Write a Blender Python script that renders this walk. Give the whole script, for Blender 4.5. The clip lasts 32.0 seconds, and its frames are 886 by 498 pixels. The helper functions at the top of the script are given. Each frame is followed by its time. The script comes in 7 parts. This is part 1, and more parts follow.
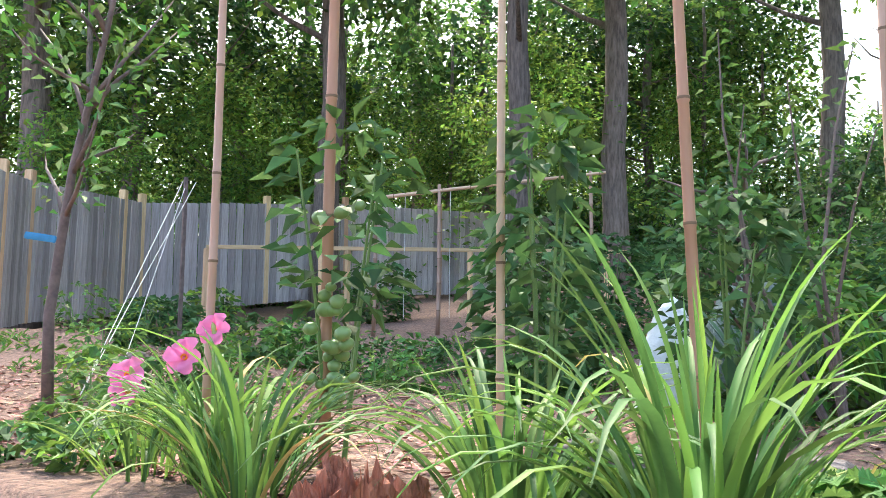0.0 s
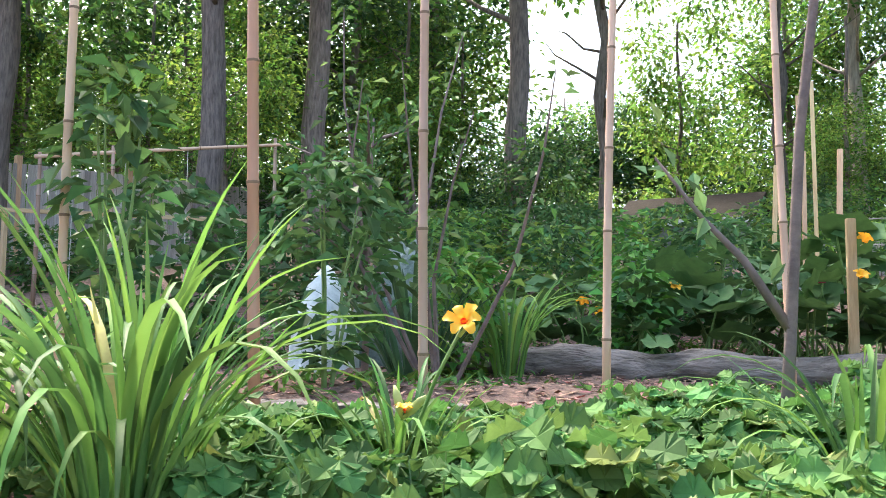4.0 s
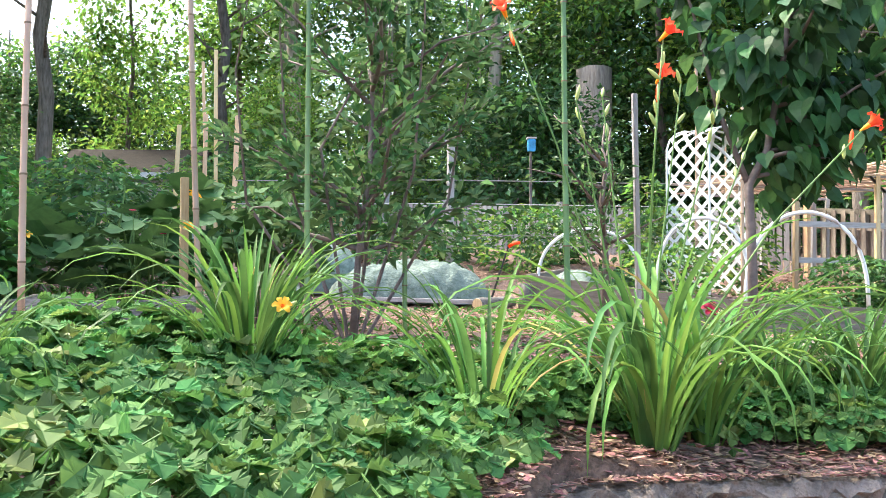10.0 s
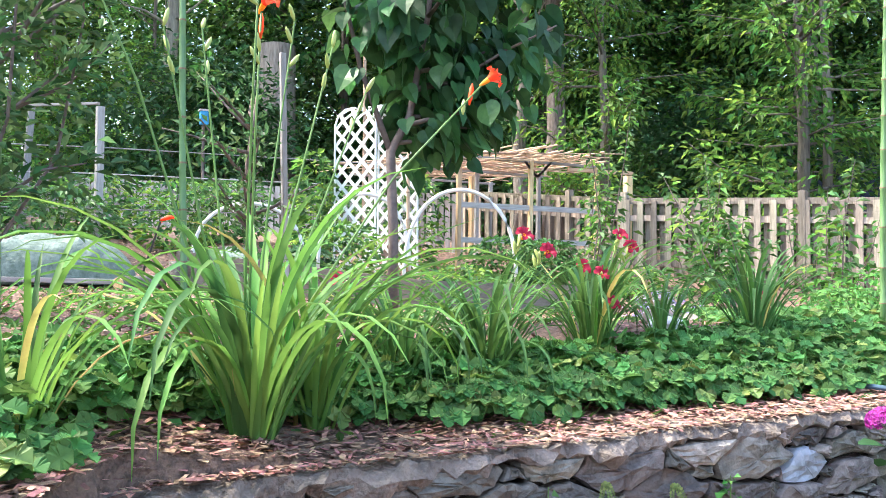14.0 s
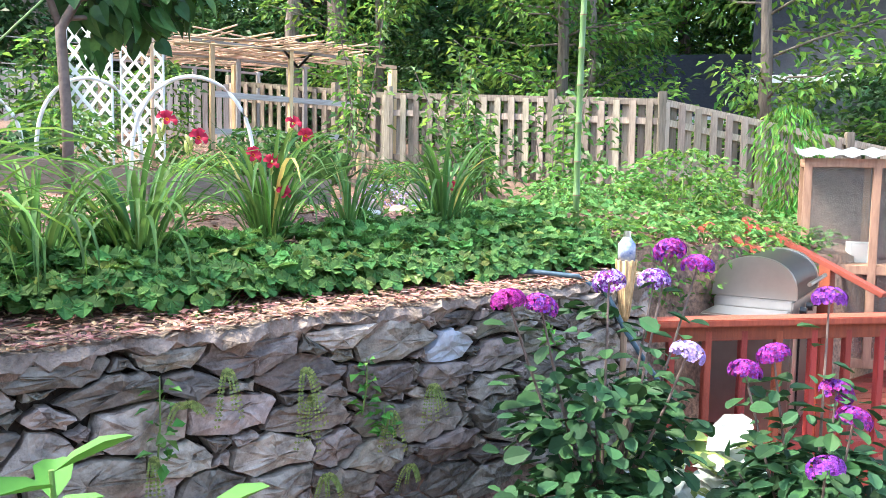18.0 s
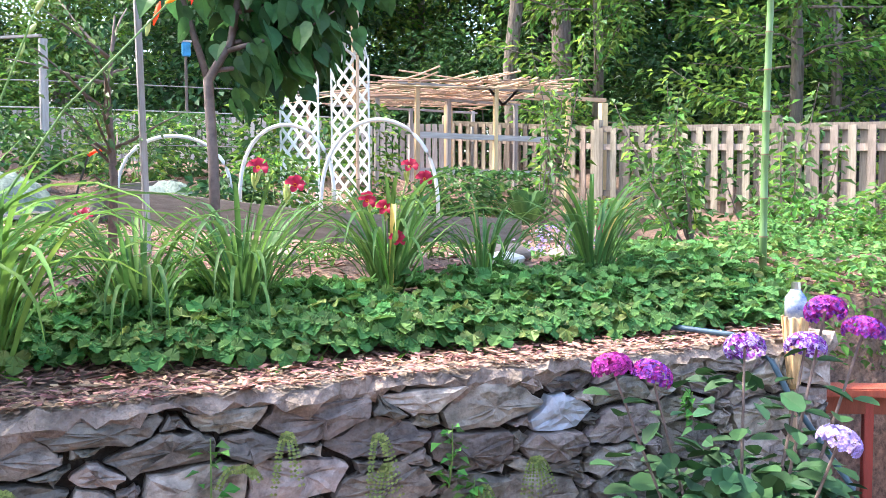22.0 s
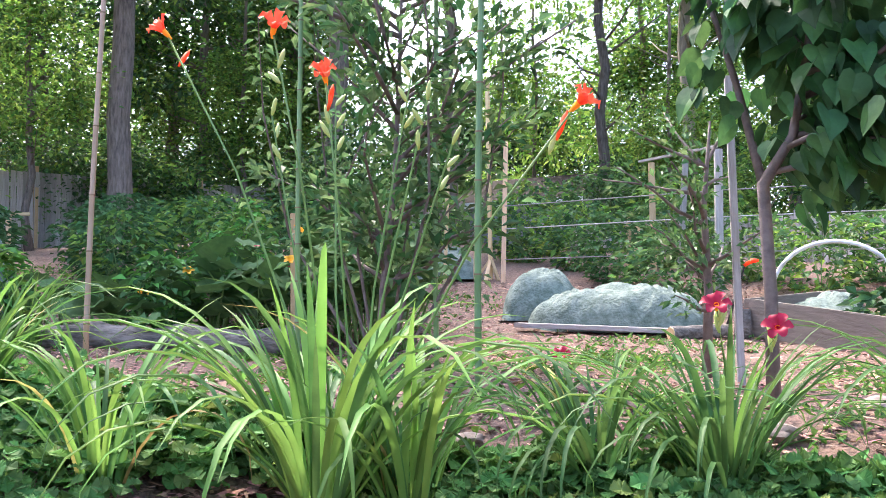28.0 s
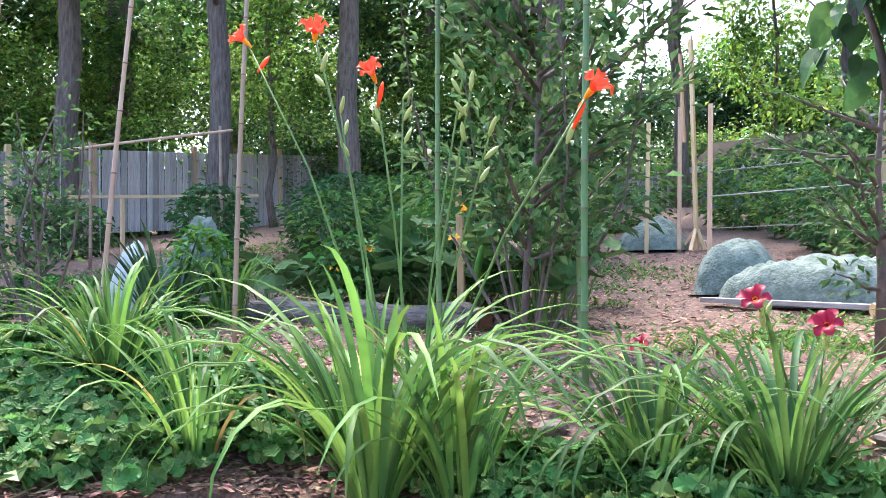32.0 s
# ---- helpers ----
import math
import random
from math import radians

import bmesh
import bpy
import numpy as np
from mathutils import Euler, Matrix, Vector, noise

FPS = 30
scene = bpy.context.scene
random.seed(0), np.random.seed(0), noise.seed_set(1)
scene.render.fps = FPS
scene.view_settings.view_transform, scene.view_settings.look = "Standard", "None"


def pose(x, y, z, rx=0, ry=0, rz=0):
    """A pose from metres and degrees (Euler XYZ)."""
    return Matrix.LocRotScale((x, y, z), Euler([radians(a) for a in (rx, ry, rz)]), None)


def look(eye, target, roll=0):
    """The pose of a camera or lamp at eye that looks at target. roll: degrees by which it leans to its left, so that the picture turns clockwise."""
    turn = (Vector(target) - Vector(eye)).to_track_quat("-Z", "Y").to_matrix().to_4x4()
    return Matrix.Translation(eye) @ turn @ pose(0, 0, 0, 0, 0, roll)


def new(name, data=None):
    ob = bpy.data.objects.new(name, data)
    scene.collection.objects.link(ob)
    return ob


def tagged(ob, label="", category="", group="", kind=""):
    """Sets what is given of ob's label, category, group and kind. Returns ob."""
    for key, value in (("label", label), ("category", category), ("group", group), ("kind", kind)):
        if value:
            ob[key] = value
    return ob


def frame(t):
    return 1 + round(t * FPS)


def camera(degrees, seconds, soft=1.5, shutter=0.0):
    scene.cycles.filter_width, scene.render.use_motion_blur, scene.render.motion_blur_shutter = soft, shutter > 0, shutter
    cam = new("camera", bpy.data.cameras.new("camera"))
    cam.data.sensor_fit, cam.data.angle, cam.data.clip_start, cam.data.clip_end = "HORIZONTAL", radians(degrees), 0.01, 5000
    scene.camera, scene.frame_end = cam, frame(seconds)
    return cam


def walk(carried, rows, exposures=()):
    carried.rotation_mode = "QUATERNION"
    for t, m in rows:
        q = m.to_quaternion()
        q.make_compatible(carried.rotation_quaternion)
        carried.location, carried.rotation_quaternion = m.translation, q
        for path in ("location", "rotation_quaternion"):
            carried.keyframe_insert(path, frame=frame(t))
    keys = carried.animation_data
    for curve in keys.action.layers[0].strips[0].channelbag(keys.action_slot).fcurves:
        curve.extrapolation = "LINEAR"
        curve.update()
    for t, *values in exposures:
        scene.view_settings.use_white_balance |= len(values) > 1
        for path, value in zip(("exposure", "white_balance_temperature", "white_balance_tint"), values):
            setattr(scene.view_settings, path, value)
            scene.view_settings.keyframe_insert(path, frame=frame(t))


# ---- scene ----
cam = camera(54.0, 32.0, soft=0.45, shutter=0.1)
PATH = [
    (0, (0.470, 0.176, 0.840), (-0.920, 1.599, 1.051), 0.7),
    (0.5, (0.468, 0.243, 0.823), (-0.870, 1.715, 1.031), -0.1),
    (1, (0.480, 0.288, 0.818), (-0.776, 1.833, 1.004), 0.1),
    (1.5, (0.519, 0.334, 0.824), (-0.700, 1.911, 0.984), 0.3),
    (2, (0.572, 0.390, 0.806), (-0.594, 2.011, 0.913), 0.9),
    (2.5, (0.605, 0.433, 0.798), (-0.475, 2.116, 0.830), 1.4),
    (4.5, (0.972, 0.350, 0.785), (0.177, 2.176, 0.976), 0.3),
    (5, (1.081, 0.369, 0.793), (0.374, 2.232, 0.968), 0.2),
    (5.5, (1.135, 0.387, 0.797), (0.534, 2.288, 0.960), -0.2),
    (6, (1.187, 0.390, 0.797), (0.709, 2.326, 0.949), 0.4),
    (6.5, (1.255, 0.381, 0.794), (0.948, 2.352, 0.939), 0.8),
    (7, (1.297, 0.341, 0.792), (1.186, 2.333, 0.933), 0.4),
    (7.5, (1.330, 0.344, 0.790), (1.315, 2.340, 0.906), -0.3),
    (8, (1.468, -0.094, 0.768), (1.404, 1.901, 0.879), -0.8),
    (8.5, (1.474, -0.039, 0.738), (1.506, 1.957, 0.872), -0.5),
    (9, (1.525, -0.005, 0.736), (1.668, 1.986, 0.860), -0.1),
    (9.5, (1.593, 0.004, 0.739), (1.810, 1.990, 0.836), -0.3),
    (10, (1.717, 0.014, 0.737), (1.999, 1.993, 0.807), 0.3),
    (10.5, (1.824, 0.065, 0.751), (2.209, 2.027, 0.801), 0.9),
    (11, (1.956, 0.210, 0.782), (2.542, 2.122, 0.815), 1.5),
    (11.5, (2.087, 0.319, 0.781), (2.825, 2.177, 0.785), 1.8),
    (12, (2.165, 0.344, 0.787), (2.954, 2.182, 0.772), 1.8),
    (12.5, (2.214, 0.348, 0.757), (3.042, 2.169, 0.758), 1.2),
    (13, (2.240, 0.351, 0.737), (3.104, 2.155, 0.778), 0.9),
    (13.5, (2.240, 0.333, 0.713), (3.115, 2.130, 0.779), 0.7),
    (14, (2.158, 0.360, 0.669), (3.101, 2.124, 0.707), 0.2),
    (14.5, (2.175, 0.345, 0.632), (3.187, 2.069, 0.578), 0.5),
    (15, (2.266, 0.276, 0.632), (3.369, 1.936, 0.464), 1.3),
    (15.5, (2.332, 0.263, 0.628), (3.536, 1.844, 0.398), 1.1),
    (17.5, (2.577, 0.143, 0.655), (3.904, 1.628, 0.477), 0.8),
    (18, (2.674, 0.068, 0.639), (3.978, 1.572, 0.444), 0.8),
    (18.5, (2.734, 0.041, 0.624), (3.995, 1.577, 0.398), 1.0),
    (19, (2.787, 0.056, 0.616), (4.019, 1.609, 0.343), 1.0),
    (19.5, (2.866, 0.086, 0.609), (4.056, 1.673, 0.355), 0.5),
    (20, (2.925, 0.112, 0.614), (4.067, 1.740, 0.399), -0.4),
    (20.5, (2.960, 0.118, 0.622), (4.066, 1.773, 0.427), -0.8),
    (21, (3.028, 0.088, 0.631), (4.100, 1.767, 0.455), -0.6),
    (21.5, (3.184, 0.066, 0.661), (4.145, 1.813, 0.505), 0.1),
    (22, (3.304, 0.051, 0.680), (4.139, 1.864, 0.560), -0.2),
    (22.5, (3.371, 0.060, 0.695), (4.145, 1.903, 0.612), -1.2),
    (23, (3.430, 0.120, 0.689), (4.170, 1.978, 0.650), -1.8),
    (23.5, (3.532, 0.203, 0.697), (4.203, 2.087, 0.723), -1.6),
    (24, (3.621, 0.257, 0.697), (4.159, 2.182, 0.761), -2.2),
    (24.5, (3.767, 0.322, 0.704), (4.078, 2.296, 0.783), -1.3),
    (25, (3.882, 0.328, 0.724), (3.966, 2.325, 0.792), -0.7),
    (25.5, (3.938, 0.342, 0.746), (3.885, 2.341, 0.799), -1.5),
    (26, (3.959, 0.401, 0.757), (3.782, 2.392, 0.811), -2.1),
    (26.5, (4.004, 0.527, 0.772), (3.686, 2.499, 0.881), -1.8),
    (28.5, (4.311, 0.783, 0.820), (3.398, 2.560, 0.921), -0.2),
    (29, (4.387, 0.839, 0.836), (3.326, 2.531, 0.935), -0.3),
    (29.5, (4.467, 0.899, 0.864), (3.252, 2.484, 0.963), 0.1),
    (30, (4.553, 0.945, 0.887), (3.244, 2.452, 1.021), 0.5),
    (30.5, (4.617, 0.959, 0.894), (3.313, 2.462, 1.093), 0.3),
    (31, (4.686, 0.948, 0.898), (3.425, 2.488, 1.090), 1.1),
    (31.5, (4.731, 0.977, 0.890), (3.463, 2.518, 1.017), 0.6),
    (32, (4.745, 1.022, 0.878), (3.497, 2.585, 0.918), -0.8),
]

walk(cam, [(t, look(eye, target, roll)) for t, eye, target, roll in PATH],
     exposures=[(0.0, 2.5, 6800, 9), (9.0, 2.55, 6700, 6), (13.0, 2.65, 6250, 4), (20.0, 2.68, 6450, 6), (23.0, 2.7, 6250, 12), (26.0, 2.65, 6300, 17), (29.5, 2.52, 6250, 14), (32.0, 2.5, 6100, 12)])

# ---- daylight ----
SUN_FROM = Vector((-0.50, 0.36, 0.82)).normalized()
world = bpy.data.worlds.new("sky")
scene.world = world
world.use_nodes = True
wn = world.node_tree.nodes
wsky = wn.new("ShaderNodeTexSky")
wsky.sky_type = "NISHITA"
wsky.sun_disc = False
wsky.sun_elevation = math.asin(SUN_FROM.z)
wsky.sun_rotation = math.atan2(SUN_FROM.x, SUN_FROM.y)
wsky.dust_density = 3.0
wn["Background"].inputs["Strength"].default_value = 0.15
world.node_tree.links.new(wsky.outputs["Color"], wn["Background"].inputs["Color"])
sun = new("sun", bpy.data.lights.new("sun", "SUN"))
sun.data.energy = 1.8
sun.data.angle = radians(8.0)
sun.data.color = (1.0, 0.92, 0.78)
sun.matrix_world = look(SUN_FROM * 60, (0, 0, 0))

rng = np.random.default_rng(7)


# ---- material helpers ----
def material(name, colour, rough=0.7, second=None, scale=8.0, spread=0.15, bump=0.0, bump_scale=40.0,
             metal=0.0, translucent=0.0, random_by="", stretch=(1, 1, 1), coords="Object", detail=6.0):
    m = bpy.data.materials.new(name)
    m.use_nodes = True
    nt = m.node_tree
    n, ln = nt.nodes, nt.links
    bsdf = n["Principled BSDF"]
    bsdf.inputs["Roughness"].default_value = rough
    bsdf.inputs["Metallic"].default_value = metal
    if translucent:
        bsdf.inputs["Specular IOR Level"].default_value = 0.3
    tc = n.new("ShaderNodeTexCoord")
    mp = n.new("ShaderNodeMapping")
    mp.inputs["Scale"].default_value = stretch
    ln.new(tc.outputs[coords], mp.inputs["Vector"])
    noi = n.new("ShaderNodeTexNoise")
    noi.inputs["Scale"].default_value = scale
    noi.inputs["Detail"].default_value = detail
    noi.inputs["Roughness"].default_value = 0.65
    ln.new(mp.outputs["Vector"], noi.inputs["Vector"])
    mix = n.new("ShaderNodeMix")
    mix.data_type = "RGBA"
    second = second or tuple(c * 0.55 for c in colour)
    mix.inputs["A"].default_value = (*colour, 1)
    mix.inputs["B"].default_value = (*second, 1)
    ramp = n.new("ShaderNodeMapRange")
    ramp.inputs["From Min"].default_value = 0.36
    ramp.inputs["From Max"].default_value = 0.66
    ln.new(noi.outputs["Fac"], ramp.inputs["Value"])
    ln.new(ramp.outputs["Result"], mix.inputs["Factor"])
    col = mix.outputs["Result"]
    if random_by:
        if random_by == "island":
            src = n.new("ShaderNodeNewGeometry").outputs["Random Per Island"]
        else:
            src = n.new("ShaderNodeObjectInfo").outputs["Random"]
        hs = n.new("ShaderNodeHueSaturation")
        r1 = n.new("ShaderNodeMapRange")
        r1.inputs["To Min"].default_value = 1 - spread * 2.2
        r1.inputs["To Max"].default_value = 1 + spread * 2.2
        ln.new(src, r1.inputs["Value"])
        ln.new(r1.outputs["Result"], hs.inputs["Value"])
        r2 = n.new("ShaderNodeMapRange")
        r2.inputs["To Min"].default_value = 0.5 - spread * 0.12
        r2.inputs["To Max"].default_value = 0.5 + spread * 0.12
        wnz = n.new("ShaderNodeTexWhiteNoise")
        wnz.noise_dimensions = "1D"
        ln.new(src, wnz.inputs["W"])
        ln.new(wnz.outputs["Value"], r2.inputs["Value"])
        ln.new(r2.outputs["Result"], hs.inputs["Hue"])
        ln.new(col, hs.inputs["Color"])
        col = hs.outputs["Color"]
    ln.new(col, bsdf.inputs["Base Color"])
    if bump:
        b = n.new("ShaderNodeBump")
        b.inputs["Strength"].default_value = bump
        b.inputs["Distance"].default_value = 0.02
        n2 = n.new("ShaderNodeTexNoise")
        n2.inputs["Scale"].default_value = bump_scale
        n2.inputs["Detail"].default_value = 8
        ln.new(mp.outputs["Vector"], n2.inputs["Vector"])
        ln.new(n2.outputs["Fac"], b.inputs["Height"])
        ln.new(b.outputs["Normal"], bsdf.inputs["Normal"])
    if translucent:
        tr = n.new("ShaderNodeBsdfTranslucent")
        hs2 = n.new("ShaderNodeHueSaturation")
        hs2.inputs["Hue"].default_value = 0.48
        hs2.inputs["Value"].default_value = 1.5
        ln.new(col, hs2.inputs["Color"])
        ln.new(hs2.outputs["Color"], tr.inputs["Color"])
        ms = n.new("ShaderNodeMixShader")
        ms.inputs["Fac"].default_value = translucent
        ln.new(bsdf.outputs["BSDF"], ms.inputs[1])
        ln.new(tr.outputs["BSDF"], ms.inputs[2])
        ln.new(ms.outputs["Shader"], n["Material Output"].inputs["Surface"])
    return m


def leaf_material(name, colour, second=None, rough=0.45, spread=0.2, translucent=0.35, scale=14):
    return material(name, colour, rough, second, scale, spread, 0.0, 40, 0.0, translucent, "island")


# ---- mesh helpers ----
def mesh_of(name, verts, faces, mats, index=None, smooth=False):
    me = bpy.data.meshes.new(name)
    me.from_pydata(np.asarray(verts, float).tolist() if len(verts) else [], [], [list(map(int, f)) for f in faces])
    for m in mats if isinstance(mats, (list, tuple)) else [mats]:
        me.materials.append(m)
    if index is not None:
        me.polygons.foreach_set("material_index", np.asarray(index, dtype=np.int32))
    if smooth:
        me.polygons.foreach_set("use_smooth", np.ones(len(me.polygons), dtype=bool))
    me.update()
    return me


def join(*pieces):
    vs, fs, k = [], [], 0
    for v, f in pieces:
        v = np.asarray(v, float).reshape(-1, 3)
        vs.append(v)
        fs += [[i + k for i in q] for q in f]
        k += len(v)
    return np.concatenate(vs), fs


def tube(points, radii, segs=8, cap=True):
    pts = [Vector(p) for p in points]
    vs, fs = [], []
    for i, p in enumerate(pts):
        d = (pts[min(i + 1, len(pts) - 1)] - pts[max(i - 1, 0)]).normalized()
        a = d.orthogonal() if abs(d.z) < 0.9 else Vector((1, 0, 0))
        a = (a - d * a.dot(d)).normalized()
        b = d.cross(a)
        for s in range(segs):
            an = 2 * math.pi * s / segs
            vs.append(p + (a * math.cos(an) + b * math.sin(an)) * radii[i])
    for i in range(len(pts) - 1):
        for s in range(segs):
            t = (s + 1) % segs
            fs.append([i * segs + s, i * segs + t, (i + 1) * segs + t, (i + 1) * segs + s])
    if cap:
        fs.append(list(range(segs))[::-1])
        fs.append([(len(pts) - 1) * segs + s for s in range(segs)])
    return np.array([tuple(v) for v in vs]), fs


def box(cx, cy, cz, sx, sy, sz, bev=0.0):
    x, y, z = sx / 2, sy / 2, sz / 2
    if not bev:
        v = [(cx + a * x, cy + b * y, cz + c * z) for c in (-1, 1) for b in (-1, 1) for a in (-1, 1)]
        return np.array(v), [[0, 2, 3, 1], [4, 5, 7, 6], [0, 1, 5, 4], [2, 6, 7, 3], [0, 4, 6, 2], [1, 3, 7, 5]]
    bm = bmesh.new()
    bmesh.ops.create_cube(bm, size=1)
    bmesh.ops.scale(bm, vec=(sx, sy, sz), verts=bm.verts)
    bmesh.ops.bevel(bm, geom=bm.edges[:], offset=bev, segments=2, affect="EDGES")
    bmesh.ops.translate(bm, vec=(cx, cy, cz), verts=bm.verts)
    v = np.array([tuple(q.co) for q in bm.verts])
    fc = [[q.index for q in p.verts] for p in bm.faces]
    bm.free()
    return v, fc


def unit(a):
    return a / np.maximum(np.linalg.norm(a, axis=-1, keepdims=True), 1e-9)


def leaves(pos, axis, up, length, width, fold=0.25, curl=0.15, broad=0.45):
    """Pointed leaves of six corners, folded along the rib."""
    n = len(pos)
    axis = unit(axis)
    side = unit(np.cross(axis, up))
    nor = np.cross(side, axis)
    L, W = np.broadcast_to(length, n)[:, None], np.broadcast_to(width, n)[:, None]
    mid = pos + axis * L * broad
    tip = pos + axis * L - nor * L * curl
    lift = nor * W * fold
    v = np.stack([pos, mid + side * W / 2 + lift, tip, mid - side * W / 2 + lift], 1).reshape(-1, 3)
    b = np.arange(n)[:, None] * 4
    f = np.concatenate([b + [0, 1, 2], b + [0, 2, 3]], 0)
    order = np.argsort(np.tile(np.arange(n), 2), kind="stable")
    return v, f[order].tolist()


def part(name, mesh, parent, label="", m=None):
    ob = new(name, mesh)
    ob.parent = parent
    if m is not None:
        ob.matrix_basis = m
    if label:
        ob["label"] = label
    return ob


def thing(name, label, category, m=None, group="", kind="", mesh=None):
    ob = new(name, mesh)
    if m is not None:
        ob.matrix_basis = m
    return tagged(ob, label, category, group, kind)


def smoothstep(a, b, x):
    t = np.clip((x - a) / (b - a), 0, 1)
    return t * t * (3 - 2 * t)


# ---- the lie of the land ----
LOW = -0.82


def wall_y(x):
    """The back of the retaining wall's coping."""
    return 0.80 + 2.0 * smoothstep(1.6, 2.6, np.asarray(x, float)) + 0.42 * smoothstep(6.3, 6.8, np.asarray(x, float))


def rise(y):
    """The garden climbs gently away from the wall."""
    return 0.20 + 0.105 * (np.clip(y, 2.6, 45.0) - 2.75)


def soil(x, y):
    """The height of the upper terrace."""
    x, y = np.asarray(x, float), np.asarray(y, float)
    z = 0.06 * smoothstep(5.0, 2.0, x) - 0.16 * smoothstep(1.5, 3.5, x) * smoothstep(4.2, 2.7, y)
    z = z - 0.26 * smoothstep(4.5, 9.0, y) * smoothstep(-3.0, 4.0, x)
    z = z + 0.22 * smoothstep(2.2, 0.6, x) * smoothstep(4.2, 3.3, y)
    z = z - 0.20 * smoothstep(7.0, 10.5, x)
    z = z + 0.36 * smoothstep(-2.5, -8.0, x) * smoothstep(1.0, 3.2, y)
    z = z - 0.9 * smoothstep(14, 40, y)
    z = z - (0.14 + 0.12 * smoothstep(4.4, 6.0, x) * smoothstep(9.0, 8.0, y)) * smoothstep(3.9, 5.4, y) * smoothstep(12.5, 9.0, y)
    z = z + rise(y)
    z = z + 0.025 * np.sin(1.7 * x + 0.6 * y) * np.cos(1.3 * y - 0.4 * x)
    return z


def ground_z(x, y):
    x, y = np.asarray(x, float), np.asarray(y, float)
    up = smoothstep(-0.13, -0.05, y - wall_y(x))
    return up * soil(x, y) + (1 - up) * (LOW - 0.5 * smoothstep(5.6, 6.6, x))


def plot(x, y):
    """The rows fan out towards the far left corner of the garden."""
    if x > -0.5:
        return x, y
    q = min(1 + 0.055 * (-x - 0.5) * min(1.0, max(0.0, (y - 2) / 4)), 1.45)
    return 0.5 + (x - 0.5) * q, 0.3 + (y - 0.3) * q * 1.03


def gz(x, y):
    return float(ground_z(x, y))

# ---- materials ----
M_SOIL = material("wood_chip_soil", (0.27, 0.165, 0.125), 0.95, (0.08, 0.053, 0.042), 30, bump=0.8, bump_scale=60, coords="Object")
M_CHIP = material("wood_chips", (0.46, 0.255, 0.19), 0.9, (0.19, 0.095, 0.07), 30, 0.34, random_by="island")
M_GRASS = leaf_material("grass", (0.10, 0.22, 0.035), (0.05, 0.13, 0.02))
M_STONE = material("fieldstone", (0.35, 0.30, 0.26), 0.62, (0.10, 0.083, 0.07), 13, 0.28, 1.0, 24, random_by="object", stretch=(1.0, 1.0, 1.25), detail=10)
M_STONE_PALE = material("painted_stone", (0.55, 0.58, 0.66), 0.6, (0.30, 0.31, 0.35), 9, 0.1, 0.5, 25)
# near-black colour holds the shade that lies deep between the wall stones
M_GAP = material("wall_joint_shade", (0.035, 0.028, 0.023), 0.95, (0.018, 0.014, 0.012), 14, bump=0.8, bump_scale=60)
M_MORTAR = material("old_mortar", (0.32, 0.25, 0.21), 0.95, (0.12, 0.095, 0.08), 11, bump=0.9, bump_scale=55)
M_BAMBOO = material("dry_bamboo", (0.50, 0.34, 0.235), 0.5, (0.36, 0.24, 0.165), 5, 0.15, random_by="object", stretch=(1, 1, 0.2))
M_BAMBOO_RED = material("orange_bamboo", (0.50, 0.265, 0.16), 0.5, (0.36, 0.18, 0.11), 5, 0.1, stretch=(1, 1, 0.2))
M_BAMBOO_GREEN = material("green_bamboo", (0.17, 0.27, 0.10), 0.45, (0.10, 0.17, 0.07), 6, 0.15, random_by="object", stretch=(1, 1, 0.3))
M_NODE = material("bamboo_node", (0.24, 0.15, 0.09), 0.7)
M_LUMBER = material("pale_lumber", (0.68, 0.47, 0.28), 0.65, (0.52, 0.33, 0.18), 6, 0.12, 0.2, 60, random_by="object", stretch=(8, 8, 1))
M_GREYWOOD = material("weathered_board", (0.46, 0.42, 0.41), 0.85, (0.30, 0.265, 0.25), 5, 0.16, 0.3, 50, random_by="object", stretch=(10, 10, 0.8))
M_FENCEWOOD = material("fence_picket_wood", (0.36, 0.30, 0.245), 0.85, (0.20, 0.165, 0.13), 5, 0.2, 0.3, 50, random_by="object", stretch=(10, 10, 0.8))
M_BEDWOOD = material("grey_brown_timber", (0.25, 0.205, 0.175), 0.85, (0.15, 0.12, 0.10), 4, 0.1, 0.4, 40, stretch=(1, 8, 8))
M_BARK = material("furrowed_bark", (0.23, 0.19, 0.165), 0.95, (0.085, 0.07, 0.06), 5, 0.15, 1.0, 14, random_by="object", stretch=(3, 3, 0.5))
M_BARK_PALE = material("pale_bark", (0.42, 0.36, 0.29), 0.9, (0.22, 0.18, 0.15), 5, 0.1, 0.8, 14, stretch=(3, 3, 0.5))
M_SNAG = material("dead_trunk_bark", (0.30, 0.25, 0.215), 0.95, (0.15, 0.12, 0.10), 6, 0.1, 0.8, 14, stretch=(3, 3, 0.4))
M_BARK_YOUNG = material("young_bark", (0.20, 0.145, 0.13), 0.75, (0.11, 0.08, 0.075), 18, bump=0.3)
M_LOGBARK = material("lichened_log_bark", (0.25, 0.22, 0.20), 0.95, (0.07, 0.06, 0.05), 7, 0.1, 1.0, 20, stretch=(0.6, 3, 3))
M_LOGEND = material("reddish_cut_log_end", (0.30, 0.12, 0.07), 0.85, (0.17, 0.07, 0.045), 12, bump=0.4)
M_STUMP = material("rotten_red_wood", (0.50, 0.20, 0.12), 0.95, (0.19, 0.075, 0.05), 9, bump=1.0, bump_scale=30, stretch=(4, 4, 0.7))
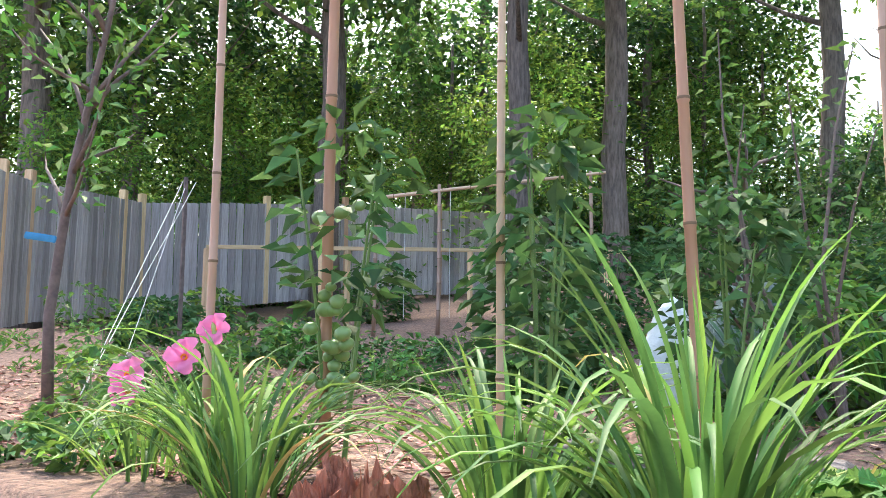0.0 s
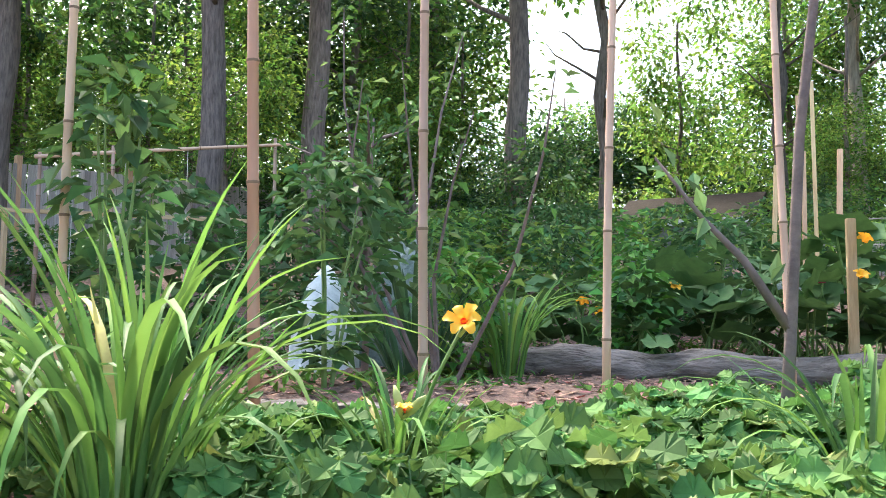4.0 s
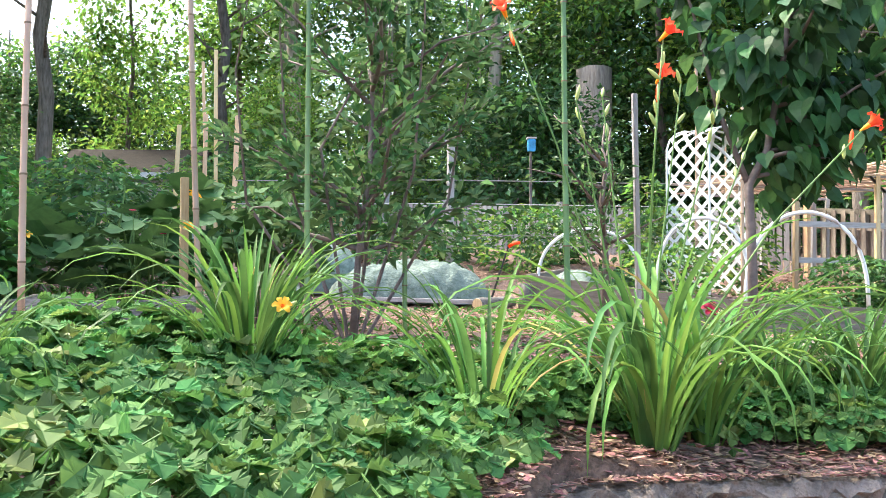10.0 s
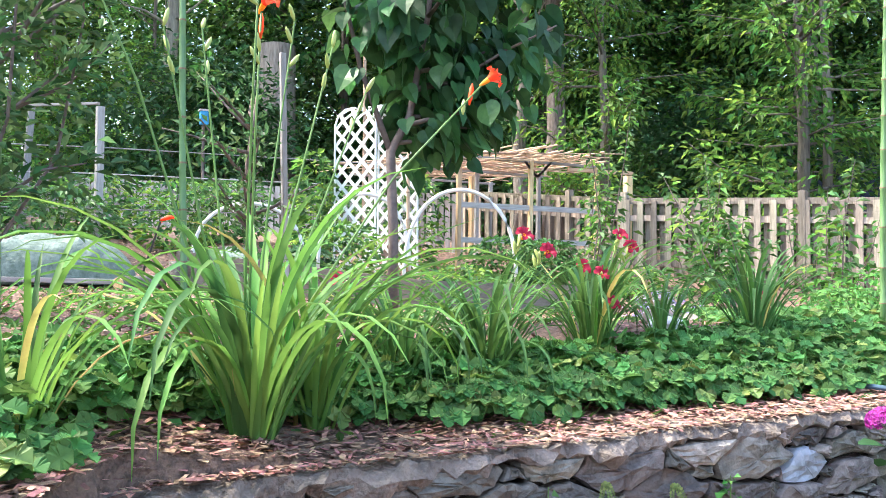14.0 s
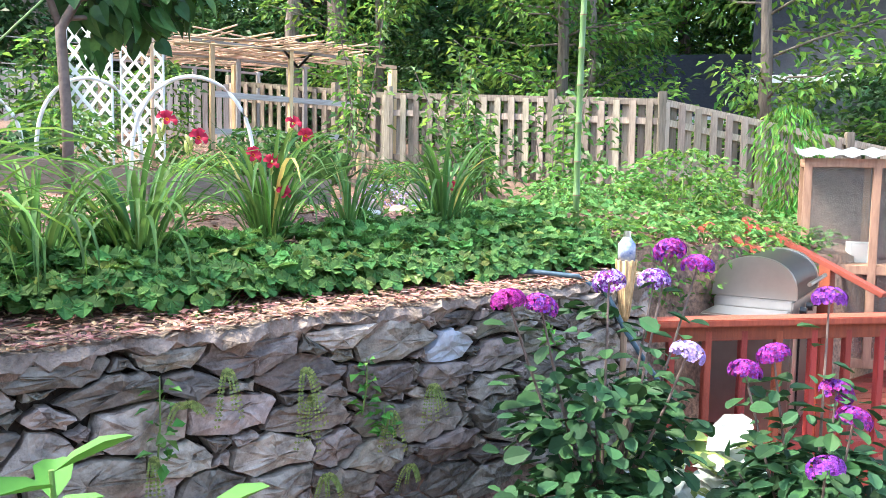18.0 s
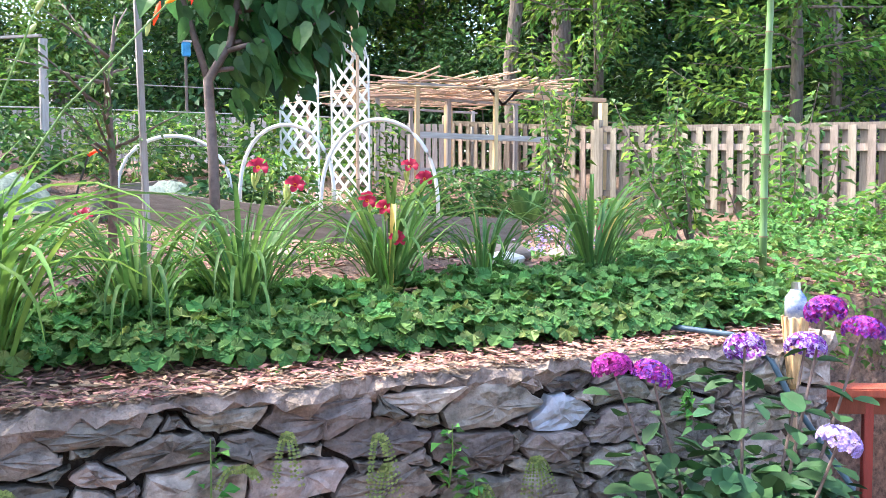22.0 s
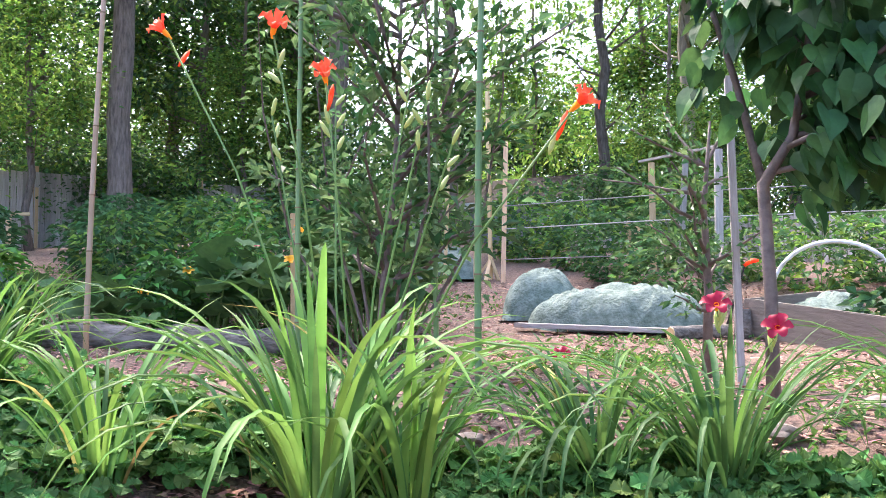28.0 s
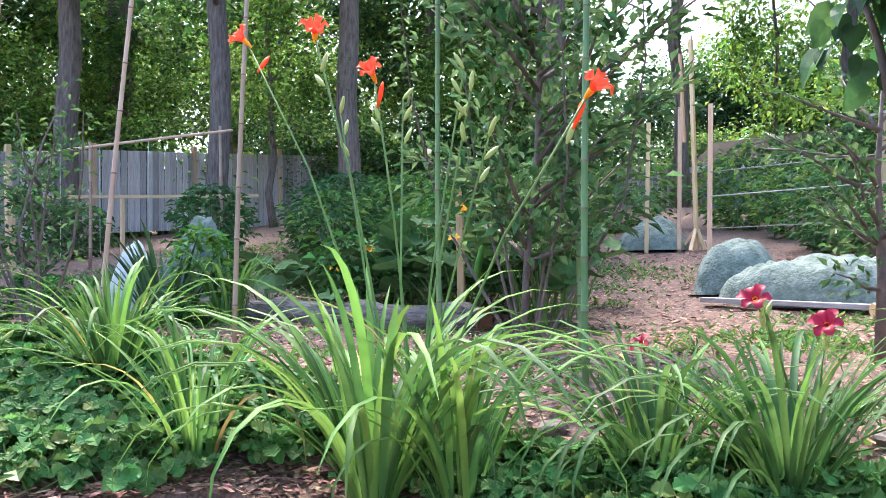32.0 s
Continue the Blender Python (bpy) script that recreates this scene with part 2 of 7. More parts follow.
M_WHITE = material("white_plastic", (0.78, 0.78, 0.78), 0.45, (0.62, 0.64, 0.66), 6)
M_NET = material("pale_green_net", (0.21, 0.26, 0.225), 0.9, (0.09, 0.125, 0.10), 12, bump=0.9, bump_scale=40)
M_FLEECE = material("white_fleece", (0.68, 0.72, 0.68), 0.8, (0.50, 0.54, 0.50), 10, bump=0.4)
M_CLOTHBLUE = material("blue_ribbon", (0.05, 0.33, 0.62), 0.6)
M_STRING = material("white_string", (0.72, 0.72, 0.68), 0.7)
M_BLADE_L = material("daylily_leaf_bright", (0.13, 0.275, 0.06), 0.6, (0.12, 0.26, 0.05), 6, 0.15, translucent=0.3, random_by="object")
M_BLADE_D = material("daylily_leaf_dark", (0.085, 0.19, 0.05), 0.6, (0.05, 0.125, 0.035), 6, 0.15, translucent=0.28, random_by="object")
M_BLADE_Y = material("daylily_leaf_yellowed", (0.46, 0.42, 0.13), 0.6, (0.34, 0.25, 0.09), 6, 0.15, translucent=0.2, random_by="object")
M_STEM = material("green_stalk", (0.16, 0.27, 0.07), 0.5, (0.10, 0.19, 0.05), 12)
M_STRAWB = leaf_material("strawberry_leaf", (0.115, 0.255, 0.068), (0.066, 0.165, 0.043), 0.7, 0.22, 0.25, 20)
M_STRAWB_Y = leaf_material("strawberry_leaf_pale", (0.21, 0.28, 0.075), (0.14, 0.22, 0.06), 0.5, 0.2, 0.25, 20)
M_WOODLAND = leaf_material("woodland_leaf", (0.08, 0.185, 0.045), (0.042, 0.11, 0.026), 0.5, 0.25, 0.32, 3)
# light and dark tints of the woodland leaf hold sun and shade as colour
M_WOODLAND_L = leaf_material("sunlit_tint_leaf", (0.145, 0.275, 0.05), (0.08, 0.18, 0.035), 0.5, 0.25, 0.42, 3)
M_WOODLAND_D = leaf_material("shade_tint_leaf", (0.045, 0.12, 0.042), (0.028, 0.075, 0.026), 0.5, 0.2, 0.22, 3)
M_SQUASH = leaf_material("squash_leaf", (0.065, 0.165, 0.05), (0.04, 0.11, 0.035), 0.75, 0.2, 0.15, 12)
M_TOMLEAF = leaf_material("tomato_leaf", (0.07, 0.165, 0.055), (0.04, 0.105, 0.035), 0.6, 0.2, 0.25, 12)
M_FRUITLEAF = leaf_material("fruit_tree_leaf", (0.135, 0.235, 0.095), (0.07, 0.15, 0.055), 0.5, 0.22, 0.3, 12)
M_LILACLEAF = leaf_material("heart_leaf", (0.065, 0.17, 0.052), (0.03, 0.09, 0.03), 0.45, 0.2, 0.3, 9)
M_HYDLEAF = leaf_material("hydrangea_leaf", (0.032, 0.095, 0.034), (0.02, 0.062, 0.022), 0.65, 0.2, 0.10, 9)
M_BRIGHTLEAF = leaf_material("bright_new_leaf", (0.10, 0.30, 0.05), (0.065, 0.21, 0.038), 0.6, 0.12, 0.14, 9)
M_IRIS = material("iris_leaf", (0.06, 0.14, 0.06), 0.5, (0.035, 0.09, 0.04), 7, 0.15, translucent=0.2, random_by="object")
M_ORANGE = leaf_material("orange_petal", (0.90, 0.20, 0.03), (0.80, 0.12, 0.03), 0.5, 0.08, 0.35, 9)
M_RED = leaf_material("crimson_petal", (0.40, 0.012, 0.028), (0.26, 0.008, 0.02), 0.5, 0.1, 0.3, 9)
M_PINK = leaf_material("pink_petal", (0.80, 0.23, 0.42), (0.68, 0.15, 0.33), 0.5, 0.06, 0.3, 9)
M_YELLOW = leaf_material("yellow_petal", (0.88, 0.55, 0.04), (0.85, 0.38, 0.03), 0.5, 0.06, 0.3, 9)
M_PURPLE = leaf_material("hydrangea_floret", (0.24, 0.045, 0.36), (0.16, 0.03, 0.30), 0.55, 0.3, 0.2, 9)
M_MAGENTA = leaf_material("magenta_floret", (0.33, 0.025, 0.22), (0.24, 0.02, 0.20), 0.55, 0.25, 0.2, 9)
M_LAVENDER = leaf_material("lavender_floret", (0.46, 0.36, 0.68), (0.38, 0.28, 0.60), 0.55, 0.2, 0.2, 9)
M_BUD = material("green_bud", (0.45, 0.50, 0.16), 0.5, (0.30, 0.38, 0.10), 20)
M_TOMATO = material("green_tomato", (0.24, 0.36, 0.13), 0.3, (0.17, 0.28, 0.09), 6)
M_REDWOOD = material("red_stained_deck_wood", (0.36, 0.065, 0.04), 0.6, (0.24, 0.042, 0.03), 4, 0.1, 0.25, 60, random_by="object", stretch=(8, 8, 1))
M_STEEL = material("stainless_steel", (0.60, 0.57, 0.55), 0.3, (0.50, 0.47, 0.45), 3, metal=1.0)
M_BLACK = material("black_enamel", (0.02, 0.02, 0.022), 0.35, (0.03, 0.03, 0.03), 4)
M_ROCK = material("pale_garden_rock", (0.30, 0.235, 0.195), 0.85, (0.17, 0.135, 0.115), 7, bump=0.7, bump_scale=16)
M_ROOF = material("dark_shingle_roof", (0.022, 0.027, 0.042), 0.95, (0.014, 0.017, 0.028), 10, bump=0.4)
M_SIDING = material("pale_siding", (0.22, 0.235, 0.26), 0.75, (0.17, 0.185, 0.205), 2)
M_BROWNROOF = material("brown_shingle", (0.028, 0.019, 0.015), 1.0, (0.014, 0.01, 0.008), 8, bump=0.4)


# ---- ground: one sheet to the horizon ----
def build_ground():
    gx = np.unique(np.concatenate([np.linspace(-400, -25, 12), np.linspace(-25, -8, 35), np.linspace(-8, 15, 180), np.linspace(15, 30, 30), np.linspace(30, 400, 12)]).round(3))
    gy = np.unique(np.concatenate([np.linspace(-400, -20, 10), np.linspace(-20, 1, 30), np.linspace(1, 3, 40), np.linspace(3, 12, 90), np.linspace(12, 45, 50), np.linspace(45, 500, 12)]).round(3))
    X, Y = np.meshgrid(gx, gy)
    Z = ground_z(X, Y) + 0.012 * rng.standard_normal(X.shape) * (Y > 2.7) * (Y < 20)
    v = np.stack([X, Y, Z], -1).reshape(-1, 3)
    w = len(gx)
    f = [[j * w + i, j * w + i + 1, (j + 1) * w + i + 1, (j + 1) * w + i] for j in range(len(gy) - 1) for i in range(w - 1)]
    thing("ground", "wood-chip mulch garden soil with patchy low weeds", "ground", kind="structure", mesh=mesh_of("ground", v, f, M_SOIL, smooth=True))


build_ground()


def shards(pos, axis, up, length, width):
    """Flat four-cornered splinters, one end skewed."""
    axis = unit(axis)
    side = unit(np.cross(axis, up))
    L, W = np.asarray(length)[:, None] / 2, np.asarray(width)[:, None] / 2
    k = rng.uniform(0.2, 1.0, (len(pos), 1))
    v = np.stack([pos - axis * L - side * W, pos + axis * L * k - side * W, pos + axis * L + side * W * k, pos - axis * L * k + side * W], 1).reshape(-1, 3)
    return v, (np.arange(len(pos))[:, None] * 4 + np.arange(4)).tolist()


def build_chips():
    n = 76000
    x = rng.uniform(-6, 9, n)
    y = np.maximum(wall_y(x), 1.3) + 0.02 + (rng.random(n) ** 1.5) * 10.0
    z = ground_z(x, y) + rng.uniform(0.002, 0.02, n)
    a = rng.uniform(0, 2 * np.pi, n)
    ax = np.stack([np.cos(a), np.sin(a), rng.uniform(-0.3, 0.3, n)], 1)
    v, f = shards(np.stack([x, y, z], 1), ax, np.stack([rng.normal(0, 0.3, n), rng.normal(0, 0.3, n), np.ones(n)], 1),
                  rng.uniform(0.02, 0.075, n), rng.uniform(0.005, 0.018, n))
    m = 5200
    xe = rng.uniform(1.6, 6.25, m)
    ye = wall_y(xe) + 0.5 * rng.random(m) ** 1.6 - 0.13
    a = rng.uniform(0, 2 * np.pi, m)
    v2, f2 = shards(np.stack([xe, ye, np.maximum(0.098, ground_z(xe, ye) + 0.006) + rng.uniform(0, 0.014, m)], 1), np.stack([np.cos(a), np.sin(a), rng.uniform(-0.15, 0.25, m)], 1),
                    np.stack([rng.normal(0, 0.3, m), rng.normal(0, 0.3, m), np.ones(m)], 1), rng.uniform(0.02, 0.065, m), rng.uniform(0.005, 0.016, m))
    v, f = join((v, f), (v2, f2))
    thing("wood_chips", "scattered pinkish brown wood chips on the path", "mulch", kind="stuff", mesh=mesh_of("wood_chips", v, f, M_CHIP))


build_chips()


# ---- retaining wall ----
def build_wall():
    wall = thing("retaining_wall", "dry-laid grey fieldstone retaining wall with a mortar coping", "wall", kind="structure")
    xs = np.linspace(-9, 6.35, 120)
    back = wall_y(xs)
    top = np.where(xs > 2.4, 0.09, 0.09 + 0.28 * smoothstep(2.4, 1.2, xs))
    prof = []
    for x, y, z in zip(xs, back, top):
        prof.append([(x, y - 0.10, LOW - 0.5), (x, y - 0.085, z - 0.07), (x, y, z - 0.07), (x, y + 0.02, LOW - 0.5)])
    v = np.array(prof).reshape(-1, 3)
    f = [[i * 4 + k, (i + 1) * 4 + k, (i + 1) * 4 + (k + 1) % 4, i * 4 + (k + 1) % 4] for i in range(len(xs) - 1) for k in range(4)]
    # core is coloured almost black so the gaps read as deep shade
    part("core", mesh_of("core", v, f, M_GAP), wall, "recessed mortar core darkened as joint shade")
    # coping: a rough cast cap with an uneven lip
    prof = []
    for x, y, z in zip(np.linspace(-9, 6.35, 400), wall_y(np.linspace(-9, 6.35, 400)), np.interp(np.linspace(-9, 6.35, 400), xs, top)):
        j = rng.normal(0, 0.008, 6) + 0.006 * math.sin(x * 9) + 0.005 * math.sin(x * 23)
        prof.append([(x, y - 0.13 + j[0], z - 0.068 + 2.4 * j[1] + 0.02 * math.sin(x * 3.7)), (x, y - 0.155 + 1.5 * j[2], z - 0.036 + j[3]), (x, y - 0.125 + 1.5 * j[4], z - 0.004 + j[5]), (x, y + 0.02, z + 0.004 + j[1] * 0.5), (x, y + 0.02, z - 0.075)])
    v = np.array(prof).reshape(-1, 3)
    f = [[i * 5 + k, (i + 1) * 5 + k, (i + 1) * 5 + (k + 1) % 5, i * 5 + (k + 1) % 5] for i in range(399) for k in range(5)]
    part("coping", mesh_of("coping", v, f, M_MORTAR), wall, "rough mortar coping")
    for poly in rubble(2.35, 6.3, LOW - 0.05, 0.045):
        stone(wall, poly)


def rubble(x0, x1, z0, z1):
    """Angular cells of mixed size, longer than high, that fill a panel."""
    flat = 0.48
    pts, rad = [], []
    for r in (0.105, 0.08, 0.062, 0.048, 0.038, 0.03):
        for _ in range(900):
            q = np.array([rng.uniform(x0, x1) * flat, rng.uniform(z0, z1)])
            if all(np.hypot(*(q - p)) > 0.5 * (r + s) for p, s in zip(pts, rad)):
                pts.append(q)
                rad.append(r * rng.uniform(0.85, 1.25))
    pts, rad = np.array(pts), np.array(rad)
    done = []
    for i, c in enumerate(pts):
        cell = [np.array(q) for q in ((x0 * flat, z0), (x1 * flat, z0), (x1 * flat, z1), (x0 * flat, z1))]
        dist = np.hypot(*(pts - c).T)
        for j in np.argsort(dist)[1:20]:
            d = pts[j] - c
            k = 0.5 + 0.5 * (rad[i] ** 2 - rad[j] ** 2) / (d @ d)
            o, cut = c + d * np.clip(k, 0.2, 0.8), []
            side = [(q - o) @ d for q in cell]
            for m in range(len(cell)):
                n = (m + 1) % len(cell)
                if side[m] <= 0:
                    cut.append(cell[m])
                if side[m] * side[n] < 0:
                    cut.append(cell[m] + (cell[n] - cell[m]) * side[m] / (side[m] - side[n]))
            cell = cut
            if len(cell) < 3:
                break
        if len(cell) > 2:
            done.append(np.array(cell) / np.array([flat, 1.0]))
    return done


def stone(wall, p):
    """One angular stone: worn arrises, a split face and a shadowed joint round it."""
    c = p.mean(0)
    q = p - c
    size = np.ptp(q, axis=0)
    if min(size) < 0.03:
        return
    ring = []
    for i in range(len(q)):
        a, b = q[i], q[(i + 1) % len(q)]
        if np.linalg.norm(b - a) < 0.012:
            continue
        for t in (0.03, 0.34, 0.66, 0.97) if np.linalg.norm(b - a) > 0.07 else (0.1, 0.9):
            ring.append(a + (b - a) * t + rng.normal(0, 0.0045, 2))
    ring = np.array(ring)
    k = len(ring)
    g = rng.uniform(0.003, 0.009)
    rr = np.linalg.norm(ring, axis=1, keepdims=True)
    inner = ring * np.clip(1 - g / rr, 0.3, 1)
    d = rng.uniform(0.005, 0.035)
    gx, gzz = rng.normal(0, 0.09), rng.normal(0, 0.12)
    v = [(x, 0.07, z) for x, z in inner]
    for shrink, out, jit in ((0.995, 0.0, 0.004), (0.965, 0.013, 0.004), (0.66, 0.018, 0.005), (0.33, 0.020, 0.005)):
        v += [(x * shrink, -out - d + gx * x + gzz * z + rng.normal(0, jit), z * shrink) for x, z in inner]
    v.append((0, -0.028 - d + rng.normal(0, 0.006), 0))
    f = []
    for r in range(4):
        f += [[r * k + i, r * k + (i + 1) % k, (r + 1) * k + (i + 1) % k, (r + 1) * k + i] for i in range(k)]
    f += [[4 * k + i, 4 * k + (i + 1) % k, 5 * k] for i in range(k)]
    spin = rng.normal(8, 16)
    turn = pose(0, 0, 0, 0, spin, 0)
    v = [tuple(turn @ Vector(q)) for q in v]
    pale = abs(c[0] - 5.03) < size[0] * 0.45 and abs(c[1] + 0.04) < size[1] * 0.4
    part("stone", mesh_of("stone", v, f, M_STONE_PALE if pale else M_STONE), wall, "pale bluish stone" if pale else "",
         pose(c[0], float(wall_y(c[0])) - 0.105, c[1], 0, 0, math.degrees(math.atan2(float(wall_y(c[0] + 0.05) - wall_y(c[0] - 0.05)), 0.1))) @ turn.inverted())


build_wall()


# ---- woodland ----
def crown_mesh(name, n_clumps, per, spread, shape, size, mats, low=0.0):
    """A cloud of leaf clumps; shape gives the half-axes, clumps sit mostly in the outer shell."""
    d = unit(rng.standard_normal((n_clumps, 3)))
    r = rng.uniform(0.35, 1.0, n_clumps) ** 0.6
    c = d * r[:, None] * np.array(shape)
    c[:, 2] += shape[2] + low
    n = n_clumps * per
    cc = np.repeat(c, per, 0)
    off = rng.standard_normal((n, 3)) * spread * np.array([1, 1, 0.55]) * np.repeat(rng.uniform(0.6, 1.4, n_clumps), per)[:, None]
    pos = cc + off
    ax = unit(off + rng.standard_normal((n, 3)) * 0.4 * spread + np.array([0, 0, -0.25 * spread]))
    up = np.stack([rng.normal(0, 0.45, n), rng.normal(0, 0.45, n), np.ones(n)], 1)
    L = size * rng.uniform(0.7, 1.3, n)
    v, f = leaves(pos, ax, up, L, L * rng.uniform(0.5, 0.75, n), 0.2, 0.12)
    idx = np.repeat(np.repeat(rng.integers(0, len(mats), n_clumps), per), 2)
    return mesh_of(name, v, f, mats, idx)


def trunk_piece(h, r0, r1, lean=(0, 0), wob=0.05, segs=12, flare=1.3):
    k = 10
    pts, rad = [], []
    for i in range(k):
        t = i / (k - 1)
        pts.append((lean[0] * t * h + rng.normal(0, wob) * (i > 0), lean[1] * t * h + rng.normal(0, wob) * (i > 0), t * h))
        rad.append((r0 + (r1 - r0) * t) * (flare if i == 0 else 1.0))
    return tube(pts, rad, segs)


def limb_pieces(base_h, top_h, n, length, r, rise=0.6):
    out = []
    for i in range(n):
        z = rng.uniform(base_h, top_h)
        a = rng.uniform(0, 2 * np.pi)
        ln = length * rng.uniform(0.6, 1.1)
        p = [(0, 0, z)]
        for s in (0.4, 0.75, 1.0):
            p.append((math.cos(a) * ln * s, math.sin(a) * ln * s, z + rise * ln * s ** 1.3 + rng.normal(0, 0.05 * ln)))
        out.append(tube(p, [r, r * 0.7, r * 0.45, r * 0.15], 6))
    return out


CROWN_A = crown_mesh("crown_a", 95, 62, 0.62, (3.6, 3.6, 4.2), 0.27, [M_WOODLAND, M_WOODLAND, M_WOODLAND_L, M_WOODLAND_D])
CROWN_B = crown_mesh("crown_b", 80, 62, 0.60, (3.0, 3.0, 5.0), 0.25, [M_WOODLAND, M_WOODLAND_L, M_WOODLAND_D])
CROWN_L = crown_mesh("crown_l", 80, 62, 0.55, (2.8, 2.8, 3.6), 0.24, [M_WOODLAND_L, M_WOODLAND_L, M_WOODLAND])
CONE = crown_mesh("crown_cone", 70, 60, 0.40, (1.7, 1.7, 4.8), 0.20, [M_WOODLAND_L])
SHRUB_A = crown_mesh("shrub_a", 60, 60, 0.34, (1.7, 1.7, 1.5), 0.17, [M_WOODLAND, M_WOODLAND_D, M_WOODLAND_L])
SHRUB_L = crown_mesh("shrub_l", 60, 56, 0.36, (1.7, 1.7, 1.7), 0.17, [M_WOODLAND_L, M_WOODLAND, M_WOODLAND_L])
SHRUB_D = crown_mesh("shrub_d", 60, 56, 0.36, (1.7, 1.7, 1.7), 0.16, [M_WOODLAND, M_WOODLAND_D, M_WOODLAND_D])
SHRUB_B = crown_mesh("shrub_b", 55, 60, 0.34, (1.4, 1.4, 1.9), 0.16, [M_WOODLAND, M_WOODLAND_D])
TRUNKS = [mesh_of("trunk", *join(trunk_piece(16, 0.34, 0.2), *limb_pieces(6, 13, 7, 3.2, 0.09)), M_BARK, smooth=True),
          mesh_of("trunk", *join(trunk_piece(16, 0.24, 0.13, (0.01, 0.01), 0.09), *limb_pieces(4, 13, 9, 2.8, 0.06)), M_BARK, smooth=True),
          mesh_of("trunk", *join(trunk_piece(15, 0.17, 0.08, (0.02, -0.01), 0.10), *limb_pieces(3, 12, 9, 2.4, 0.045)), M_BARK, smooth=True)]
TRUNK_PALE = mesh_of("trunk", *join(trunk_piece(16, 0.26, 0.15, (0.0, 0.01), 0.08), *limb_pieces(6, 13, 6, 2.8, 0.06)), M_BARK_PALE, smooth=True)


def forest_tree(x, y, trunk, crowns, scale=1.0, label="", bare=0.0):
    t = thing("tree", label or "tall deciduous woodland tree with a leafy green crown", "tree",
              pose(x, y, gz(x, y) - 0.05, 0, 0, rng.uniform(0, 360)), "woodland trees")
    part("trunk", trunk, t, "", Matrix.Scale(scale, 4))
    for cm, z, dx, dy, s in crowns:
        part("crown", cm, t, "", Matrix.Translation((dx, dy, z)) @ Matrix.Scale(s, 4) @ pose(0, 0, 0, 0, 0, rng.uniform(0, 360)))
    return t


def shrub(x, y, s, cm, label="dense leafy green understorey shrub"):
    t = thing("shrub", label, "shrub", pose(x, y, gz(x, y) - 0.25 * s, 0, 0, rng.uniform(0, 360)), "understorey shrubs")
    part("foliage", cm, t, "", Matrix.Scale(s, 4))
    st = [tube([(0, 0, 0), (rng.normal(0, 0.2), rng.normal(0, 0.2), 0.8), (rng.normal(0, 0.5), rng.normal(0, 0.5), 1.8)], [0.04, 0.03, 0.01], 5) for _ in range(4)]
    for q in st:
        part("stem", mesh_of("stem", *q, M_BARK), t, "", Matrix.Scale(s, 4))


def polar(bearing, dist, ox=2.0, oy=0.5):
    return ox + dist * math.sin(radians(bearing)), oy + dist * math.cos(radians(bearing))


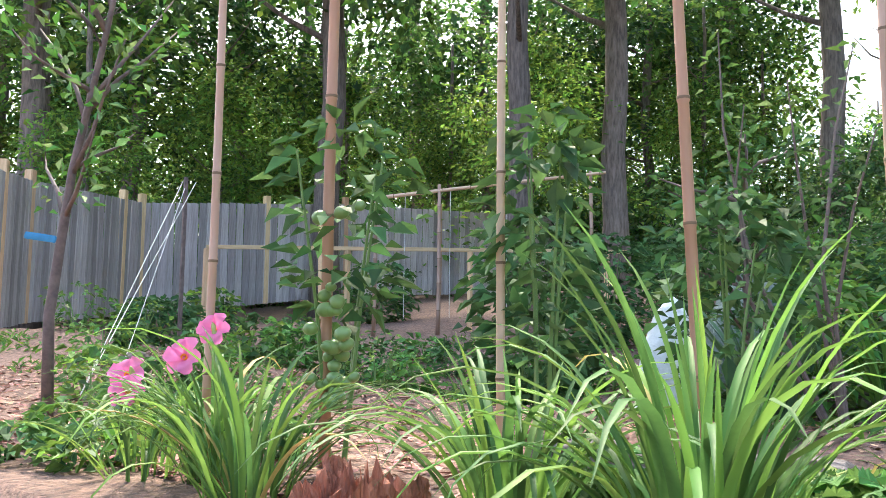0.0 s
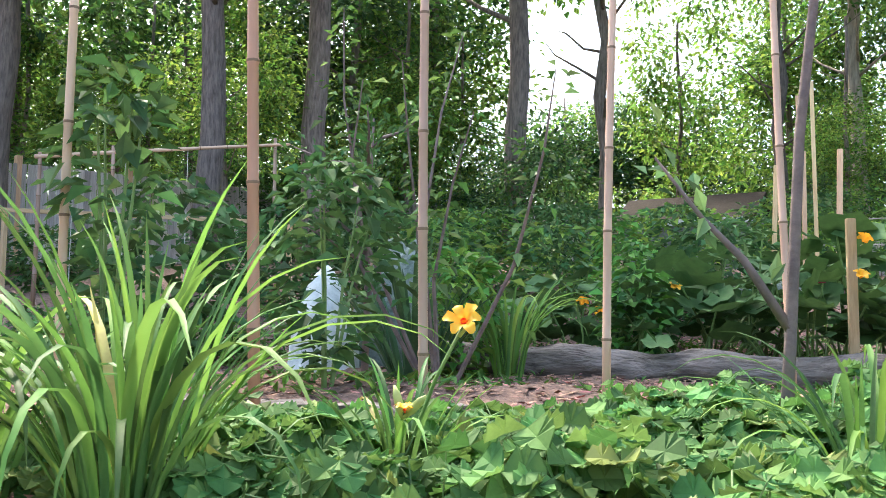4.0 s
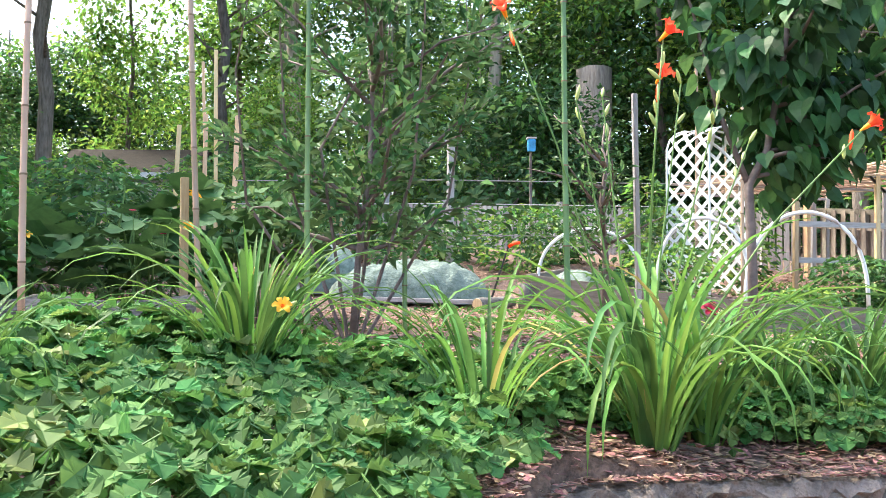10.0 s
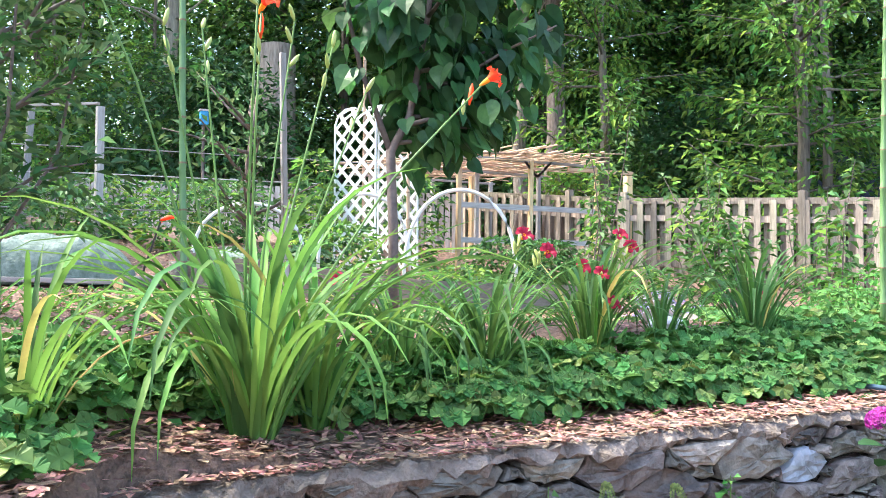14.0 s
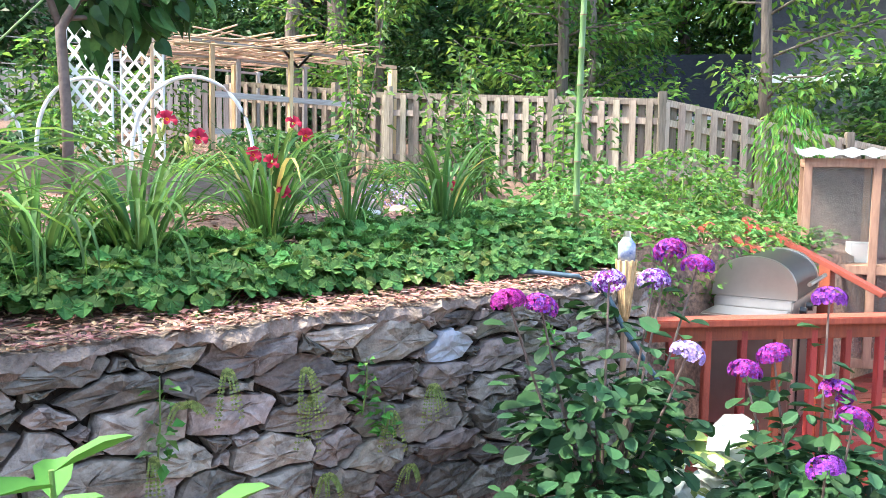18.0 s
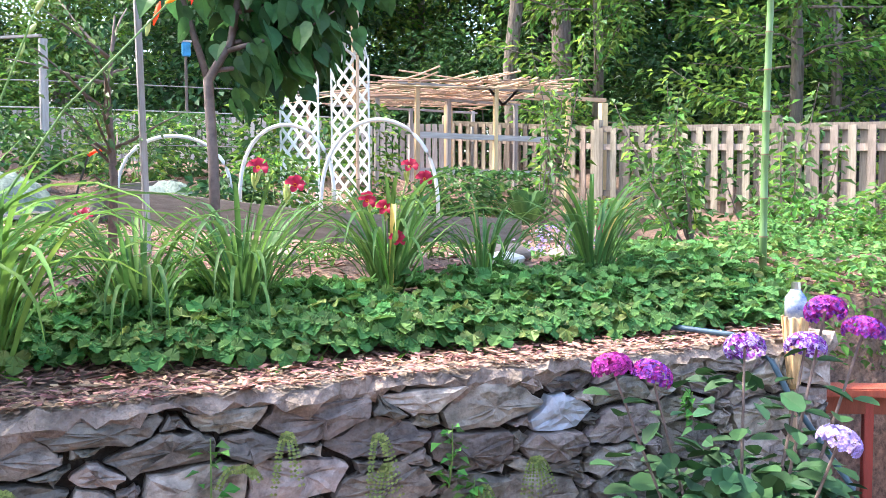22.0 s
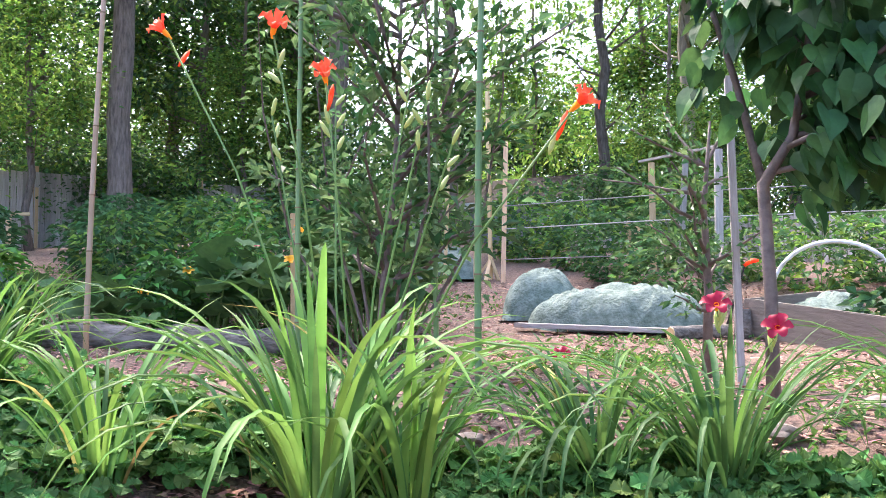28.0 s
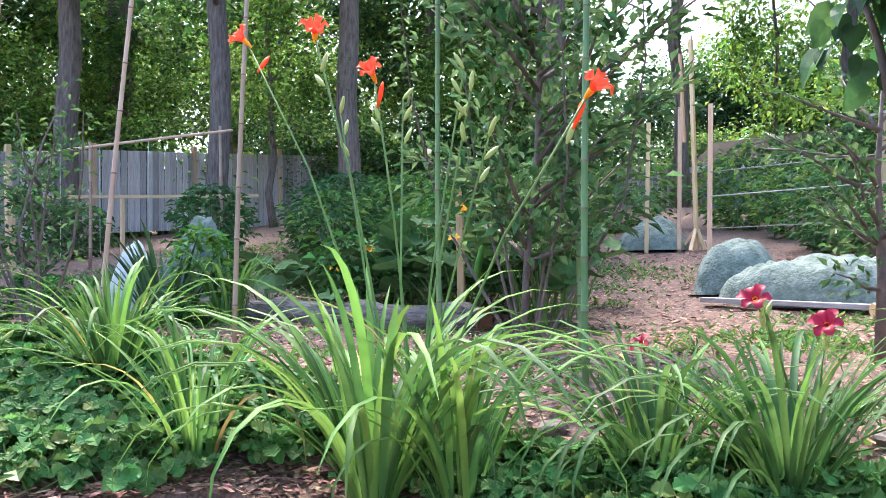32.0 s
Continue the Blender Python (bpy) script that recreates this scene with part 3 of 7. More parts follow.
def build_forest():
    big, mid, thin = TRUNKS
    high = "tall woodland tree with a straight furrowed trunk"
    # trunks that stand clear: place, trunk, size, height of the lowest leaves
    for x, y, tr, sc, low in ((-12.1, 10.0, big, 0.75, 5.0), (-8.25, 10.83, big, 0.62, 5.6), (-9.3, 15.2, big, 0.8, 6.0), (-6.6, 19.8, big, 0.85, 6.8), (-6.4, 27.0, mid, 1.0, 8.0), (-1.1, 25.8, mid, 0.75, 8.0),
                              (11.3, 14.3, mid, 0.62, 5.5), (14.3, 17.4, big, 0.75, 5.5),
                              (20.9, 15.7, big, 1.0, 5.5), (22.5, 7.0, big, 1.0, 5.0), (17.0, 23.0, big, 1.0, 5.5), (4.0, 36.0, mid, 1.0, 5.5),
                              (-18.5, 15.0, big, 1.0, 4.5), (-21.0, 10.5, mid, 1.0, 4.0), (-17.0, 6.5, big, 0.9, 4.2), (-13.0, 28.0, big, 1.0, 6.0)):
        forest_tree(x, y, tr, [(CROWN_A, low, 0, 0, 0.9)] + ([(CROWN_B, low + 3, 1.0, 1.5, 0.8)] if x > 8 else []), sc, high)
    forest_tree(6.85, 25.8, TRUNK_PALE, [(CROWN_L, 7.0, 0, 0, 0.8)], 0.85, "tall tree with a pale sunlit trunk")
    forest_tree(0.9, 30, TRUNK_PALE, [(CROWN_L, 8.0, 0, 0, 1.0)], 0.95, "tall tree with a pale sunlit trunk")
    r = np.random.default_rng(11)
    for b in np.arange(-84, 84, 4.6):
        for ring, (d0, d1) in enumerate(((26, 33), (36, 48))):
            bb, d = b + r.uniform(-1.8, 1.8), r.uniform(d0, d1)
            if -25 < bb < -6.5 or (ring == 0 and -7 < bb < 12) or (ring == 0 and -53.5 < bb < -51):
                continue
            x, y = polar(bb, d)
            # sunlit-coloured crowns fill the far left and stay out of the east
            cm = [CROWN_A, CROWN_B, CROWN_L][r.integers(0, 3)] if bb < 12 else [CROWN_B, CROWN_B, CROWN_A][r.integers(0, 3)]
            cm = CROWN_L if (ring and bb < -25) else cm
            low = r.uniform(2.0, 5.0) if bb < 12 else r.uniform(1.0, 3.5)
            # east trees also get a high crown, added above view to shade below
            forest_tree(x, y, [mid, thin, thin][r.integers(0, 3)], [(cm, low, 0, 0, r.uniform(0.8, 1.1)), (CROWN_B, low + 6, r.uniform(-1.5, 1.5), 0.5, 1.0)][:2 if bb > 12 else 1], r.uniform(0.85, 1.1))
    # low leafy layer, tallest to the east and with shade in its leaf colour
    for b in np.arange(-84, 84, 3.4):
        bb, d = b + r.uniform(-1.2, 1.2), r.uniform(20, 28)
        if -22 < bb < -7:
            d = r.uniform(34, 42)
        if 49 < bb < 63:
            continue
        x, y = polar(bb, d)
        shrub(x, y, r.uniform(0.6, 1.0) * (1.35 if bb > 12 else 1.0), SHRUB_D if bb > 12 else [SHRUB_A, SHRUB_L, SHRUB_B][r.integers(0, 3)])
    for b in np.arange(-84, 84, 4.2):
        x, y = polar(b + r.uniform(-1.2, 1.2), r.uniform(44, 54))
        if not -20 < b < -9:
            shrub(x, y, r.uniform(1.5, 2.3), SHRUB_D if r.random() < 0.6 else SHRUB_A, "leafy thicket coloured dark for the shade deep in the wood")
    # sprays of young trees between the trunks, sunlight put into their leaf colour
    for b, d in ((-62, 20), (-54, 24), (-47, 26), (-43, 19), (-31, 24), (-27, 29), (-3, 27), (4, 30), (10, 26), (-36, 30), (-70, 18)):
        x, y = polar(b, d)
        forest_tree(x, y, thin, [(CROWN_L, r.uniform(1.0, 2.6), 0, 0, r.uniform(0.42, 0.6))], 0.5, "slender young woodland tree with leaves coloured as sunlit")
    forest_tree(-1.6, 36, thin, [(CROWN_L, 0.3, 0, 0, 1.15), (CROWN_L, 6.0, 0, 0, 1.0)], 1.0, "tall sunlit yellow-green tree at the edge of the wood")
    x, y = -5.1, 32.0
    t = thing("conical_tree", "tall narrow bright yellow-green tree", "tree", pose(x, y, gz(x, y)))
    part("crown", CONE, t, "", Matrix.Diagonal((1.05, 1.05, 1.3, 1)))
    part("trunk", TRUNKS[2], t, "", Matrix.Scale(0.6, 4))
    for b in (-19, -16.5, -14, -11):
        x, y = polar(b, 48)
        forest_tree(x, y, thin, [(CROWN_A, 0.2, 0, 0, 1.02)], 0.6, "lower round-topped tree in the distance")


build_forest()


# ---- bamboo poles ----
def pole_mesh(name, length, r, mat, gap=0.30, segs=9, taper=0.75):
    """A cane with swollen nodes; material 1 marks the node scars."""
    pts, rad = [], []
    z = 0.0
    marks = []
    while z < length:
        t = z / length
        rr = r * (1 - (1 - taper) * t)
        if z > 0:
            pts += [(0, 0, z - 0.012), (0, 0, z - 0.004), (0, 0, z + 0.004), (0, 0, z + 0.012)]
            rad += [rr, rr * 1.16, rr * 1.16, rr]
            marks.append(len(pts) - 3)
        else:
            pts.append((0, 0, 0))
            rad.append(rr)
        z += gap * rng.uniform(0.85, 1.15)
    pts.append((0, 0, length))
    rad.append(r * taper)
    pts = [(x + 0.006 * math.sin(q * 2.1), y + 0.005 * math.sin(q * 1.3), q) for x, y, q in pts]
    v, f = tube(pts, rad, segs)
    idx = np.zeros(len(f), dtype=np.int32)
    for m in marks:
        idx[m * segs:(m + 1) * segs] = 1
    return mesh_of(name, v, f, [mat, M_NODE], idx, smooth=True)


def upright(base, top, extra=0.0):
    """The pose that carries the z axis from base towards top."""
    b, t = Vector(base), Vector(top)
    return Matrix.Translation(b) @ (t - b).to_track_quat("Z", "Y").to_matrix().to_4x4()


POLE = pole_mesh("cane", 3.4, 0.0135, M_BAMBOO)
POLE_RED = pole_mesh("cane", 3.4, 0.0175, M_BAMBOO_RED, 0.36)
POLE_GREEN = pole_mesh("cane", 3.2, 0.016, M_BAMBOO_GREEN, 0.2)


def bamboo_pole(x, y, lx, ly, mesh, label):
    z = gz(x, y) - 0.06
    tagged(new("bamboo_pole", mesh), label, "pole", "bamboo poles").matrix_basis = upright((x, y, z), (x + lx, y + ly, z + 3))


DRY = "upright dry tan bamboo pole pushed into the soil"
bamboo_pole(-0.65, 2.31, -0.13, 0.0, POLE_RED, "thick orange-brown bamboo pole pushed into the soil")
bamboo_pole(-0.19, 2.42, -0.06, 0.05, POLE, DRY)
bamboo_pole(0.16, 2.92, -0.02, 0.3, POLE, DRY)
bamboo_pole(0.65, 3.36, -0.12, 0.4, POLE, DRY)
bamboo_pole(1.24, 3.74, -0.18, 0.3, POLE, DRY)
bamboo_pole(-1.16, 2.09, -0.02, 0, POLE, DRY)
bamboo_pole(2.25, 5.4, 0.0, 0.0, POLE_GREEN, "slim green bamboo cane standing in the soil")
bamboo_pole(1.66, 4.85, -0.03, 0.05, POLE_GREEN, "slim green bamboo cane standing in the soil")
bamboo_pole(2.95, 4.2, -0.02, 0.15, POLE_GREEN, "slim green bamboo cane standing in the soil")


# ---- fallen log ----
def build_log():
    a, b = Vector((-1.92, 5.88, 0.51)), Vector((1.09, 6.05, 0.48))
    t = thing("fallen_log", "long weathered log edging with lichened bark", "log")
    n = 26
    pts = [a.lerp(b, i / (n - 1)) + Vector((0, 0.02 * math.sin(i), 0.02 * math.sin(i * 0.9))) for i in range(n)]
    v, f = tube(pts, [0.115 + 0.012 * math.sin(i * 1.7) + rng.normal(0, 0.004) for i in range(n)], 20)
    v = v + rng.normal(0, 0.008, v.shape)
    bark = part("bark", mesh_of("bark", v, f, M_LOGBARK, smooth=True), t)
    d = (b - a).normalized()
    part("cut_end", mesh_of("cut_end", *tube([b, b + d * 0.012], [0.108, 0.104], 22), M_LOGEND), bark, "reddish sawn end")
    part("cut_end", mesh_of("cut_end", *tube([a, a - d * 0.012], [0.108, 0.104], 22), M_LOGEND), bark, "reddish sawn end")


build_log()


# ---- lattice arch ----
def build_lattice():
    """One lattice sheet bent into an arch: strips run diagonally up one leg, over and down the other."""
    t = thing("lattice_arch", "white plastic lattice garden arch", "arch", pose(6.28, 9.72, gz(6.28, 9.72) - 0.04, 0, 0, 30))
    span, leg, w = 0.85, 1.72, 0.58
    r = span / 2
    total = 2 * leg + math.pi * r * 0.62

    def bend(q, s):
        if s < leg:
            return (-r, q, s)
        if s > total - leg:
            return (r, q, total - s)
        a = math.pi * (s - leg) / (total - 2 * leg)
        return (-r * math.cos(a), q, leg + 0.30 * math.sin(a))
    pitch = 0.19
    for layer, sg in ((0, 1), (1, -1)):
        for k in np.arange(-w, total, pitch):
            pts = []
            for q in np.linspace(-w / 2, w / 2, 9):
                s = k + sg * (q + w / 2) + (0 if sg > 0 else w)
                if 0 <= s <= total:
                    pts.append((q, s))
            if len(pts) < 2:
                continue
            v, f = [], []
            for j, (q, s) in enumerate(pts):
                for ds, off in ((-0.027, 0), (0.027, 0), (0.027, 1), (-0.027, 1)):
                    p = Vector(bend(q, min(max(s + ds, 0), total)))
                    inward = Vector((-p.x, 0, (leg * 0.7 - p.z) if p.z > leg else 0))
                    p += inward.normalized() * (0.004 * off + 0.005 * layer)
                    v.append(p)
                if j:
                    b = 4 * (j - 1)
                    f += [[b + m, b + (m + 1) % 4, b + 4 + (m + 1) % 4, b + 4 + m] for m in range(4)]
            f += [[0, 1, 2, 3], [len(v) - 4 + m for m in (3, 2, 1, 0)]]
            part("strip", mesh_of("strip", [tuple(p) for p in v], f, M_WHITE), t)
    for q in (-w / 2, w / 2):
        pts = [bend(q, s) for s in np.linspace(0, total, 40)]
        part("edge_trim", mesh_of("edge_trim", *tube(pts, [0.012] * 40, 6), M_WHITE), t)


build_lattice()
for x, y in ((6.62, 9.58), (6.02, 9.5)):
    bamboo_pole(x, y, 0.0, 0.0, pole_mesh("cane", 2.85, 0.022, M_BAMBOO, 0.35), "bamboo pole holding the lattice arch")


# ---- hoops and raised bed ----
def hoop(x0, y0, x1, y1, h, zb):
    t = thing("hoop", "white plastic pipe hoop over the raised bed", "hoop", group="garden hoops")
    pts = []
    for i in range(25):
        a = math.pi * i / 24
        u = (1 - math.cos(a)) / 2
        pts.append((x0 + (x1 - x0) * u, y0 + (y1 - y0) * u, zb + h * math.sin(a) ** 0.75))
    part("pipe", mesh_of("pipe", *tube(pts, [0.018] * 25, 8), M_WHITE, smooth=True), t)


hoop(5.5, 7.35, 6.46, 7.0, 0.85, 0.50)
hoop(3.95, 8.75, 4.95, 8.45, 0.6, 0.66)
hoop(4.95, 8.05, 5.75, 7.75, 0.72, 0.62)


def build_bed():
    t = thing("raised_bed", "long raised bed of grey-brown timber boards", "raised bed")
    for x0, y0, z0, x1, y1, z1 in ((3.78, 8.5, 0.79, 5.6, 7.25, 0.54), (5.6, 7.25, 0.54, 7.45, 7.3, 0.47), (3.78, 8.5, 0.79, 4.65, 10.0, 0.88)):
        a, b = Vector((x0, y0, z0 - 0.31)), Vector((x1, y1, z1 - 0.31))
        part("board", mesh_of("board", *box(0, 0, 0.155, (b - a).length, 0.06, 0.31, 0.008), M_BEDWOOD), t, "", Matrix.Translation((a + b) / 2) @ (b - a).to_track_quat("X", "Z").to_matrix().to_4x4())


build_bed()


# ---- picket fence on the far right ----
PICKET = mesh_of("picket", *box(0, 0, 0.535, 0.088, 0.018, 1.07, 0.004), M_FENCEWOOD)
POST = mesh_of("post", *box(0, 0, 0.58, 0.10, 0.10, 1.22, 0.01), M_FENCEWOOD)


def fence_run(parent, p0, p1, zs0, zs1, picket, post, step=0.098, both=True, rails=(0.25, 0.85), rail_mat=None):
    a, b = Vector((*p0, zs0)), Vector((*p1, zs1))
    ln = (b - a).length
    ang = math.degrees(math.atan2(p1[1] - p0[1], p1[0] - p0[0]))
    nrm = Vector((-(p1[1] - p0[1]), p1[0] - p0[0], 0)).normalized()
    n = int(ln / step)
    for i in range(n):
        p = a.lerp(b, (i + 0.5) / n)
        off = nrm * (0.035 if (both and i % 2) else -0.035)
        part("picket", picket, parent, "", pose(p.x + off.x, p.y + off.y, p.z + rng.normal(0, 0.003), rng.normal(0, 0.3), rng.normal(0, 0.3), ang))
    for k in range(int(ln / 2.4) + 1):
        p = a.lerp(b, k * 2.4 / ln)
        part("post", post, parent, "", pose(p.x, p.y, p.z, 0, 0, ang))
    for r in rails:
        v, f = box(0, 0, 0, ln, 0.045, 0.08)
        m = Matrix.Translation((a + b) / 2 + Vector((0, 0, r))) @ (b - a).to_track_quat("X", "Z").to_matrix().to_4x4()
        part("rail", mesh_of("rail", v, f, rail_mat or M_FENCEWOOD), parent, "", m)


FENCE = thing("picket_fence", "weathered tan shadowbox picket fence", "fence", kind="structure")
fence_run(FENCE, (9.48, 13.33), (10.22, 9.99), 0.85, 0.53, PICKET, POST, rails=(0.2, 0.82, 1.06))
fence_run(FENCE, (10.22, 9.99), (11.86, 6.55), 0.53, 0.38, PICKET, POST, rails=(0.2, 0.82, 1.06))
fence_run(FENCE, (11.86, 6.55), (15.57, 3.37), 0.38, -0.59, PICKET, POST, rails=(0.2, 0.82, 1.06))


# ---- daylilies ----
def blade_mesh(name, length, width, arch, mat, segs=9):
    """One strap leaf, keeled, rising and arching over along +x."""
    vs, fs = [], []
    x = z = 0.0
    a = radians(86)
    for i in range(segs + 1):
        t = i / segs
        w = width * (0.75 + 0.5 * t) * (1 - t ** 3.2) + 0.0008
        k = w * 0.22
        vs += [(x - math.sin(a) * k, w / 2, z + math.cos(a) * k), (x, 0, z), (x - math.sin(a) * k, -w / 2, z + math.cos(a) * k)]
        a -= radians(arch) * (0.25 + 1.5 * t) / segs
        x += math.cos(a) * length / segs
        z += math.sin(a) * length / segs
    for i in range(segs):
        b = i * 3
        fs += [[b, b + 1, b + 4, b + 3], [b + 1, b + 2, b + 5, b + 4]]
    return mesh_of(name, vs, fs, mat, smooth=True)


BLADES = {}
for key, mat in (("mid", M_BLADE_D), ("bright", M_BLADE_L), ("yellow", M_BLADE_Y)):
    BLADES[key] = [blade_mesh("leaf", ln, wd, ar, mat) for ln, wd, ar in ((0.80, 0.026, 52), (0.95, 0.029, 88), (1.08, 0.030, 125), (0.72, 0.024, 32), (1.0, 0.028, 165))]


def daylily(x, y, n=55, s=1.0, bright=0.3, yellow=0.05, splay=1.0, label="", rad=0.07, wide=1.0, kinds=(0, 1, 2, 3, 4)):
    t = thing("daylily_clump", label or "clump of arching strap-leaved green daylily foliage", "daylily", pose(x, y, gz(x, y) - 0.01), "daylily clumps")
    for i in range(n):
        u = rng.random()
        key = "yellow" if u < yellow else ("bright" if u < yellow + bright else "mid")
        me = BLADES[key][kinds[rng.integers(0, len(kinds))]]
        az = rng.uniform(0, 360)
        r = rad * math.sqrt(rng.random())
        sc = s * rng.uniform(0.75, 1.15)
        m = pose(r * math.cos(radians(az)), r * math.sin(radians(az)), 0, 0, rng.uniform(-4, 22) * splay, az + rng.uniform(-25, 25)) @ Matrix.Diagonal((sc, sc * wide, sc, 1))
        part("leaf", me, t, "", m)
    return t


DEEP = "clump of deep green arching daylily leaves"
PALE = "large clump of bright green strap leaves, some yellowed"
for x, y, n, s, br, ye, lab in ((0.86, 2.20, 44, 0.46, 0.35, 0.03, ""), (1.49, 2.95, 85, 0.74, 0.45, 0.03, PALE), (2.25, 2.80, 38, 0.80, 0.65, 0.05, PALE), (2.90, 2.97, 72, 1.06, 0.6, 0.035, PALE),
                                (3.14, 3.10, 52, 0.85, 0.55, 0.03, PALE), (3.62, 3.42, 60, 0.70, 0.2, 0.02, DEEP), (4.00, 3.42, 75, 0.76, 0.12, 0.02, DEEP), (4.68, 3.62, 75, 0.76, 0.12, 0.02, DEEP),
                                (5.2, 3.70, 40, 0.58, 0.12, 0.02, DEEP), (5.78, 3.65, 65, 0.74, 0.12, 0.02, DEEP)):
    daylily(x, y, n, s, br, ye, 1.0, lab, wide=0.95)


# ---- strawberries ----
def rosettes(x, y, per, reach, high):
    """Leaf places of mounded plants: outer leaves lie lower and tip outwards."""
    n = len(x)
    k = np.repeat(np.arange(n), per)
    m = len(k)
    az = rng.uniform(0, 2 * np.pi, m)
    r = np.sqrt(rng.random(m))
    s = np.repeat(rng.uniform(0.65, 1.2, n), per)
    xs = x[k] + np.cos(az) * r * reach * s
    ys = y[k] + np.sin(az) * r * reach * s
    hz = high * s * (1.05 - 0.75 * r ** 2) * rng.uniform(0.7, 1.1, m) + 0.01
    return xs, ys, hz, az, r


def trifoliate(n, xs, ys, hz, size, mats, name, label, cat, out=None):
    """Three toothed leaflets on each stalk."""
    P, A, U, L = [], [], [], []
    base = np.stack([xs, ys, ground_z(xs, ys) + hz], 1)
    tilt = np.stack([rng.normal(0, 0.55, n), rng.normal(0, 0.55, n), np.ones(n)], 1)
    az = rng.uniform(0, 2 * np.pi, n)
    if out is not None:
        az, r = out[0] + rng.normal(0, 0.5, n), out[1]
        tilt = tilt + np.stack([np.cos(az), np.sin(az), 0 * az], 1) * (0.9 * r)[:, None]
    for k in (-1.9, 0, 1.9):
        d = np.stack([np.cos(az + k), np.sin(az + k), rng.uniform(-0.55, 0.35, n)], 1)
        P.append(base)
        A.append(d)
        U.append(tilt)
        L.append(size)
    pos, ax, up, ln = map(np.concatenate, (P, A, U, L))
    v, f = toothed_leaves(pos, ax, up, ln, ln * 0.92)
    m = 3 * n
    idx = np.repeat(np.tile((rng.random(n) < 0.07).astype(int), 3), 18)
    ob = thing(name, label, cat, kind="stuff", mesh=mesh_of(name, v, f, mats, idx))
    return ob


def toothed_leaves(pos, axis, up, length, width):
    """Toothed leaflets folded up along the rib."""
    n = len(pos)
    axis = unit(axis)
    side = unit(np.cross(axis, up))
    nor = np.cross(side, axis)
    L, W = np.asarray(length)[:, None], np.asarray(width)[:, None]
    edge = ((0.20, 0.30), (0.38, 0.50), (0.44, 0.44), (0.60, 0.54), (0.66, 0.45), (0.82, 0.42), (0.86, 0.30), (0.97, 0.20))
    fold = rng.uniform(0.1, 0.5, (n, 1))
    out = [pos, pos + axis * L * 0.5 - nor * L * 0.02, pos + axis * L * 0.98 - nor * L * 0.12]
    for s in (1, -1):
        out += [pos + axis * L * a + side * W * b * s + nor * (W * b * fold - L * 0.12 * a ** 3 + L * (0.045 if i % 2 else -0.04)) for i, (a, b) in enumerate(edge)]
    v = np.stack(out, 1).reshape(-1, 3)
    k = np.arange(n)[:, None, None] * 19
    tri = []
    for o, flip in ((3, False), (11, True)):
        e = [o + i for i in range(8)]
        for q in ((0, e[0], e[1]), (0, e[1], 1), (1, e[1], e[2]), (1, e[2], e[3]), (1, e[3], e[4]), (1, e[4], e[5]), (1, e[5], 2), (2, e[5], e[6]), (2, e[6], e[7])):
            tri.append(q[::-1] if flip else q)
    return v, (k + np.array(tri)[None]).reshape(-1, 3).tolist()


def heart_leaves(pos, axis, up, length, width):
    """Heart-shaped leaves with a notch at the stalk and a drawn-out tip."""
    n = len(pos)
    axis = unit(axis)
    side = unit(np.cross(axis, up))
    nor = np.cross(side, axis)
    L, W = np.asarray(length)[:, None], np.asarray(width)[:, None]
    edge = ((-0.10, 0.22), (0.02, 0.43), (0.24, 0.52), (0.50, 0.43), (0.74, 0.22), (0.90, 0.07))
    out = [pos, pos + axis * L * 0.45, pos + axis * L - nor * L * 0.16]
    for s in (1, -1):
        out += [pos + axis * L * a + side * W * b * s + nor * (W * b * 0.28 - L * 0.14 * max(a, 0) ** 2) for a, b in edge]
    v = np.stack(out, 1).reshape(-1, 3)
    k = np.arange(n)[:, None, None] * 15
    tri = []
    for o, flip in ((3, False), (9, True)):
        e = [o + i for i in range(6)]
        for q in ((0, e[0], e[1]), (0, e[1], 1), (1, e[1], e[2]), (1, e[2], e[3]), (1, e[3], 2), (2, e[3], e[4])):
            tri.append(q[::-1] if flip else q)
    return v, (k + np.array(tri)[None]).reshape(-1, 3).tolist()


def round_leaves(pos, axis, up, length, width):
    """Broad leaves of eight corners with a raised margin."""
    n = len(pos)
    axis = unit(axis)
    side = unit(np.cross(axis, up))
    nor = np.cross(side, axis)
    L, W = np.asarray(length)[:, None], np.asarray(width)[:, None]
    out = [pos]
    for a, b, c in ((0.28, 0.42, 0.10), (0.65, 0.52, 0.12), (0.93, 0.26, 0.03), (1.0, 0.0, -0.03), (0.93, -0.26, 0.03), (0.65, -0.52, 0.12), (0.28, -0.42, 0.10)):
        out.append(pos + axis * L * a + side * W * b + nor * L * c)
    v = np.stack(out, 1).reshape(-1, 3)
    b = np.arange(n)[:, None, None] * 8
    tri = np.array([[0, 1, 2], [0, 2, 3], [0, 3, 4], [0, 4, 5], [0, 5, 6], [0, 6, 7]])
    f = (b + tri[None]).reshape(-1, 3)
    return v, f.tolist()


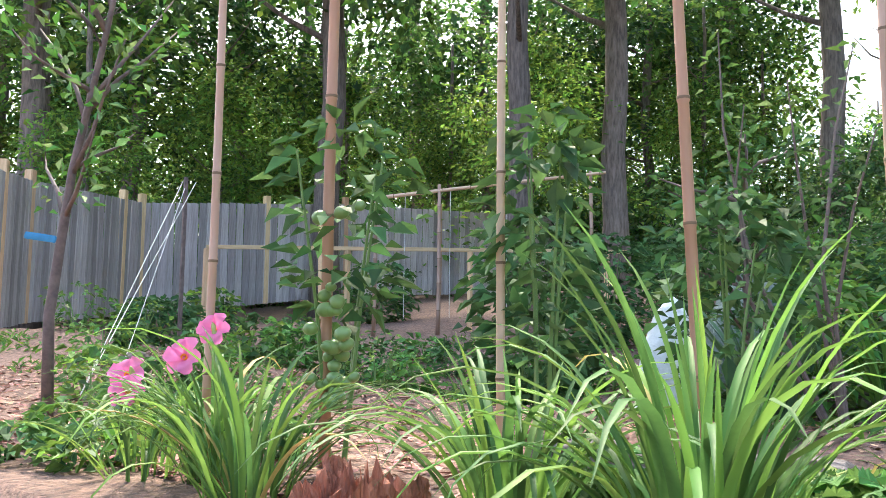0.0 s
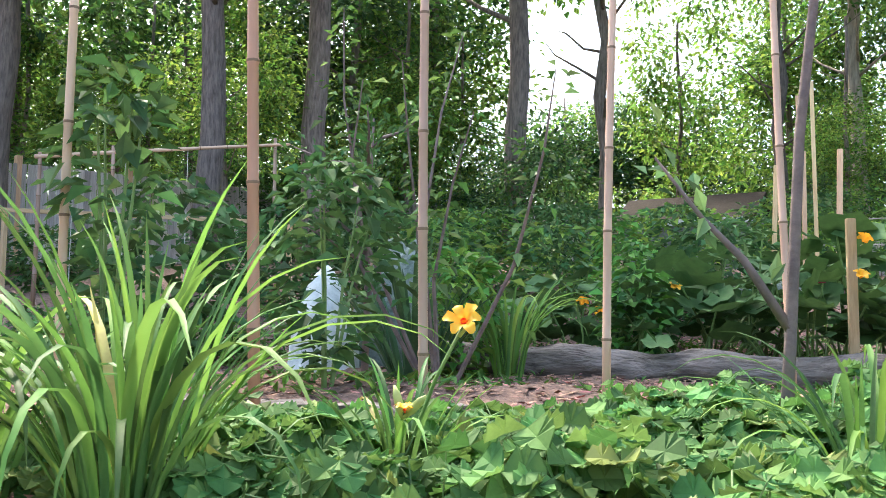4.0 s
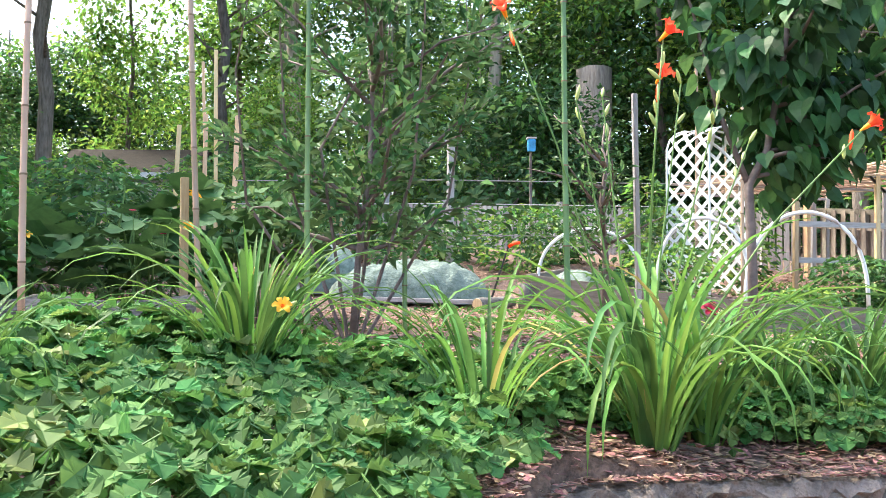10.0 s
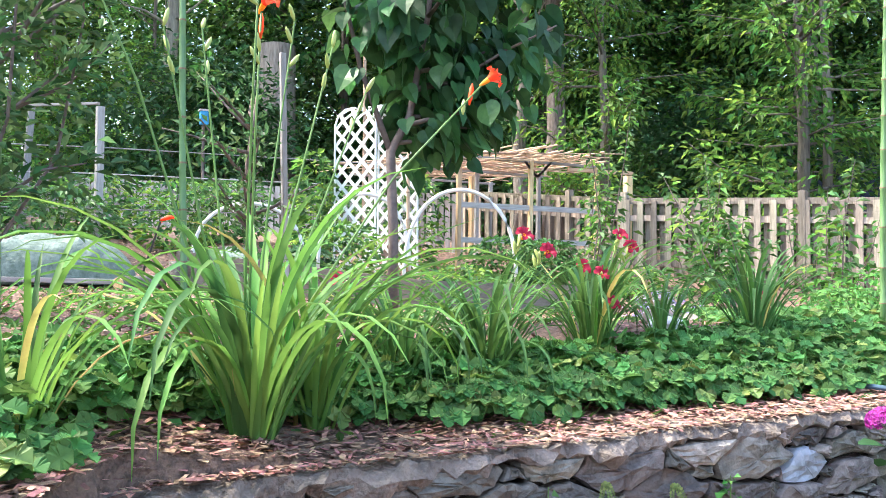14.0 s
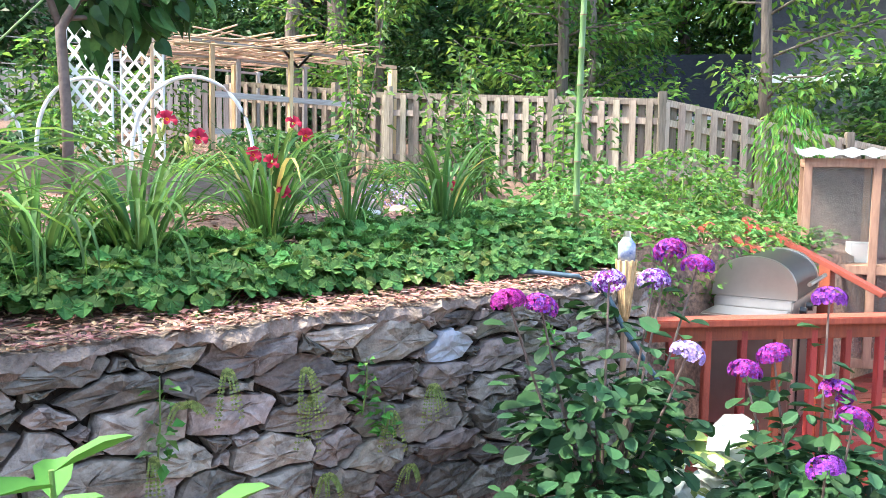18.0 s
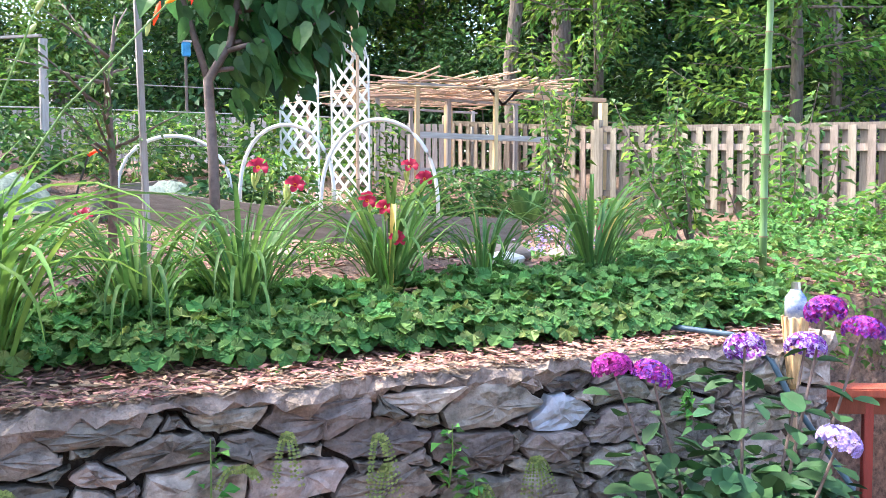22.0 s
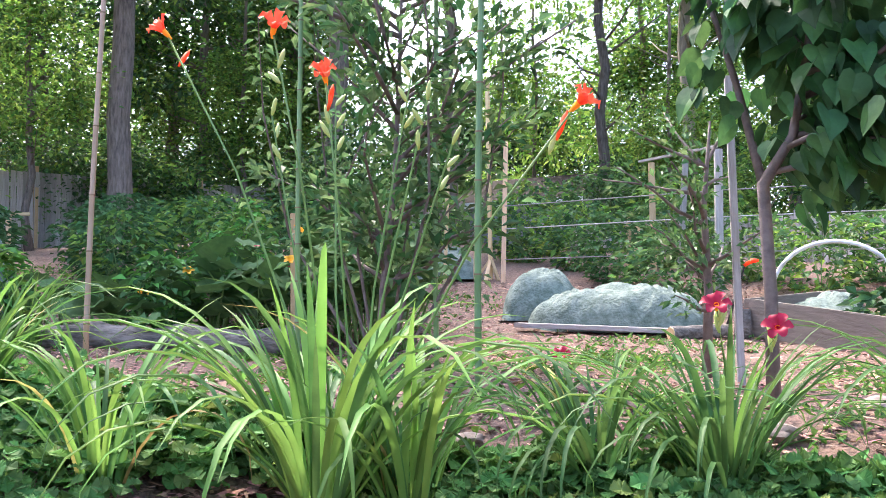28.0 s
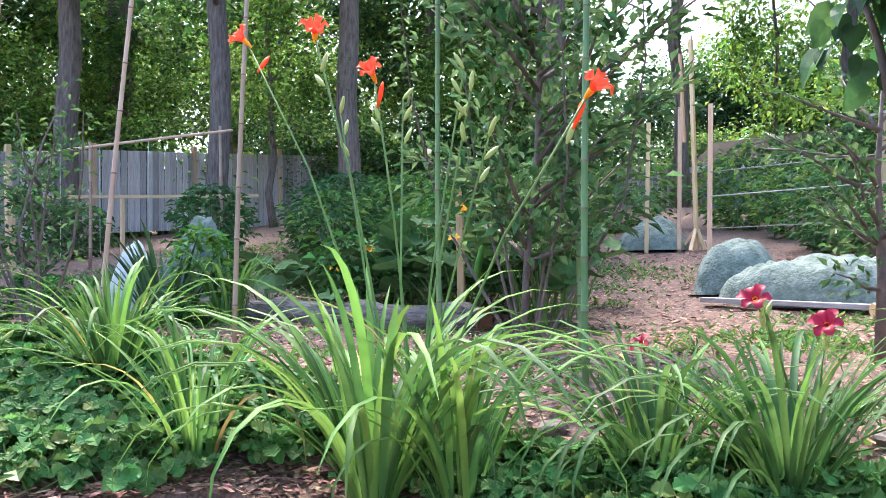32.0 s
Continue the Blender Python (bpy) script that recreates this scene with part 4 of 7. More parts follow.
def leaf_of_three(mat):
    """One strawberry leaf: three toothed leaflets at the head of a stalk."""
    ang = np.array([-1.25, 0.0, 1.25])
    v, f = toothed_leaves(np.zeros((3, 3)), np.stack([np.cos(ang), np.sin(ang), np.full(3, -0.15)], 1), np.tile([0, 0, 1.0], (3, 1)), np.array([0.055, 0.062, 0.055]), np.array([0.05, 0.055, 0.05]))
    stem = tube([(0, 0, 0), (-0.02, 0, -0.06), (-0.05, 0, -0.13)], [0.0018, 0.002, 0.002], 4)
    w, g = join((v, f), stem)
    return mesh_of("leaf", w, g, [mat, M_STEM], [0] * len(f) + [1] * len(stem[1]))


THREES = [leaf_of_three(M_STRAWB) for _ in range(4)] + [leaf_of_three(M_STRAWB_Y)]


def strawberry_plant(x, y, high):
    t = thing("strawberry_plant", "low strawberry plant with toothed three-part leaves", "strawberry plant", pose(x, y, gz(x, y)), "strawberry plants")
    for k in range(11):
        az, r = k * 137.5 + rng.uniform(-25, 25), math.sqrt(rng.random())
        z = high * (1.05 - 0.7 * r * r) * rng.uniform(0.75, 1.1)
        part("leaf", THREES[min(int(rng.random() * 4.5), 4)], t, "", pose(0.15 * r * math.cos(radians(az)), 0.15 * r * math.sin(radians(az)), z, rng.normal(0, 16), 10 + 32 * r + rng.normal(0, 14), az) @ Matrix.Scale(rng.uniform(0.75, 1.2), 4))


def build_strawberries():
    n = 330
    x = rng.uniform(3.2, 6.6, n)
    y = 3.14 - 0.10 * smoothstep(3.3, 5.0, x) + rng.beta(1.2, 1.8, n) * (0.46 + 0.3 * smoothstep(4.5, 6.6, x))
    near = (y - wall_y(x)) < 0.42
    for p, q in zip(x[near][:95], y[near][:95]):
        strawberry_plant(float(p), float(q), 0.115)
    near[np.flatnonzero(near)[95:]] = False
    xs, ys, hz, az, r = rosettes(x[~near], y[~near], 11, 0.15, 0.125)
    m = len(xs)
    trifoliate(m, xs, ys, hz, rng.uniform(0.040, 0.072, m), [M_STRAWB, M_STRAWB_Y], "strawberry_patch", "dense low strawberry leaves behind the wall", "strawberry patch", (az, r))
    n = 400
    x = rng.uniform(-0.5, 3.1, n)
    lo = np.maximum(wall_y(x) + 0.36, 1.45)
    y = lo + rng.random(n) * (2.1 + 0.95 * smoothstep(-0.5, 0.7, x) + 0.3 * smoothstep(0.7, 1.6, x) - lo)
    near = y < 2.7
    for p, q in zip(x[near][:185], y[near][:185]):
        strawberry_plant(float(p), float(q), 0.125)
    near[np.flatnonzero(near)[185:]] = False
    xs, ys, hz, az, r = rosettes(x[~near], y[~near], 11, 0.15, 0.15)
    m = len(xs)
    trifoliate(m, xs, ys, hz, rng.uniform(0.036, 0.068, m), [M_STRAWB, M_STRAWB_Y], "strawberry_patch", "spreading low strawberry and weed leaves", "strawberry patch", (az, r))


build_strawberries()


# ---- planting helpers ----
def foliage_cloud(n, rx, ry, h, size, mats, z0=0.0, broad=False, hollow=0.5, droop=0.1, ratio=0.6, bottom=0.6):
    """Leaves in a rounded column; narrower at foot and head."""
    t = rng.random(n)
    prof = np.sqrt(np.clip(1 - (2 * t - 1) ** 2, 0, 1)) * (1 - bottom * (1 - t) * 0.5)
    a = rng.uniform(0, 2 * np.pi, n)
    r = np.sqrt(rng.uniform(hollow ** 2, 1, n)) * prof * rng.uniform(0.75, 1.15, n)
    pos = np.stack([r * np.cos(a) * rx, r * np.sin(a) * ry, z0 + t * h], 1)
    ax = np.stack([np.cos(a) + rng.normal(0, 0.5, n), np.sin(a) + rng.normal(0, 0.5, n), rng.normal(-droop, 0.35, n)], 1)
    up = np.stack([rng.normal(0, 0.4, n) + 0.3 * np.cos(a), rng.normal(0, 0.4, n) + 0.3 * np.sin(a), np.ones(n)], 1)
    L = size * rng.uniform(0.6, 1.25, n)
    if broad:
        v, f = round_leaves(pos, unit(ax), up, L, L * ratio)
        k = 6
    else:
        v, f = leaves(pos, ax, up, L, L * ratio)
        k = 2
    return v, f, np.repeat(rng.integers(0, len(mats), n), k)


def bush(name, label, cat, x, y, rx, h, n, size, mats, ry=None, z0=0.0, broad=False, stems=4, ratio=0.6, group="", droop=0.1, stem_mat=None, sink=0.02, hollow=0.35):
    x, y = plot(x, y)
    t = thing(name, label, cat, pose(x, y, gz(x, y) - sink), group)
    v, f, i = foliage_cloud(n, rx, ry or rx, h, size, mats, z0, broad, hollow, droop, ratio)
    part("foliage", mesh_of("foliage", v, f, mats, i), t)
    for _ in range(stems):
        a, q = rng.uniform(0, 6.28), rng.uniform(0.2, 0.7)
        part("stem", mesh_of("stem", *tube([(0.02 * math.cos(a), 0.02 * math.sin(a), 0), (rx * q * 0.5 * math.cos(a), rx * q * 0.5 * math.sin(a), (z0 + h) * 0.45), (rx * q * math.cos(a), rx * q * math.sin(a), z0 + h * 0.8)], [0.009, 0.006, 0.003], 5), stem_mat or M_STEM), t)
    return t


def branching_tree(name, label, x, y, trunk_pts, radii, limbs, twig, leaf, n_per, mats, bark, cat="tree", ratio=0.5, broad=False, z_add=0.0, droop=0.0):
    """A young tree: a trunk line, limbs (height, bearing, length, rise) and leaves set along twigs."""
    t = thing(name, label, cat, pose(x, y, gz(x, y) - 0.03 + z_add))
    part("trunk", mesh_of("trunk", *tube(trunk_pts, radii, 9), bark, smooth=True), t)
    P, A = [], []
    tp = [Vector(p) for p in trunk_pts]

    def at_height(z):
        for a, b in zip(tp, tp[1:]):
            if a.z <= z <= b.z:
                return a.lerp(b, (z - a.z) / max(b.z - a.z, 1e-6))
        return tp[-1].copy()
    for z, az, ln, rise in limbs:
        o = at_height(z)
        d = Vector((math.cos(radians(az)), math.sin(radians(az)), rise)).normalized()
        pts = [o]
        for s in (0.33, 0.66, 1.0):
            pts.append(o + d * ln * s + Vector((rng.normal(0, 0.03), rng.normal(0, 0.03), rng.normal(0, 0.03))) * ln)
        r = 0.010 + 0.006 * ln
        part("limb", mesh_of("limb", *tube(pts, [r, r * 0.8, r * 0.5, r * 0.25], 6), bark, smooth=True), t)
        for k in range(n_per):
            s = rng.uniform(0.15, 1.05)
            b = o + d * ln * s
            w = unit(rng.standard_normal(3)) * twig * rng.uniform(0.1, 1.0)
            P.append(np.array(b) + w)
            A.append(unit(w + np.array(d) * twig * 0.6) + np.array([0, 0, -droop]) + rng.normal(0, 0.25, 3))
    P, A = np.array(P), np.array(A)
    n = len(P)
    L = leaf * rng.uniform(0.65, 1.2, n)
    up = np.stack([rng.normal(0, 0.5, n), rng.normal(0, 0.5, n), np.ones(n)], 1)
    if broad:
        v, f = heart_leaves(P, A, up, L, L * ratio)
        k = 12
    else:
        v, f = leaves(P, A, up, L, L * ratio)
        k = 2
    part("crown", mesh_of("crown", v, f, mats, np.repeat(rng.integers(0, len(mats), n), k)), t)
    return t


def ring_of_limbs(n, z0, z1, ln, rise=(0.3, 0.9), az=(0, 360)):
    return [(rng.uniform(z0, z1), rng.uniform(*az), ln * rng.uniform(0.55, 1.1), rng.uniform(*rise)) for _ in range(n)]


# ---- flowers ----
def petal_piece(length, width, flare, roll):
    pts = []
    rows = ((0.0, 0.25, 0.0), (0.35, 0.75, 0.55), (0.7, 1.0, 0.85), (0.92, 0.55, 0.92), (1.0, 0.05, 0.9))
    for t, w, z in rows:
        r = length * t * math.sin(flare)
        h = length * (z * math.cos(flare) - (0.25 * roll if t > 0.8 else 0))
        pts += [(r, width * w / 2, h + 0.008 * (w > 0.6)), (r, 0, h), (r, -width * w / 2, h + 0.008 * (w > 0.6))]
    f = []
    for i in range(len(rows) - 1):
        b = 3 * i
        f += [[b, b + 1, b + 4, b + 3], [b + 1, b + 2, b + 5, b + 4]]
    return np.array(pts), f


def flower_meshes(mat, throat, ln, wd, flare):
    pet = mesh_of("petal", *petal_piece(ln, wd, flare, 0.5), mat, smooth=True)
    th = mesh_of("throat", *tube([(0, 0, -ln * 0.25), (0, 0, 0.0), (0, 0, ln * 0.25)], [0.004, 0.008, ln * 0.13], 8, cap=False), throat, smooth=True)
    return pet, th


FLOWERS = {"orange": flower_meshes(M_ORANGE, M_YELLOW, 0.075, 0.028, radians(38)), "red": flower_meshes(M_RED, M_YELLOW, 0.062, 0.036, radians(58)),
           "pink": flower_meshes(M_PINK, M_YELLOW, 0.075, 0.052, radians(62)), "yellow": flower_meshes(M_YELLOW, M_ORANGE, 0.068, 0.036, radians(60))}
BUD = mesh_of("bud", *tube([(0, 0, 0), (0, 0, 0.02), (0, 0, 0.045), (0, 0, 0.06)], [0.003, 0.008, 0.007, 0.002], 7), M_BUD, smooth=True)
BUD_ORANGE = mesh_of("bud", *tube([(0, 0, 0), (0, 0, 0.03), (0, 0, 0.065), (0, 0, 0.085)], [0.003, 0.008, 0.008, 0.002], 7), M_ORANGE, smooth=True)


def stalk(base, tip, colour, face, buds=2, label="", orange_bud=False, r=0.005, fs=1.0):
    """A flower scape from base to tip with one open flower that faces along face."""
    b = Vector((base[0], base[1], gz(base[0], base[1])))
    e = Vector(tip)
    lab = {"orange": "tall bare scape with an open orange lily flower", "red": "daylily scape with a crimson flower and buds",
           "pink": "pink daylily flower with a yellow throat", "yellow": "yellow-orange daylily flower on a scape"}[colour]
    t = thing("lily_flower", label or lab, "flower", Matrix.Translation(b), "lily flowers")
    e = e - b
    bow = Vector((e.x, e.y, 0)) * 0.12
    pts = [Vector((0, 0, 0)), e * 0.35 - bow, e * 0.7 - bow, e]
    part("stem", mesh_of("stem", *tube(pts, [r, r * 0.9, r * 0.75, r * 0.6], 6), M_STEM, smooth=True), t)
    q = Vector(face).to_track_quat("Z", "Y").to_matrix().to_4x4()
    pet, th = FLOWERS[colour]
    m0 = Matrix.Translation(e) @ q @ Matrix.Scale(fs, 4)
    for k in range(6):
        s = 1.0 if k % 2 else 0.92
        part("petal", pet, t, "", m0 @ pose(0, 0, 0.002 * (k % 2), 0, rng.uniform(-6, 6), k * 60 + rng.uniform(-5, 5)) @ Matrix.Scale(s, 4))
    part("throat", th, t, "yellow throat", m0)
    for k in range(buds):
        d = Vector((rng.normal(0, 0.5), rng.normal(0, 0.5), 1)).normalized()
        m = Matrix.Translation(e * (0.93 - 0.03 * k)) @ d.to_track_quat("Z", "Y").to_matrix().to_4x4()
        part("bud", BUD_ORANGE if (orange_bud and k == 0) else BUD, t, "", m)
    return t


# orange lilies above the tall clumps
stalk((2.9, 3.1), (2.86, 2.79, 1.56), "orange", (0.5, -0.5, 0.6), 2)
stalk((2.93, 3.15), (2.92, 2.98, 1.46), "orange", (0.2, -0.6, 0.5), 3, orange_bud=True)
stalk((2.95, 3.1), (3.69, 2.93, 1.30), "orange", (0.75, -0.25, 0.55), 2, orange_bud=True)
stalk((2.85, 3.15), (2.35, 2.95, 1.66), "orange", (-0.4, -0.5, 0.6), 1, orange_bud=True)
for e in ((3.1, 3.2, 1.5), (3.2, 3.1, 1.4), (2.8, 3.25, 1.45), (2.65, 3.1, 1.4), (3.3, 3.05, 1.25)):
    t = thing("bare_scape", "tall green daylily scape with unopened buds", "flower stalk", pose(2.93, 3.14, gz(2.93, 3.14)), "bare scapes")
    tip = Vector(e) - t.location
    part("stem", mesh_of("stem", *tube([(0, 0, 0), tip * 0.5 - Vector((0.02, 0.02, 0)), tip], [0.005, 0.004, 0.003], 6), M_STEM), t)
    for k in range(3):
        part("bud", BUD, t, "", Matrix.Translation(tip * (1 - 0.06 * k)) @ pose(0, 0, 0, rng.uniform(-40, 40), rng.uniform(-40, 40), 0))
# crimson lilies
for x, y, z, c in ((4.01, 3.17, 0.78, 0), (4.16, 3.23, 0.72, 1), (4.54, 3.50, 0.66, 1), (4.60, 3.44, 0.63, 1), (4.72, 3.46, 0.80, 0), (4.79, 3.47, 0.75, 1), (4.64, 3.42, 0.50, 1), (3.45, 3.70, 0.60, 0), (5.9, 3.72, 0.50, 0)):
    bx, by = (4.66, 3.58) if x > 4.3 else (4.02, 3.58) if x > 3.8 else (3.72, 3.62)
    if x > 5.5:
        bx, by = 5.78, 3.65
    stalk((bx, by), (x, y, z), "red", (-0.3 + 0.4 * rng.random(), -0.8, 0.55 if c else 0.9), 3, fs=0.82)
# pink lilies by the stump
for x, y, z in ((-1.47, 1.27, 0.79), (-1.66, 1.22, 0.74), (-1.61, 1.20, 0.70), (-1.72, 1.50, 0.86)):
    stalk((-1.52, 1.40), (x, y, z), "pink", (0.45, -0.75, 0.35 if z > 0.75 else 0.6), 1, fs=0.8)
# yellow ones
stalk((0.08, 1.78), (0.23, 1.74, 0.78), "yellow", (0.2, -0.7, 0.5), 1, fs=0.62)
stalk((1.50, 2.85), (1.62, 2.40, 0.66), "yellow", (0.1, -0.7, 0.5), 2, fs=0.5)
stalk((0.87, 2.16), (0.86, 2.00, 0.52), "yellow", (0.2, -0.7, 0.7), 1, fs=0.4)
stalk((0.08, 1.78), (0.18, 1.62, 0.64), "yellow", (0, -0.2, 0.9), 2, fs=0.3)

# daylilies of the near left
for x, y, n, s, br, ye, lab in ((-1.52, 1.38, 70, 0.46, 0.45, 0.03, PALE), (-0.52, 1.36, 70, 0.52, 0.35, 0.02, PALE), (-0.16, 1.36, 80, 0.56, 0.4, 0.04, PALE), (0.08, 1.78, 36, 0.36, 0.3, 0.03, "")):
    daylily(x, y, n, s, br, ye, 0.75, lab)
for x, y, n, q in ((-1.24, 1.30, 80, 0.52), (-1.72, 1.30, 34, 0.40)):
    daylily(x, y, n, q, 0.4, 0.06, 1.6, "low clump of narrow arching green leaves", 0.10)
daylily(-0.18, 1.42, 26, 0.74, 0.35, 0.0, 0.3, "tall upright narrow green blades", 0.06, 0.6, (0, 3))


# ---- stump ----
def build_stump():
    x, y = -0.70, 1.18
    z = gz(x, y)
    t = thing("tree_stump", "broken rotten reddish tree stump", "stump", pose(x, y, z - 0.05))
    n, rings = 112, 12
    a = np.linspace(0, 2 * np.pi, n, endpoint=False)
    rad = 0.115 * (1 + 0.09 * np.sin(3 * a + 1) + 0.05 * np.abs(np.sin(13 * a + np.sin(4 * a))) + 0.035 * rng.standard_normal(n))
    top = 0.58 - z + 0.05 + 0.035 * np.sin(a * 2 + 2) + 0.018 * np.sin(7 * a) + 0.006 * rng.standard_normal(n)
    v = []
    for k in range(rings):
        s = k / (rings - 1)
        r = rad * (1.15 - 0.15 * s) + rng.normal(0, 0.004, n)
        v += [(r[i] * math.cos(a[i]), r[i] * math.sin(a[i]), s * top[i]) for i in range(n)]
    for q, dz in ((0.82, -0.035), (0.6, -0.06), (0.3, -0.02)):
        v += [(q * rad[i] * math.cos(a[i]), q * rad[i] * math.sin(a[i]), top[i] + dz + rng.normal(0, 0.022)) for i in range(n)]
    v.append((0, 0, 0.54 - z + 0.05))
    f = []
    for k in range(rings + 2):
        f += [[k * n + i, k * n + (i + 1) % n, (k + 1) * n + (i + 1) % n, (k + 1) * n + i] for i in range(n)]
    f += [[(rings + 2) * n + i, (rings + 2) * n + (i + 1) % n, (rings + 3) * n] for i in range(n)]
    part("wood", mesh_of("wood", v, f, M_STUMP), t)


build_stump()


def build_edging():
    t = thing("rotten_log", "half-buried grey rotting log edging the path", "log")
    n = 30
    a, b = Vector((-1.15, 2.22, gz(-1.15, 2.22) + 0.02)), Vector((-0.1, 2.62, gz(-0.1, 2.62) + 0.02))
    pts = [a.lerp(b, i / (n - 1)) + Vector((0, 0.03 * math.sin(i * 0.7), 0.012 * math.sin(i * 1.3))) for i in range(n)]
    v, f = tube(pts, [0.065 + 0.01 * math.sin(i * 1.1) + rng.normal(0, 0.006) for i in range(n)], 16)
    part("bark", mesh_of("bark", v + rng.normal(0, 0.006, v.shape), f, M_LOGBARK), t)
    for k in range(9):
        q = a.lerp(b, rng.random()) + Vector((rng.normal(0, 0.03), rng.normal(0, 0.05), 0.06))
        part("bark_flake", mesh_of("bark_flake", *box(0, 0, 0, rng.uniform(0.1, 0.22), rng.uniform(0.03, 0.06), 0.012, 0.003), M_LOGBARK), t, "", pose(*q, rng.normal(0, 12), rng.normal(0, 8), 48 + rng.normal(0, 12)))


build_edging()


# ---- young trees ----
branching_tree("apple_tree", "young apple tree with grey-green upright leaves", 1.92, 5.3,
               [(0, 0, 0), (0.03, 0.0, 0.5), (0.10, 0.02, 1.1), (0.12, 0.05, 1.9), (0.16, 0.05, 3.0)], [0.024, 0.02, 0.017, 0.013, 0.005],
               ring_of_limbs(30, 0.45, 2.6, 1.2, (0.15, 1.2)), 0.15, 0.10, 78, [M_FRUITLEAF, M_FRUITLEAF, M_SQUASH], M_BARK_YOUNG, ratio=0.48)
branching_tree("fruit_sapling", "slender young fruit tree with dark green leaves", -1.35, 4.05,
               [(0, 0, 0), (0.01, 0, 0.4), (0.0, 0.02, 0.9), (0.03, 0, 1.4)], [0.020, 0.017, 0.012, 0.005],
               ring_of_limbs(18, 0.4, 1.25, 0.42, (0.3, 1.2)), 0.10, 0.06, 60, [M_TOMLEAF, M_LILACLEAF], M_BARK_YOUNG, ratio=0.5)
branching_tree("fruit_sapling", "slender young fruit tree with grey bark and a blue tie", 0.68, 2.50,
               [(0, 0, 0), (0.02, 0, 0.3), (0.05, 0, 0.8), (0.12, 0.02, 1.4), (0.10, 0, 2.2)], [0.016, 0.014, 0.012, 0.010, 0.005],
               ring_of_limbs(12, 1.2, 2.1, 0.28, (0.2, 1.0)) + [(0.35, 200, 0.5, 1.4)], 0.06, 0.07, 16, [M_FRUITLEAF], M_BARK_YOUNG, ratio=0.45)
branching_tree("apple_tree", "young apple tree with upright leafy shoots and a blue ribbon", -3.7, 1.83,
               [(0, 0, 0), (-0.05, 0.0, 0.5), (0.0, 0.05, 1.2), (0.2, 0.1, 1.9), (0.4, 0.1, 2.4)], [0.03, 0.026, 0.02, 0.014, 0.006],
               ring_of_limbs(14, 0.7, 2.3, 0.7, (0.5, 1.6)), 0.12, 0.08, 22, [M_FRUITLEAF, M_BRIGHTLEAF], M_BARK_YOUNG, ratio=0.5)
thing("ribbon", "bright blue ribbon tied on a branch", "ribbon", pose(-3.78, 1.78, 1.31, 0, 8, 40), mesh=mesh_of("ribbon", *box(0, 0, 0, 0.16, 0.010, 0.035, 0.004), M_CLOTHBLUE))
thing("ribbon", "bright blue plastic tie on the sapling", "ribbon", pose(0.69, 2.47, 0.58, 20, 30, 0), mesh=mesh_of("ribbon", *box(0, 0, 0, 0.045, 0.035, 0.028, 0.008), M_CLOTHBLUE))
branching_tree("redbud_tree", "young tree with hanging heart-shaped dark leaves", 4.10, 4.55,
               [(0, 0, 0), (0.0, 0, 0.5), (-0.02, 0, 0.95), (0.10, 0.02, 1.15), (0.2, 0.0, 1.7), (0.3, 0.0, 2.6)], [0.030, 0.027, 0.026, 0.020, 0.015, 0.008],
               [(0.95, 150, 1.6, 3.2), (1.0, 10, 0.6, 0.25), (1.1, 330, 0.6, 0.3), (1.15, 30, 0.6, 0.3), (1.2, 60, 0.6, 0.4), (1.3, 330, 0.8, 0.4), (1.3, 355, 0.7, 0.4), (1.4, 0, 0.7, 0.4), (1.5, 200, 0.3, 0.8), (1.6, 100, 0.5, 0.6), (1.7, 270, 0.6, 0.4), (1.8, 10, 0.7, 0.4), (1.9, 40, 0.65, 0.5), (2.0, 300, 0.6, 0.4), (2.1, 160, 0.5, 0.5), (2.3, 350, 0.7, 0.4), (2.4, 90, 0.6, 0.4), (2.5, 20, 0.7, 0.4)],
               0.22, 0.135, 66, [M_LILACLEAF, M_LILACLEAF, M_HYDLEAF], M_BARK_YOUNG, ratio=0.85, broad=True, droop=1.5)
branching_tree("small_plum_tree", "low dark-leaved young tree beside the raised bed", 3.7, 5.9,
               [(0, 0, 0), (0.02, 0.02, 0.5), (0.0, 0.05, 1.0), (0.05, 0.0, 1.5)], [0.03, 0.026, 0.018, 0.006],
               ring_of_limbs(14, 0.4, 1.3, 0.6, (0.2, 1.0)), 0.11, 0.065, 34, [M_TOMLEAF, M_FRUITLEAF], M_BARK_YOUNG)
